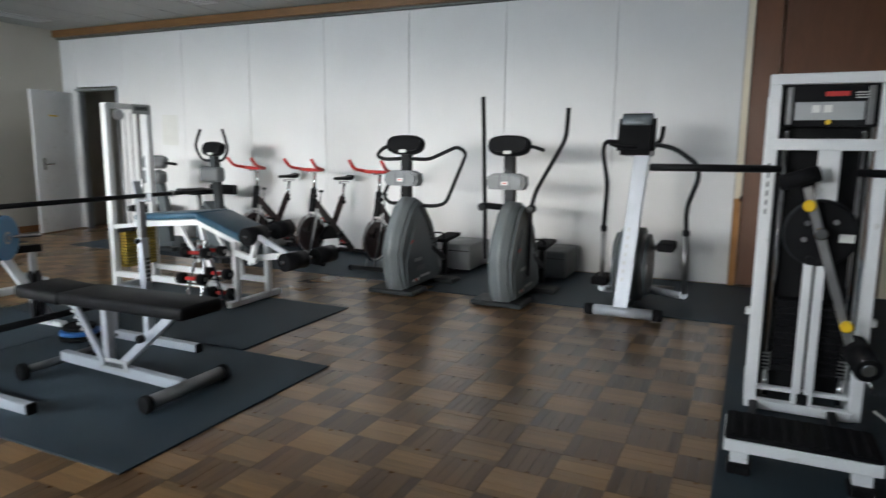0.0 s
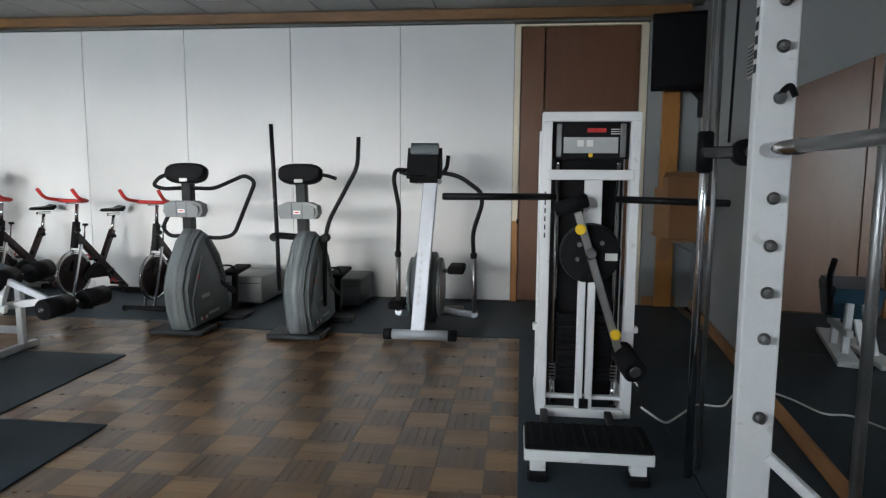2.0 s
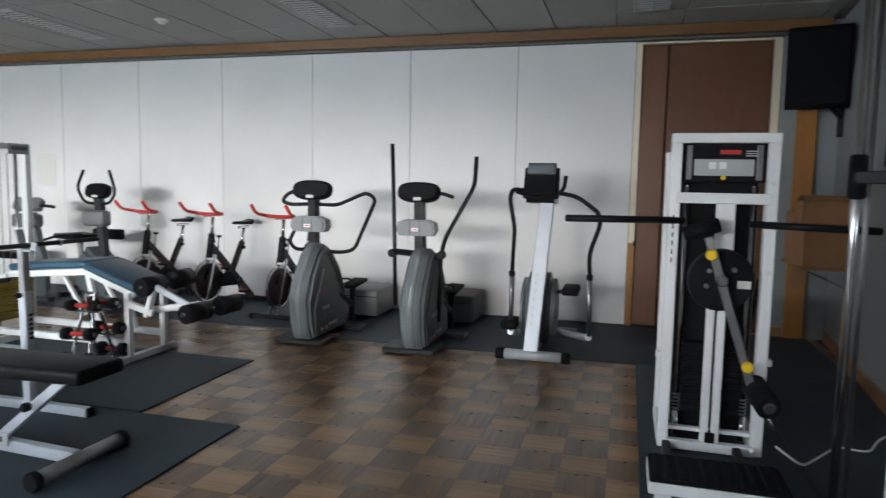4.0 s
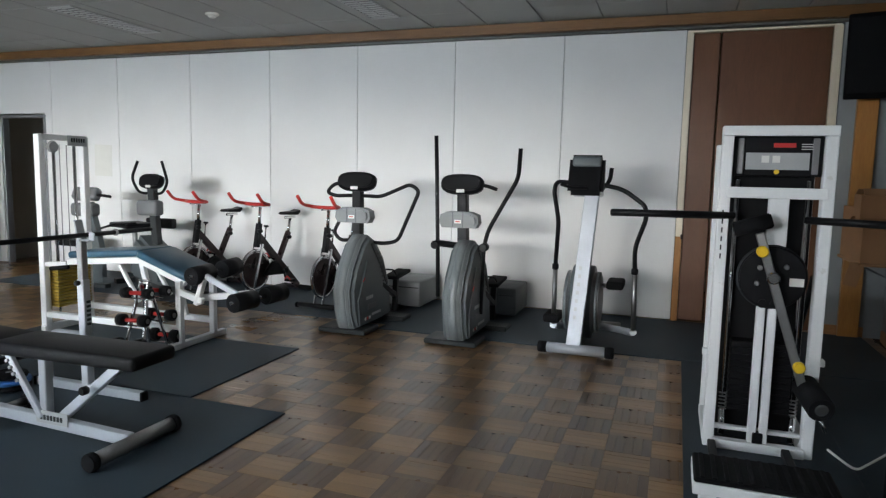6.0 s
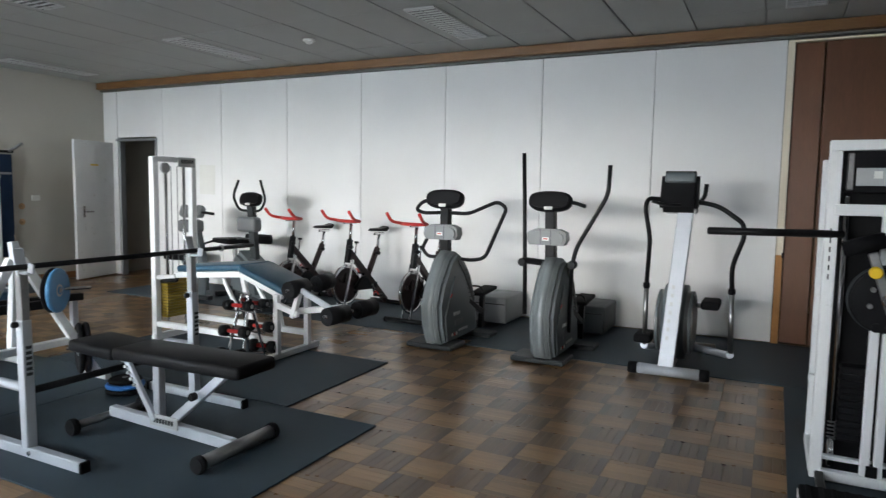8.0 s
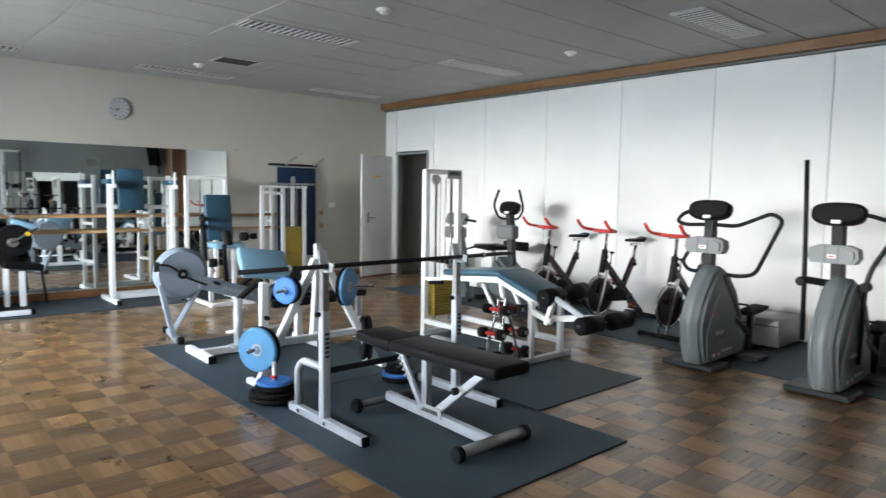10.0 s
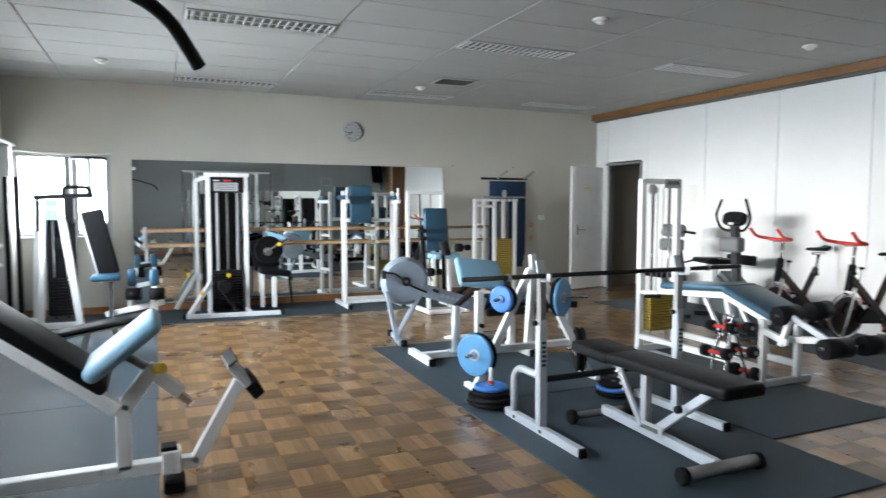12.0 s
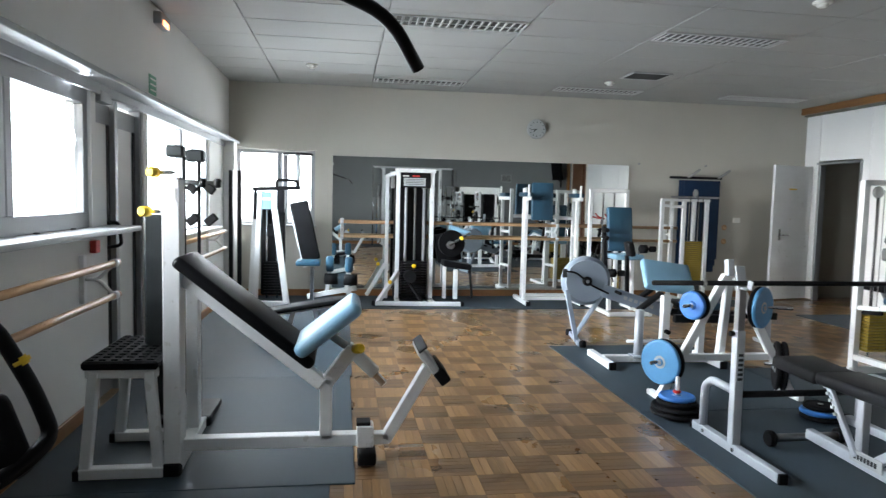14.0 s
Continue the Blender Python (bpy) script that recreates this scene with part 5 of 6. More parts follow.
for sy in (-1, 1):
    rod(bb, "sleeve_ring", (0, sy * 0.78, 0), (0, sy * 0.80, 0), M_STEEL, 0.024)

# flat bench
t = thing("weight_bench", (-3.66, 3.28, 0.008), "silver weight bench with black padded top", "bench")
pad(t, "long_cushion", (0.16, 0.0, 0.485), (0.94, 0.29, 0.07), M_VINYL, (0, -0.8, 0))
pad(t, "seat_cushion", (-0.50, 0.0, 0.475), (0.38, 0.29, 0.07), M_VINYL, (0, 2, 0))
bar(t, "base_beam", (-0.50, 0, 0.085), (0.46, 0, 0.055), M_SILVER, 0.05, 0.06)
rod(t, "front_foot", (0.48, -0.24, 0.047), (0.48, 0.26, 0.047), M_STEEL, 0.037)
for y in (-0.26, 0.27):
    rod(t, "foot_cap", (0.48, y - 0.02, 0.047), (0.48, y + 0.02, 0.047), M_RUBBER, 0.046)
rod(t, "rear_foot", (-0.53, -0.22, 0.05), (-0.53, 0.22, 0.05), M_STEEL, 0.024)
for y in (-0.23, 0.23):
    rod(t, "wheel", (-0.53, y - 0.02, 0.048), (-0.53, y + 0.02, 0.048), M_RUBBER, 0.048, n=20)
bar(t, "post", (-0.10, 0, 0.08), (-0.10, 0, 0.45), M_SILVER, 0.05, 0.05)
bar(t, "strut", (0.0, 0, 0.10), (0.42, 0, 0.44), M_SILVER, 0.04, 0.05)
bar(t, "strut", (-0.10, -0.03, 0.10), (-0.34, -0.03, 0.44), M_SILVER, 0.03, 0.035)
bar(t, "cushion_rail", (-0.30, 0, 0.445), (0.55, 0, 0.455), M_SILVER, 0.04, 0.03)
bar(t, "cushion_rail", (-0.66, 0, 0.445), (-0.34, 0, 0.435), M_SILVER, 0.04, 0.03)
g = box(t, "gusset", (-0.03, -0.032, 0.105), (0.22, 0.008, 0.07), M_LGREY)
for k in range(7):
    box(g, "brand_mark", (-0.10 + 0.023 * k, -0.0375, 0.105), (0.014, 0.003, 0.026), M_DGREY, bev=0)
for k in range(5):
    rod(t, "adjuster_bolt", (-0.33 + 0.022 * k, -0.045, 0.42 - 0.033 * k), (-0.33 + 0.022 * k, -0.06, 0.42 - 0.033 * k), M_LGREY, 0.009)
rod(t, "knob", (0.24, -0.05, 0.30), (0.24, -0.09, 0.30), M_BLACK, 0.022)

# plate tree
t = thing("plate_tree", (-5.12, 3.33, 0.008), "white A-frame weight tree with hanging plates", "rack")
for sy, y in ((-1, -0.52), (1, 0.54)):
    bar(t, "leg", (0.0, y, 0.02), (-0.02, sy * 0.03, 0.92), M_WHITE, 0.05, 0.06)
    bar(t, "foot", (-0.16, y, 0.02), (0.12, y, 0.02), M_WHITE, 0.05, 0.04)
bar(t, "cross_beam", (-0.02, -0.36, 0.31), (-0.02, 0.38, 0.31), M_WHITE, 0.05, 0.05)
bar(t, "spine", (-0.10, 0.0, 0.31), (-0.02, 0.0, 1.00), M_WHITE, 0.06, 0.05)
box(t, "top_bracket", (0.0, -0.02, 0.98), (0.05, 0.05, 0.12), M_SILVER, (0, -12, 0))
for y, z, s in ((-0.20, 0.71, -1), (0.22, 0.69, 1), (-0.43, 0.30, -1), (0.32, 0.255, 1)):
    rod(t, "peg", (-0.02, y, z), (0.10, y + s * 0.22, z), M_CHROME, 0.013)


def plate(at, r, m, label, tilt=0.0, flat=False, thick=0.034, rz=0.0):
    p = thing("weight_plate", at, label, "weight plate", 0, "loose weight plates")
    b = bmesh.new()
    weight_disc(b, (0, 0, 0), (0, 0, 1) if flat else (math.cos(rz), math.sin(rz), tilt), r, thick, 0.034)
    d = part("disc", b, m, p)
    ax = Vector((0, 0, 1)) if flat else Vector((math.cos(rz), math.sin(rz), tilt)).normalized()
    rod(p, "hub_disc", ax * -thick * 0.36, ax * thick * 0.36, M_LGREY, r * 0.33, n=24)
    rod(p, "hub_ring", ax * -thick * 0.52, ax * thick * 0.56, M_STEEL, 0.024)
    return p


plate((-5.06, 3.00, 0.718), 0.095, M_BLUEPL, "small blue rubber weight plate on a peg", rz=-1.08)
plate((-5.08, 3.04, 0.718), 0.100, M_RUBBER, "black rubber weight plate behind a blue one", rz=-1.08)
plate((-5.07, 3.56, 0.698), 0.150, M_SKYPL, "light blue weight plate on a peg", rz=0.55)
plate((-5.10, 3.545, 0.698), 0.150, M_RUBBER, "black weight plate behind a light blue one", rz=0.55)
plate((-5.05, 2.77, 0.308), 0.160, M_SKYPL, "large light blue weight plate on a peg", rz=-1.08)
plate((-5.07, 2.81, 0.308), 0.160, M_RUBBER, "large black weight plate behind a light blue one", rz=-1.08)
plate((-5.06, 3.75, 0.262), 0.180, M_RUBBER, "large black weight plate on a peg", rz=1.08)
plate((-5.08, 3.71, 0.262), 0.180, M_RUBBER, "large black weight plate on a peg", rz=1.08)
t = thing("plate_post", (-4.77, 2.755, 0.008), "short white upright for stacked plates", "rack")
rod(t, "foot_disc", (0, 0, 0), (0, 0, 0.012), M_WHITE, 0.07)
rod(t, "post", (0, 0, 0.01), (0, 0, 0.27), M_WHITE, 0.014)
for k, (r, m, lab) in enumerate(((0.170, M_RUBBER, "large black weight plate lying on the mat"), (0.165, M_RUBBER, "large black weight plate lying on the mat"), (0.13, M_RUBBER, "black weight plate on the stack"), (0.115, M_BLUEPL, "blue weight plate on top of the stack"))):
    plate((-4.77, 2.755, 0.038 + 0.034 * k), r, m, lab, flat=True, thick=0.033)
t = thing("spin_collar", (-4.77, 2.755, 0.166), "red and chrome spin collar on the plate post", "collar")
rod(t, "ring", (0, 0, 0), (0, 0, 0.02), M_RED, 0.028)
for k, (r, m, lab) in enumerate(((0.12, M_RUBBER, "black weight plate under the bench end"), (0.12, M_BLUEPL, "blue weight plate under the bench end"), (0.10, M_RUBBER, "black weight plate under the bench end"))):
    plate((-4.62, 3.72, 0.03 + 0.034 * k), r, m, lab, flat=True, thick=0.033)

# preacher curl bench
t = thing("preacher_bench", (-6.2, 3.32, 0.008), "white preacher curl bench with light blue pads", "bench")
bar(t, "front_foot", (-0.30, -0.51, 0.03), (0.24, -0.52, 0.03), M_WHITE, 0.06, 0.06)
box(t, "foot_cap", (0.25, -0.52, 0.032), (0.02, 0.066, 0.066), M_RUBBER)
bar(t, "base_beam", (-0.02, -0.50, 0.04), (0.04, 0.50, 0.04), M_WHITE, 0.06, 0.06)
bar(t, "rear_foot", (-0.22, 0.50, 0.03), (0.26, 0.50, 0.03), M_WHITE, 0.06, 0.06)
box(t, "foot_cap", (0.27, 0.50, 0.032), (0.02, 0.066, 0.066), M_RUBBER)
bar(t, "post", (0.05, 0.04, 0.05), (0.05, 0.04, 0.62), M_WHITE, 0.07, 0.07)
bar(t, "seat_post", (0.03, 0.40, 0.05), (0.03, 0.40, 0.50), M_WHITE, 0.06, 0.06)
pad(t, "arm_cushion", (0.07, 0.03, 0.79), (0.34, 0.44, 0.075), M_SKY, (-9, 40, -14), 0.03)
bar(t, "cushion_rail", (0.14, 0.24, 0.60), (-0.02, 0.24, 0.80), M_WHITE, 0.03, 0.03)
pad(t, "seat_cushion", (0.03, 0.42, 0.54), (0.34, 0.30, 0.06), M_TEAL)
rod(t, "support_tube", (0.05, -0.20, 0.05), (0.05, -0.20, 0.49), M_SILVER, 0.040, n=20)
box(t, "support_foot", (0.05, -0.20, 0.075), (0.13, 0.13, 0.02), M_SILVER)
rod(t, "adjust_bar", (0.02, -0.30, 0.20), (0.02, 0.30, 0.20), M_WHITE, 0.014)
rod(t, "knob", (0.08, 0.04, 0.30), (0.14, 0.04, 0.30), M_RUBBER, 0.02)
bar(t, "side_arm", (0.10, 0.10, 0.42), (0.12, 0.75, 0.42), M_BLACK, 0.06, 0.07)

# rowing machine
t = thing("rowing_machine", (-7.08, 2.957, 0.008), "pale grey rowing machine with a round fan cage", "rowing machine", 84)
FZ = 0.635
fan = slab(t, "fan_cage", [(y, FZ + z) for y, z in ring_outline(0.250, 38)], 0.13, M_PALEBLUE, rot=(0, 0, 90), bev=0.035)
slab(fan, "fan_rim", [(y - 0.02, FZ + z) for y, z in ring_outline(0.240, 38)], 0.05, M_PALEBLUE, at=(0, 0.085, 0), rot=(0, 0, 90), bev=0.02)
rod(fan, "hub", (0, -0.095, FZ), (0, -0.06, FZ), M_BLACK, 0.048)
rod(fan, "hub_bolt", (0, -0.105, FZ), (0, -0.09, FZ), M_STEEL, 0.018)
tube(fan, "chain_guard", [(-0.23, -0.085, FZ + 0.10), (-0.12, -0.085, FZ + 0.09), (0.04, -0.085, FZ - 0.04), (0.22, -0.085, FZ - 0.12)], M_BLACK, 0.010, 0.05)
box(fan, "guard_plate", (-0.235, -0.08, FZ + 0.08), (0.05, 0.02, 0.09), M_DGREY, (0, 0, 0), 0.006)
bar(t, "main_arm", (0.16, -0.03, FZ - 0.09), (0.80, -0.03, FZ - 0.29), M_PALEBLUE, 0.09, 0.13)
box(t, "end_bracket", (0.83, -0.03, FZ - 0.27), (0.10, 0.12, 0.15), M_SILVER, (0, 17, 0), 0.01)
bar(t, "monorail", (0.80, -0.03, FZ - 0.30), (2.0, -0.03, FZ - 0.33), M_BLACK, 0.09, 0.07)
bar(t, "front_leg", (-0.20, -0.05, FZ - 0.10), (-0.11, -0.16, 0.03), M_PALEBLUE, 0.045, 0.045)
bar(t, "front_leg", (0.17, -0.04, FZ - 0.14), (-0.07, 0.10, 0.03), M_PALEBLUE, 0.045, 0.045)
bar(t, "front_foot", (-0.10, -0.27, 0.030), (-0.06, 0.27, 0.030), M_PALEBLUE, 0.05, 0.045)
for sy in (-1, 1):
    rod(t, "foot_wheel", (-0.11, sy * 0.29, 0.036), (-0.05, sy * 0.29, 0.036), M_RUBBER, 0.036)
bar(t, "rear_leg", (1.92, -0.03, 0.01), (1.92, -0.03, FZ - 0.34), M_SILVER, 0.06, 0.06)
bar(t, "rear_foot", (1.92, -0.25, 0.02), (1.92, 0.20, 0.02), M_SILVER, 0.05, 0.04)
pad(t, "seat", (1.05, -0.03, FZ - 0.22), (0.24, 0.30, 0.07), M_VINYL)
box(t, "seat_carriage", (1.05, -0.03, FZ - 0.275), (0.20, 0.13, 0.06), M_BLACK)
for sy in (-1, 1):
    pad(t, "foot_plate", (0.62, -0.03 + sy * 0.14, FZ - 0.18), (0.30, 0.12, 0.03), M_BLACK, (0, -38, 0), 0.01)
bar(t, "monitor_arm", (0.46, 0.06, FZ - 0.16), (0.44, 0.06, FZ + 0.26), M_BLACK, 0.035, 0.05)
box(t, "monitor", (0.46, 0.04, FZ + 0.33), (0.06, 0.17, 0.15), M_BLACK, (0, -15, 0), 0.015, 2)
rod(t, "handle", (0.30, -0.22, FZ - 0.10), (0.30, 0.16, FZ - 0.10), M_RUBBER, 0.016)
for k in range(6):
    box(t, "brand_mark", (0.40 + 0.055 * k, -0.0765, FZ - 0.165 - 0.0172 * k), (0.036, 0.003, 0.035), M_LGREY, (0, 17, 0), 0)

# ---- machines along the mirror ----
t = thing("weight_tower", (-9.72, 1.44, 0.008), "white selector machine with black weight tower and seat", "gym machine")
for y in (-0.21, 0.26):
    bar(t, "upright", (0, y, 0), (0, y, 1.80), M_WHITE, 0.07, 0.055)
    bar(t, "base_rail", (-0.30, y, 0.03), (0.36, y, 0.03), M_WHITE, 0.05, 0.05)
for y in (-0.10, 0.15):
    rod(t, "guide_rod", (0.0, y, 0.1), (0.0, y, 1.58), M_LGREY, 0.020)
bar(t, "rear_upright", (-0.28, -0.34, 0), (-0.28, -0.34, 1.74), M_WHITE, 0.05, 0.05)
bar(t, "rear_upright", (-0.28, 0.28, 0), (-0.28, 0.28, 1.74), M_WHITE, 0.05, 0.05)
bar(t, "top_rail", (-0.28, -0.34, 1.74), (0, -0.21, 1.78), M_WHITE, 0.045, 0.045)
box(t, "top_beam", (0, 0.025, 1.81), (0.08, 0.56, 0.05), M_WHITE)
hd = box(t, "header", (0.02, 0.025, 1.68), (0.05, 0.41, 0.20), M_BLACK)
box(hd, "placard", (0.047, 0.01, 1.655), (0.004, 0.30, 0.11), M_LGREY, bev=0)
for k in range(4):
    box(hd, "text_bar", (0.050, 0.01, 1.69 - 0.022 * k), (0.003, 0.24, 0.007), M_GRILLE, bev=0)
box(hd, "red_strip", (0.047, 0.03, 1.735), (0.004, 0.10, 0.022), M_RED, bev=0)
box(hd, "pale_strip", (0.047, -0.11, 1.735), (0.004, 0.08, 0.016), M_PAPER, bev=0)
box(t, "shroud", (-0.19, -0.02, 0.80), (0.14, 0.46, 1.55), M_BLACK, bev=0.01)
for k in range(13):
    box(t, "stack_plate", (0.0, 0.025, 0.115 + 0.036 * k), (0.12, 0.36, 0.028), M_BLACK, bev=0.003)
rod(t, "cable", (0.06, 0.02, 0.58), (0.06, 0.02, 1.58), M_GRILLE, 0.016)
rod(t, "selector_knob", (0.06, 0.02, 0.50), (0.10, 0.02, 0.50), M_YELLOW, 0.030)
bar(t, "front_base", (0.36, -0.52, 0.03), (0.44, 0.62, 0.03), M_WHITE, 0.06, 0.055)
for x, y in ((0.36, -0.54), (0.442, 0.64)):
    box(t, "foot_cap", (x, y, 0.03), (0.07, 0.05, 0.065), M_RUBBER, bev=0.012)
bar(t, "knee_strut", (0.36, -0.48, 0.05), (0.06, -0.20, 0.42), M_WHITE, 0.055, 0.06)
bar(t, "knee_strut", (0.20, -0.10, 0.36), (0.39, 0.10, 0.05), M_BLACK, 0.05, 0.03)
rod(t, "knee_roller", (0.14, -0.05, 0.38), (0.32, -0.05, 0.38), M_RUBBER, 0.085, n=24)
rod(t, "knob", (0.24, -0.32, 0.30), (0.28, -0.32, 0.30), M_YELLOW, 0.026)
rod(t, "knob", (-0.20, -0.46, 0.50), (-0.16, -0.46, 0.50), M_YELLOW, 0.026)
bar(t, "rear_strut", (-0.22, -0.62, 0.05), (-0.24, -0.36, 0.50), M_WHITE, 0.045, 0.05)
bar(t, "seat_post", (0.10, 0.60, 0.05), (0.10, 0.60, 0.46), M_WHITE, 0.06, 0.06)
bar(t, "seat_post", (0.05, 0.45, 0.05), (0.05, 0.45, 0.52), M_WHITE, 0.05, 0.05)
pad(t, "seat", (0.10, 0.60, 0.53), (0.34, 0.40, 0.08), M_VINYL, (-8, 0, 0))
rod(t, "cam_disc", (0.02, 0.54, 0.82), (0.09, 0.54, 0.82), M_BLACK, 0.185, n=32)
pad(t, "backrest", (-0.06, 0.50, 0.76), (0.14, 0.34, 0.40), M_VINYL, (10, 0, 0))
rod(t, "cam_hub", (0.09, 0.52, 0.80), (0.14, 0.52, 0.80), M_STEEL, 0.055)
bar(t, "lever", (0.15, 0.50, 0.80), (0.17, 0.78, 0.98), M_CHROME, 0.03, 0.03)
rod(t, "knob", (0.16, 0.66, 0.90), (0.21, 0.66, 0.90), M_YELLOW, 0.028)
pad(t, "arm_pad", (0.0, 0.66, 1.0), (0.16, 0.30, 0.07), M_SKY, (-18, 0, 0))
rod(t, "rear_strut", (0.10, 0.84, 0.06), (0.06, 0.80, 0.50), M_BLACK, 0.018)

t = thing("dip_station", (-9.66, 3.40, 0.008), "white dip and knee-raise station with blue pads", "gym machine")
for y in (-0.40, 0.34):
    bar(t, "base_rail", (-0.36, y, 0.03), (0.36, y + 0.03 * (y > 0), 0.03), M_WHITE, 0.055, 0.06)
    box(t, "foot_cap", (0.37, y + 0.03 * (y > 0), 0.03), (0.02, 0.06, 0.065), M_RUBBER)
    bar(t, "upright", (0.12, y, 0.03), (0.12, y, 1.46), M_WHITE, 0.05, 0.05)
    bar(t, "upright", (-0.20, y + 0.06, 0.03), (-0.20, y + 0.06, 1.62), M_WHITE, 0.05, 0.05)
    bar(t, "rung", (-0.20, y + 0.06, 0.42), (0.12, y, 0.42), M_WHITE, 0.04, 0.04)
    bar(t, "rung", (-0.20, y + 0.06, 0.95), (0.12, y, 0.95), M_WHITE, 0.04, 0.04)
    bar(t, "arm_rail", (-0.20, y + 0.06, 1.47), (0.26, y, 1.47), M_WHITE, 0.06, 0.05)
    pad(t, "arm_pad", (0.0, y + 0.02, 1.525), (0.34, 0.13, 0.06), M_TEAL)
    rod(t, "hand_grip", (0.23, y, 1.48), (0.24, y, 1.66), M_WHITE, 0.016)
bar(t, "cross_beam", (-0.20, -0.34, 1.20), (-0.20, 0.40, 1.20), M_WHITE, 0.05, 0.05)
bar(t, "cross_beam", (0.10, -0.40, 0.07), (0.10, 0.36, 0.07), M_WHITE, 0.05, 0.05)
bar(t, "cross_beam", (-0.20, -0.34, 0.07), (-0.20, 0.40, 0.07), M_WHITE, 0.05, 0.05)
pad(t, "back_pad", (-0.13, -0.10, 1.43), (0.07, 0.32, 0.54), M_TEAL, (0, -4, 0))
bar(t, "pad_mount", (-0.18, -0.10, 1.15), (-0.18, -0.10, 1.65), M_WHITE, 0.04, 0.03)

t = thing("chest_press", (-8.85, 4.10, 0.008), "white seated press with blue upholstery and black grips", "gym machine")
for y in (-0.26, 0.26):
    bar(t, "upright", (-0.45, y, 0), (-0.45, y, 1.62), M_WHITE, 0.05, 0.05)
    bar(t, "base_rail", (-0.50, y, 0.03), (0.40, y, 0.03), M_WHITE, 0.05, 0.05)
    bar(t, "seat_leg", (0.06, y * 0.6, 0.03), (0.02, y * 0.6, 0.70), M_WHITE, 0.05, 0.05)
bar(t, "top_beam", (-0.45, -0.26, 1.60), (-0.45, 0.26, 1.60), M_WHITE, 0.05, 0.05)
bar(t, "front_foot", (0.36, -0.30, 0.03), (0.36, 0.30, 0.03), M_WHITE, 0.05, 0.05)
for k in range(12):
    box(t, "weight_plate", (-0.45, 0, 0.16 + 0.03 * k), (0.12, 0.34, 0.024), M_GOLD, bev=0.003)
for y in (-0.08, 0.08):
    rod(t, "guide_rod", (-0.45, y, 0.1), (-0.45, y, 1.58), M_CHROME, 0.010)
pad(t, "backrest", (-0.06, 0.0, 1.09), (0.08, 0.34, 0.58), M_TEAL, (0, -8, 0))
bar(t, "back_mount", (-0.14, 0, 0.30), (-0.16, 0, 1.30), M_WHITE, 0.05, 0.05)
pad(t, "seat", (0.10, 0.02, 0.745), (0.36, 0.38, 0.07), M_SKY)
bar(t, "press_arm", (-0.10, -0.20, 1.12), (0.06, -0.22, 0.55), M_BLACK, 0.05, 0.05)
rod(t, "hand_grip", (-0.02, -0.24, 1.08), (0.12, -0.24, 1.08), M_RUBBER, 0.030)
rod(t, "hand_grip", (-0.02, -0.24, 0.98), (0.12, -0.24, 0.98), M_RUBBER, 0.030)
for y, z in ((0.24, 0.84), (-0.18, 0.52)):
    rod(t, "roller", (0.06, y, z), (0.06, y + 0.10, z), M_RUBBER, 0.055)
    rod(t, "roller", (0.06, y + 0.14, z), (0.06, y + 0.22, z), M_RUBBER, 0.040)
bar(t, "roller_arm", (0.04, 0.18, 0.74), (0.06, 0.30, 0.84), M_CHROME, 0.025, 0.025)
bar(t, "roller_arm", (0.04, -0.10, 0.40), (0.06, -0.16, 0.52), M_CHROME, 0.025, 0.025)

t = thing("pulley_machine", (-9.72, 5.52, 0.008), "white cable machine with ochre weight stack", "gym machine")
for x, y in ((0, -0.42), (0, -0.08), (0, 0.28), (-0.36, -0.08), (-0.36, 0.28)):
    bar(t, "upright", (x, y, 0), (x, y, 1.50), M_WHITE, 0.05, 0.055)
bar(t, "top_beam", (0, -0.44, 1.50), (0, 0.32, 1.50), M_WHITE, 0.05, 0.04)
bar(t, "top_beam", (0.02, -0.30, 1.545), (0.02, 0.46, 1.545), M_STEEL, 0.03, 0.03)
bar(t, "cross_beam", (0, -0.42, 1.42), (0, -0.08, 1.40), M_WHITE, 0.05, 0.04)
bar(t, "base_rail", (0, -0.46, 0.03), (0, 0.34, 0.03), M_WHITE, 0.06, 0.05)
bar(t, "base_rail", (-0.40, 0.28, 0.03), (0.30, 0.28, 0.03), M_WHITE, 0.06, 0.05)
bar(t, "base_rail", (-0.40, -0.08, 0.03), (0.30, -0.08, 0.03), M_WHITE, 0.06, 0.05)
for k in range(21):
    box(t, "weight_plate", (-0.06, 0.10, 0.30 + 0.029 * k), (0.14, 0.27, 0.024), M_GOLD, bev=0.003)
box(t, "stack_base", (-0.06, 0.10, 0.15), (0.12, 0.25, 0.26), M_DGREY)
for y in (0.03, 0.17):
    rod(t, "guide_rod", (-0.04, y, 0.1), (-0.04, y, 1.48), M_CHROME, 0.012)
rod(t, "pulley", (0.03, 0.06, 1.60), (0.03, 0.09, 1.60), M_STEEL, 0.06, n=24)
for y in (0.0, 0.12, 0.20):
    rod(t, "cable", (0.03, y, 0.9), (0.03, y, 1.58), M_BLACK, 0.006, n=6)
bar(t, "pulley_arm", (0.02, 0.08, 1.54), (0.02, 0.08, 1.66), M_WHITE, 0.04, 0.03)

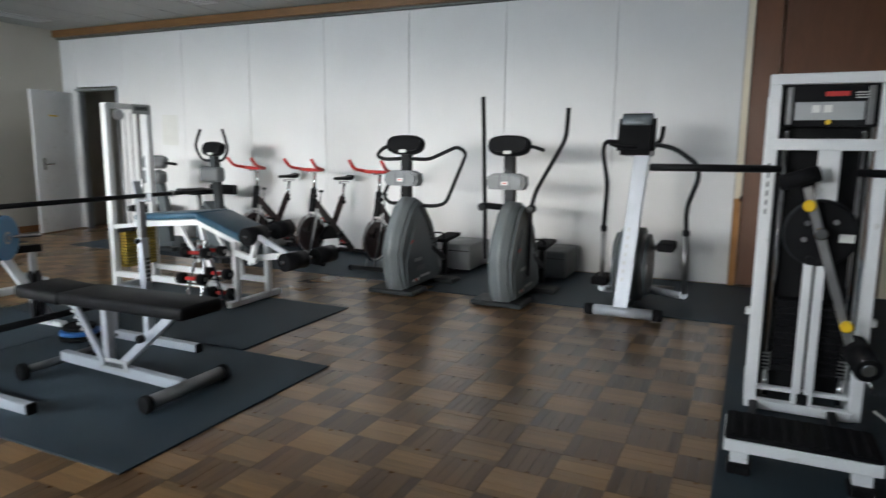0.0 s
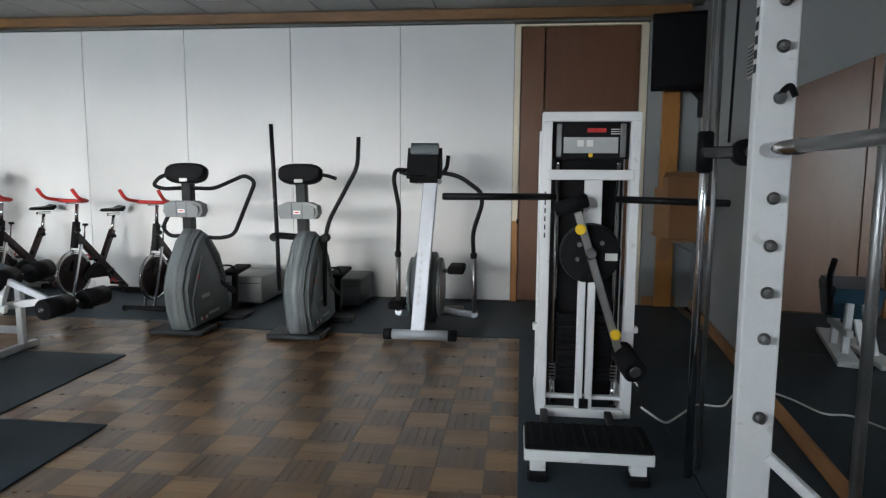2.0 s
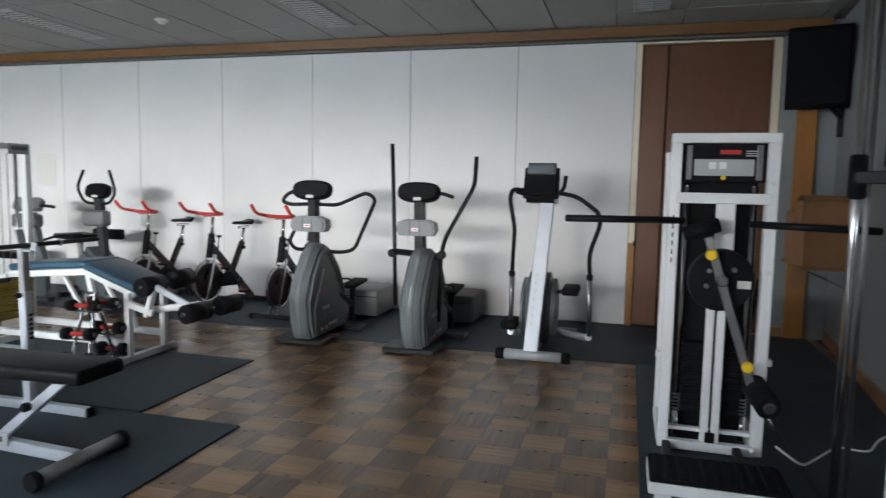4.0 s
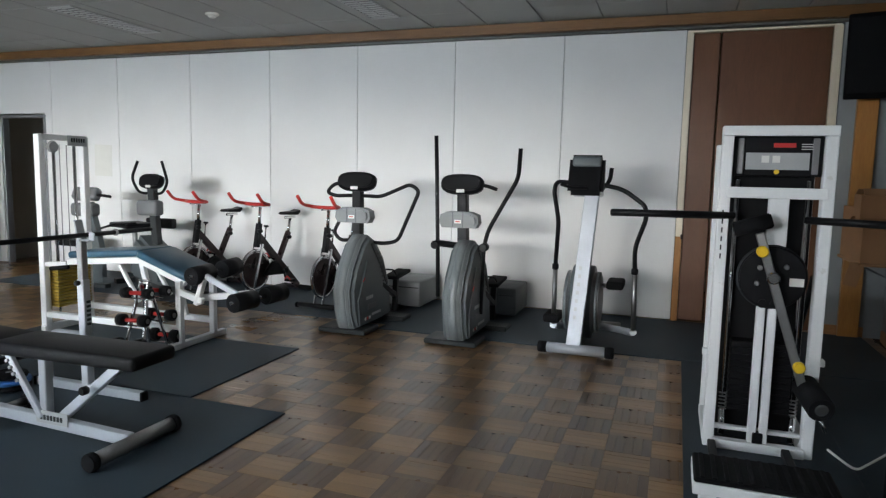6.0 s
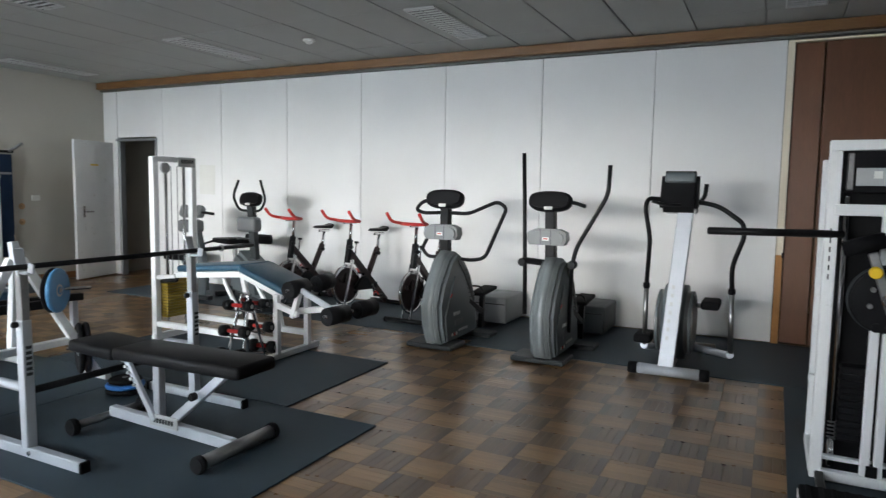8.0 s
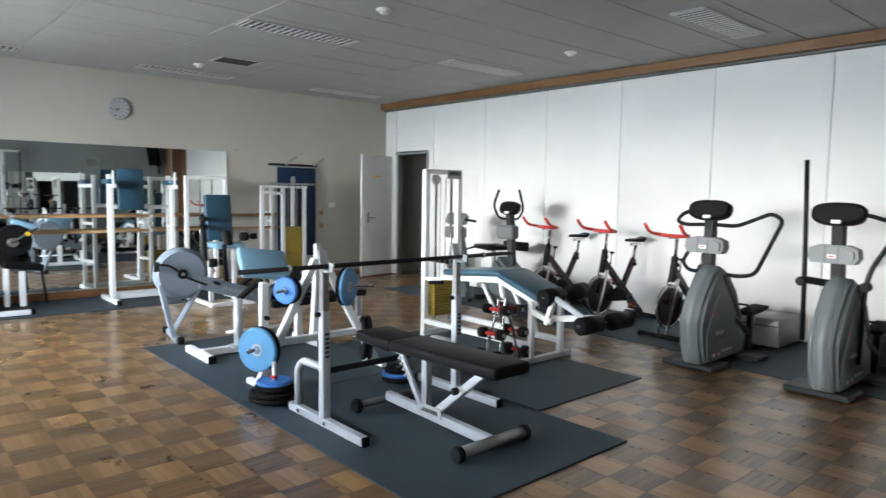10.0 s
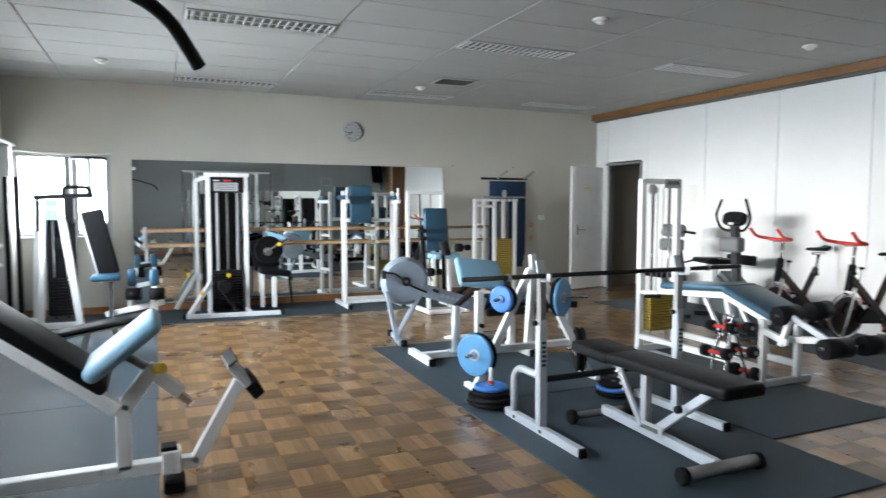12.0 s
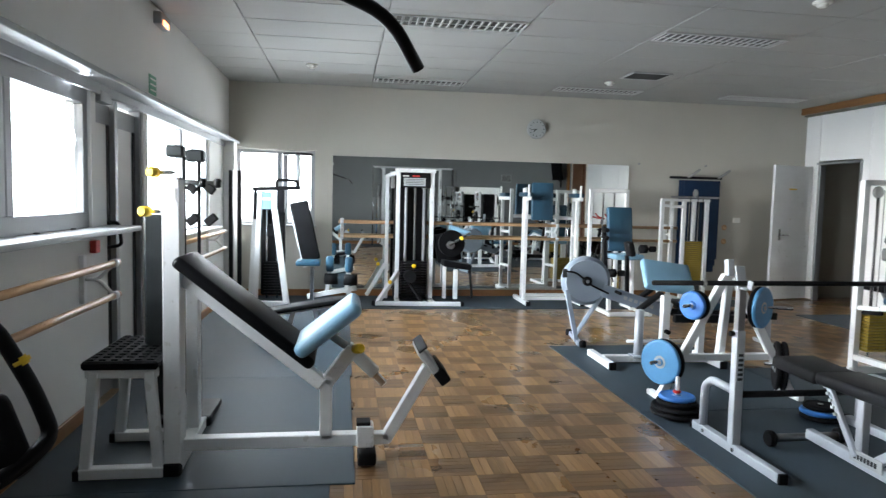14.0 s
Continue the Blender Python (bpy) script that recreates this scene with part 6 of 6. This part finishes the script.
# gym mats hung on wall hooks
t = thing("wall_hooks", (XM, 5.95, 1.86), "black wall rail with two angled hooks", "hook rail")
rod(t, "rail", (0.04, -0.50, 0.0), (0.04, 0.36, 0.0), M_BLACK, 0.018)
for y in (-0.20, 0.30):
    tube(t, "hook", [(0.0, y, 0.0), (0.08, y, 0.01), (0.20, y + 0.10, 0.12)], M_STEEL, 0.018, 0.05)
for k in range(3):
    b = bmesh.new()
    add_box(b, (0.045 + 0.022 * k, 0, 0), (0.018, 0.64 - 0.02 * k, 1.42 - 0.10 * k), None, 0.008, 2)
    ob = solo("gym_mat", b, M_NAVY, "navy blue exercise mat hanging on the wall hooks", "exercise mat", "hanging mats")
    ob.matrix_basis = pose(XM, 5.92 + 0.02 * k, 1.11 + 0.05 * k, 0, 0, 0)
for y, z in ((6.42, 1.10), (6.42, 0.88)):
    b = bmesh.new()
    add_rod(b, (XM, y, z), (XM + 0.05, y, z), 0.022)
    add_rod(b, (XM, y, z), (XM + 0.012, y, z), 0.045)
    solo("wall_peg", b, M_BARRE, "small wooden peg on the wall", "peg", "wall pegs")
b = bmesh.new()
add_box(b, (XM + 0.012, 6.62, 1.22), (0.024, 0.12, 0.08), None, 0.006)
solo("wall_switch", b, M_PAPER, "white light switch on the beige wall", "switch")
for y in (4.95, 6.05):
    b = bmesh.new()
    add_rod(b, (XM, y, 2.05), (XM + 0.03, y, 2.05), 0.016)
    solo("screw_hook", b, M_STEEL, "small screw hook in the wall", "hook", "screw hooks")

# ---- window side ----
t = thing("abductor_machine", (-9.25, -0.15, 0.008), "white hip abductor with black shrouds and blue seat", "gym machine")
bar(t, "upright", (-0.44, -0.58, 0), (-0.36, -0.50, 1.46), M_WHITE, 0.06, 0.06)
bar(t, "upright", (0.14, -0.05, 0), (0.03, -0.22, 1.26), M_WHITE, 0.07, 0.075)
bar(t, "upright", (0.02, -0.46, 0.05), (0.02, -0.40, 1.46), M_WHITE, 0.05, 0.06)
bar(t, "base_rail", (-0.46, -0.60, 0.05), (0.16, -0.52, 0.05), M_WHITE, 0.06, 0.07)
bar(t, "base_rail", (0.10, -0.56, 0.06), (0.14, -0.04, 0.06), M_WHITE, 0.06, 0.07)
for e in ((0.12, -0.585), (0.16, -0.02)):
    box(t, "foot_cap", (e[0], e[1], 0.03), (0.08, 0.06, 0.06), M_RUBBER, bev=0.012)
box(t, "shroud", (-0.20, -0.26, 0.70), (0.16, 0.30, 1.14), M_RUBBER, bev=0.02)
for k in range(12):
    box(t, "stack_plate", (-0.10, -0.26, 0.16 + 0.036 * k), (0.03, 0.22, 0.028), M_BLACK, bev=0.003)
for y in (-0.33, -0.20):
    rod(t, "guide_rod", (-0.11, y, 0.10), (-0.11, y, 1.44), M_CHROME, 0.012)
box(t, "stack_head", (-0.10, -0.26, 0.98), (0.06, 0.12, 0.14), M_BLACK, bev=0.006)
bar(t, "top_arm", (0, -0.50, 1.50), (0.02, 0.10, 1.53), M_BLACK, 0.05, 0.05)
rod(t, "drop_rod", (0.0, -0.46, 1.50), (0.0, -0.46, 1.12), M_BLACK, 0.022)
tube(t, "top_handle", [(0.02, -0.20, 1.52), (0.02, -0.20, 1.62), (0.02, 0.05, 1.62), (0.02, 0.08, 1.52)], M_BLACK, 0.020, 0.05)
box(t, "instruction_card", (0.03, -0.33, 1.36), (0.01, 0.15, 0.22), M_SKY, bev=0.002)
box(t, "card_band", (0.037, -0.33, 1.38), (0.004, 0.12, 0.035), M_PAPER, bev=0)
box(t, "hinge_block", (0.0, -0.15, 1.36), (0.09, 0.10, 0.30), M_BLACK, bev=0.012)
pad(t, "backrest", (0.10, 0.165, 0.985), (0.075, 0.23, 0.76), M_RUBBER, (12, 6, 0))
bar(t, "back_mount", (0.06, -0.03, 1.33), (0.07, 0.17, 0.52), M_WHITE, 0.05, 0.05)
pad(t, "seat", (0.24, 0.22, 0.60), (0.36, 0.30, 0.06), M_TEAL)
bar(t, "seat_post", (0.20, 0.26, 0.08), (0.20, 0.26, 0.54), M_CHROME, 0.05, 0.05)
for y, x in ((0.48, 0.20), (0.72, 0.28)):
    pad(t, "thigh_pad", (x, y, 0.58), (0.10, 0.10, 0.20), M_TEAL, (0, 0, 10), 0.035)
    bar(t, "thigh_arm", (x - 0.06, y - 0.04, 0.22), (x, y, 0.50), M_WHITE, 0.05, 0.05)
    rod(t, "thigh_roller", (x + 0.08, y - 0.06, 0.40), (x + 0.10, y + 0.10, 0.40), M_RUBBER, 0.07)
bar(t, "foot_beam", (0.15, 0.20, 0.16), (0.22, 0.82, 0.28), M_WHITE, 0.06, 0.06)
bar(t, "foot_leg", (0.22, 0.72, 0.01), (0.22, 0.72, 0.28), M_WHITE, 0.06, 0.06)
rod(t, "stand_pole", (-0.02, 0.06, 1.50), (-0.02, 0.06, 1.94), M_LGREY, 0.030)
rod(t, "stand_disc", (-0.02, 0.06, 1.94), (-0.02, 0.06, 1.965), M_BLACK, 0.19, n=28)

t = thing("sit_up_board", (-7.45, 0.12, 0.008), "white sit-up board with slim black pad", "bench")
bar(t, "board_rail", (0, -0.50, 0.20), (0.05, 0.46, 0.36), M_WHITE, 0.08, 0.04)
pad(t, "board_pad", (0.02, -0.02, 0.315), (0.30, 0.98, 0.05), M_VINYL, (9.5, 0, -3))
bar(t, "leg", (0.0, -0.18, 0.01), (0.0, -0.12, 0.26), M_WHITE, 0.05, 0.05)
bar(t, "leg", (0.02, 0.16, 0.01), (0.03, 0.10, 0.28), M_WHITE, 0.05, 0.05)
bar(t, "foot", (-0.20, -0.19, 0.02), (0.20, -0.19, 0.02), M_WHITE, 0.05, 0.04)
bar(t, "foot", (-0.20, 0.17, 0.02), (0.20, 0.17, 0.02), M_WHITE, 0.05, 0.04)

t = thing("tall_column_bars", (-9.62, -0.92, 0.008), "pair of slim black upright bars on a stand", "gym machine")
for y in (-0.05, 0.06):
    bar(t, "upright", (0, y, 0.02), (0, y, 1.74), M_BLACK, 0.05, 0.05)
box(t, "base", (0, 0, 0.02), (0.30, 0.24, 0.04), M_BLACK, bev=0.01)

# cable frame seen against the bright window
t = thing("cable_frame", (-5.05, -0.60, 0.008), "slim black cable frame with hanging grips", "gym machine")
bar(t, "upright", (0, 0.10, 0.0), (0, 0.10, 1.66), M_BLACK, 0.02, 0.02)
bar(t, "upright", (0, 0.19, 0.0), (0, 0.19, 1.64), M_BLACK, 0.02, 0.02)
bar(t, "base", (-0.2, 0.14, 0.02), (0.2, 0.14, 0.02), M_BLACK, 0.30, 0.04)
for y, z in ((0.05, 1.69), (0.17, 1.665)):
    box(t, "top_pad", (0, y, z), (0.10, 0.105, 0.075), M_DGREY, bev=0.012)
rod(t, "cross_bar", (0.03, -0.05, 1.50), (0.03, 0.33, 1.49), M_STEEL, 0.018)
for y in (0.06, 0.20, 0.29):
    rod(t, "collar", (0.03, y, 1.497), (0.03, y + 0.04, 1.496), M_BLACK, 0.030)
for y in (0.13, 0.24):
    bar(t, "grip_strap", (0.03, y, 1.48), (0.04, y + 0.05, 1.44), M_BLACK, 0.03, 0.05)
    bar(t, "grip_strap", (0.03, y, 1.24), (0.04, y + 0.06, 1.29), M_BLACK, 0.035, 0.05)

# incline leg machine near the camera
t = thing("incline_press", (-4.15, 0, 0.008), "white incline machine with black sled pad and blue roll", "gym machine")
bar(t, "mast", (0.0, -0.345, 0.02), (0.0, -0.345, 1.50), M_WHITE, 0.11, 0.085)
bar(t, "rear_mast", (-0.50, -0.36, 0.02), (-0.50, -0.36, 0.92), M_WHITE, 0.08, 0.07)
bar(t, "mast_base", (0.06, -0.345, 0.03), (-0.66, -0.36, 0.03), M_WHITE, 0.08, 0.06)
for x in (0.07, -0.67):
    box(t, "foot_cap", (x, -0.345, 0.028), (0.05, 0.10, 0.06), M_RUBBER, bev=0.012)
bar(t, "base_beam", (-0.02, -0.30, 0.135), (-0.02, 0.66, 0.135), M_WHITE, 0.07, 0.065)
bar(t, "slide_rail", (-0.02, -0.30, 1.00), (-0.02, 0.40, 0.44), M_WHITE, 0.08, 0.07)
bar(t, "rail_post", (-0.02, 0.42, 0.14), (-0.02, 0.42, 0.47), M_WHITE, 0.07, 0.065)
pad(t, "sled_pad", (-0.06, 0.02, 0.835), (0.40, 0.86, 0.062), M_VINYL, (-38.6, 0, 0), 0.025)
bar(t, "neck", (-0.02, 0.42, 0.44), (-0.02, 0.56, 0.63), M_WHITE, 0.07, 0.07)
bar(t, "neck", (-0.02, 0.53, 0.635), (-0.02, 0.68, 0.49), M_WHITE, 0.06, 0.065)
bar(t, "neck_slider", (-0.02, 0.66, 0.50), (-0.02, 0.73, 0.43), M_CHROME, 0.04, 0.04)
rod(t, "roll_bracket", (-0.02, 0.44, 0.70), (-0.02, 0.55, 0.62), M_STEEL, 0.022)
pad(t, "shoulder_roll", (-0.04, 0.43, 0.755), (0.42, 0.40, 0.08), M_SKY, (38, 0, 0), 0.035)
rod(t, "knob", (0.01, 0.57, 0.63), (0.07, 0.60, 0.645), M_YELLOW, 0.026)
box(t, "hinge_block", (-0.02, 0.63, 0.155), (0.10, 0.09, 0.12), M_WHITE, bev=0.008)
box(t, "hinge_foot", (-0.02, 0.64, 0.035), (0.14, 0.10, 0.07), M_RUBBER, bev=0.014, seg=2)
box(t, "hinge_cap", (-0.02, 0.62, 0.222), (0.09, 0.075, 0.02), M_RUBBER)
bar(t, "foot_arm", (-0.02, 0.66, 0.135), (-0.02, 0.76, 0.135), M_WHITE, 0.065, 0.06)
bar(t, "foot_arm", (-0.02, 0.74, 0.125), (-0.02, 0.965, 0.52), M_WHITE, 0.065, 0.06)
box(t, "foot_plate", (-0.02, 0.965, 0.56), (0.30, 0.045, 0.20), M_LGREY, (38, 0, 0), 0.01)
box(t, "foot_plate_grip", (-0.02, 1.022, 0.502), (0.31, 0.06, 0.085), M_RUBBER, (38, 0, 0), 0.008)
box(t, "foot_plate_edge", (-0.02, 0.918, 0.648), (0.31, 0.055, 0.012), M_RUBBER, (38, 0, 0), 0.004)
box(t, "shroud", (-0.30, -0.50, 0.76), (0.10, 0.12, 1.10), M_DGREY, bev=0.01)
for y, z in ((-0.46, 1.335), (-0.42, 1.53)):
    rod(t, "knob", (0.0, y, z), (0.06, y - 0.02, z), M_YELLOW, 0.026)
    rod(t, "knob_pin", (0.0, y, z), (0.0, y + 0.08, z), M_CHROME, 0.010)
box(t, "mast_label", (0.057, -0.345, 1.42), (0.003, 0.05, 0.06), M_PAPER, bev=0)

t = thing("step_stool", (-4.20, -0.58, 0.008), "white step with black studded tread beside the machine", "step")
for x in (0.10, -0.42):
    for y in (-0.13, 0.13):
        bar(t, "leg", (x + 0.02, y * 1.35, 0.02), (x, y, 0.54), M_WHITE, 0.05, 0.05)
    bar(t, "foot_rail", (x + 0.02, -0.20, 0.03), (x + 0.02, 0.20, 0.03), M_WHITE, 0.06, 0.055)
    box(t, "foot_cap", (x + 0.02, -0.21, 0.026), (0.07, 0.03, 0.055), M_RUBBER)
    bar(t, "top_rail", (x, -0.17, 0.53), (x, 0.17, 0.53), M_WHITE, 0.045, 0.05)
tr = box(t, "tread", (-0.16, 0, 0.575), (0.62, 0.36, 0.045), M_RUBBER, bev=0.012)
for i in range(10):
    for j in range(6):
        box(tr, "stud", (-0.43 + 0.06 * i, -0.14 + 0.056 * j, 0.60), (0.036, 0.034, 0.010), M_RUBBER, bev=0.003)

# pulldown machine beside the camera, only its bar and lever come into view
t = thing("pulldown_machine", (-1.95, -0.66, 0.008), "pulldown machine with bent black bar and lever", "gym machine")
bar(t, "mast", (0, 0, 0), (0, 0, 2.30), M_WHITE, 0.08, 0.08)
bar(t, "base_beam", (0.0, -0.30, 0.03), (0.0, 0.60, 0.03), M_WHITE, 0.07, 0.06)
bar(t, "top_arm", (0, 0, 2.28), (-0.30, 0.86, 2.28), M_WHITE, 0.07, 0.07)
rod(t, "cable", (-0.28, 0.82, 2.26), (-0.28, 0.82, 2.02), M_BLACK, 0.005)
tube(t, "lat_bar", [(-0.46, 1.35, 1.765), (-0.40, 1.27, 1.88), (-0.28, 0.82, 2.02), (-0.20, 0.37, 1.98), (-0.16, 0.29, 1.86)], M_BLACK, 0.017, 0.07)
tube(t, "lever", [(-0.42, 0.20, 1.16), (-0.50, 0.30, 1.10), (-0.52, 0.385, 0.92), (-0.515, 0.43, 0.80), (-0.45, 0.40, 0.76), (-0.20, 0.20, 0.64)], M_BLACK, 0.021, 0.06)
rod(t, "lever_ring", (-0.514, 0.352, 1.005), (-0.516, 0.362, 0.985), M_YELLOW, 0.025)
bar(t, "lever_arm", (-0.42, 0.20, 1.16), (0, 0, 1.10), M_BLACK, 0.05, 0.05)
pad(t, "lever_pad", (-0.50, 0.24, 0.77), (0.09, 0.30, 0.22), M_VINYL, (25, 0, -20), 0.035)
bar(t, "pad_arm", (-0.46, 0.22, 0.76), (0, 0, 0.66), M_BLACK, 0.05, 0.05)


# papers and cords
b = bmesh.new()
add_box(b, (-8.02, YP - 0.004, 1.52), (0.30, 0.004, 0.42), (0, 1.5, 0), 0.001)
solo("paper_notice", b, M_PAPER, "plain paper notice taped to the partition", "notice")
for z, dx in ((2.04, 0.0), (1.90, 0.01), (1.78, -0.01)):
    b = bmesh.new()
    add_box(b, (-9.815, YW + 0.075 + dx, z), (0.005, 0.125, 0.10), (4, 0, 0), 0.001)
    solo("column_paper", b, M_PAPER, "curling white paper sheet on the corner column", "notice", "papers on the column")
b = bmesh.new()
add_tube(b, [(XM + 0.02, -0.98, 2.10), (XM + 0.03, -0.6, 2.065), (XM + 0.03, -0.2, 2.055), (XM + 0.02, 0.10, 2.085)], 0.007, 0.1)
solo("window_cord", b, M_PAPER, "pale cord sagging above the end window", "cord")


# ---- oak mosaic parquet ----
S, N_STRIP = 0.2308, 5
X0, Y0 = -1.886 - 0.2308 * 36, 3.75 - 0.2308 * 22


def tile_geometry(along_x, cx, cy, rng):
    """Five strips with fine joints, each slightly uneven."""
    vs, fs = [], []
    w = S / N_STRIP
    for k in range(N_STRIP):
        a, b = -S / 2 + w * k + 0.0006, -S / 2 + w * (k + 1) - 0.0006
        z = rng.uniform(-0.0007, 0.0)
        e = S / 2 - 0.0007
        q = [(-e, a), (e, a), (e, b), (-e, b)] if along_x else [(a, -e), (b, -e), (b, e), (a, e)]
        n = len(vs)
        vs += [(cx + x, cy + y, z) for x, y in q] + [(cx + x, cy + y, -0.012) for x, y in q]
        fs.append((n, n + 1, n + 2, n + 3))
        for j in range(4):
            fs.append((n + j, n + 4 + j, n + 4 + (j + 1) % 4, n + (j + 1) % 4))
    return vs, fs


def flat_mesh(name, vs, fs, m):
    me = bpy.data.meshes.new(name)
    me.from_pydata(vs, [], fs)
    me.materials.append(m)
    return me


rng = random.Random(5)
kinds = {ax: [flat_mesh("tile", *tile_geometry(ax, 0, 0, rng), M_OAKX_SHEEN if ax else M_OAKY_DULL) for _ in range(6)] for ax in (True, False)}
near = [[], []]
rest = {True: ([], []), False: ([], [])}
NX, NY = int((XR - X0) / S), int((YP + 2.0 - Y0) / S)
for i in range(NX + 1):
    for j in range(NY + 1):
        cx, cy = X0 + S * (i + 0.5), Y0 + S * (j + 0.5)
        if cx > east(0.20, cy, 0)[0]:
            continue
        ax = (i + j) % 2 == 1
        if -4.3 < cx < -0.5 and 1.6 < cy < 6.3 and not (cx < -2.9 and 2.7 < cy < 3.9):
            ob = new("tile", kinds[ax][rng.randrange(6)])
            ob.parent = floor
            ob.location = (cx, cy, rng.uniform(-0.0008, 0))
            ob.rotation_euler = (0, 0, math.pi * rng.randrange(2))
        else:
            vs, fs = tile_geometry(ax, cx, cy, rng)
            v, f = rest[ax]
            n = len(v)
            v += vs
            f += [tuple(q + n for q in face) for face in fs]
for ax in (True, False):
    ob = new("parquet_field", flat_mesh("parquet_field", *rest[ax], M_OAKX_SHEEN if ax else M_OAKY_DULL))
    ob.parent = floor
    tagged(ob, "oak mosaic parquet squares", kind="stuff")
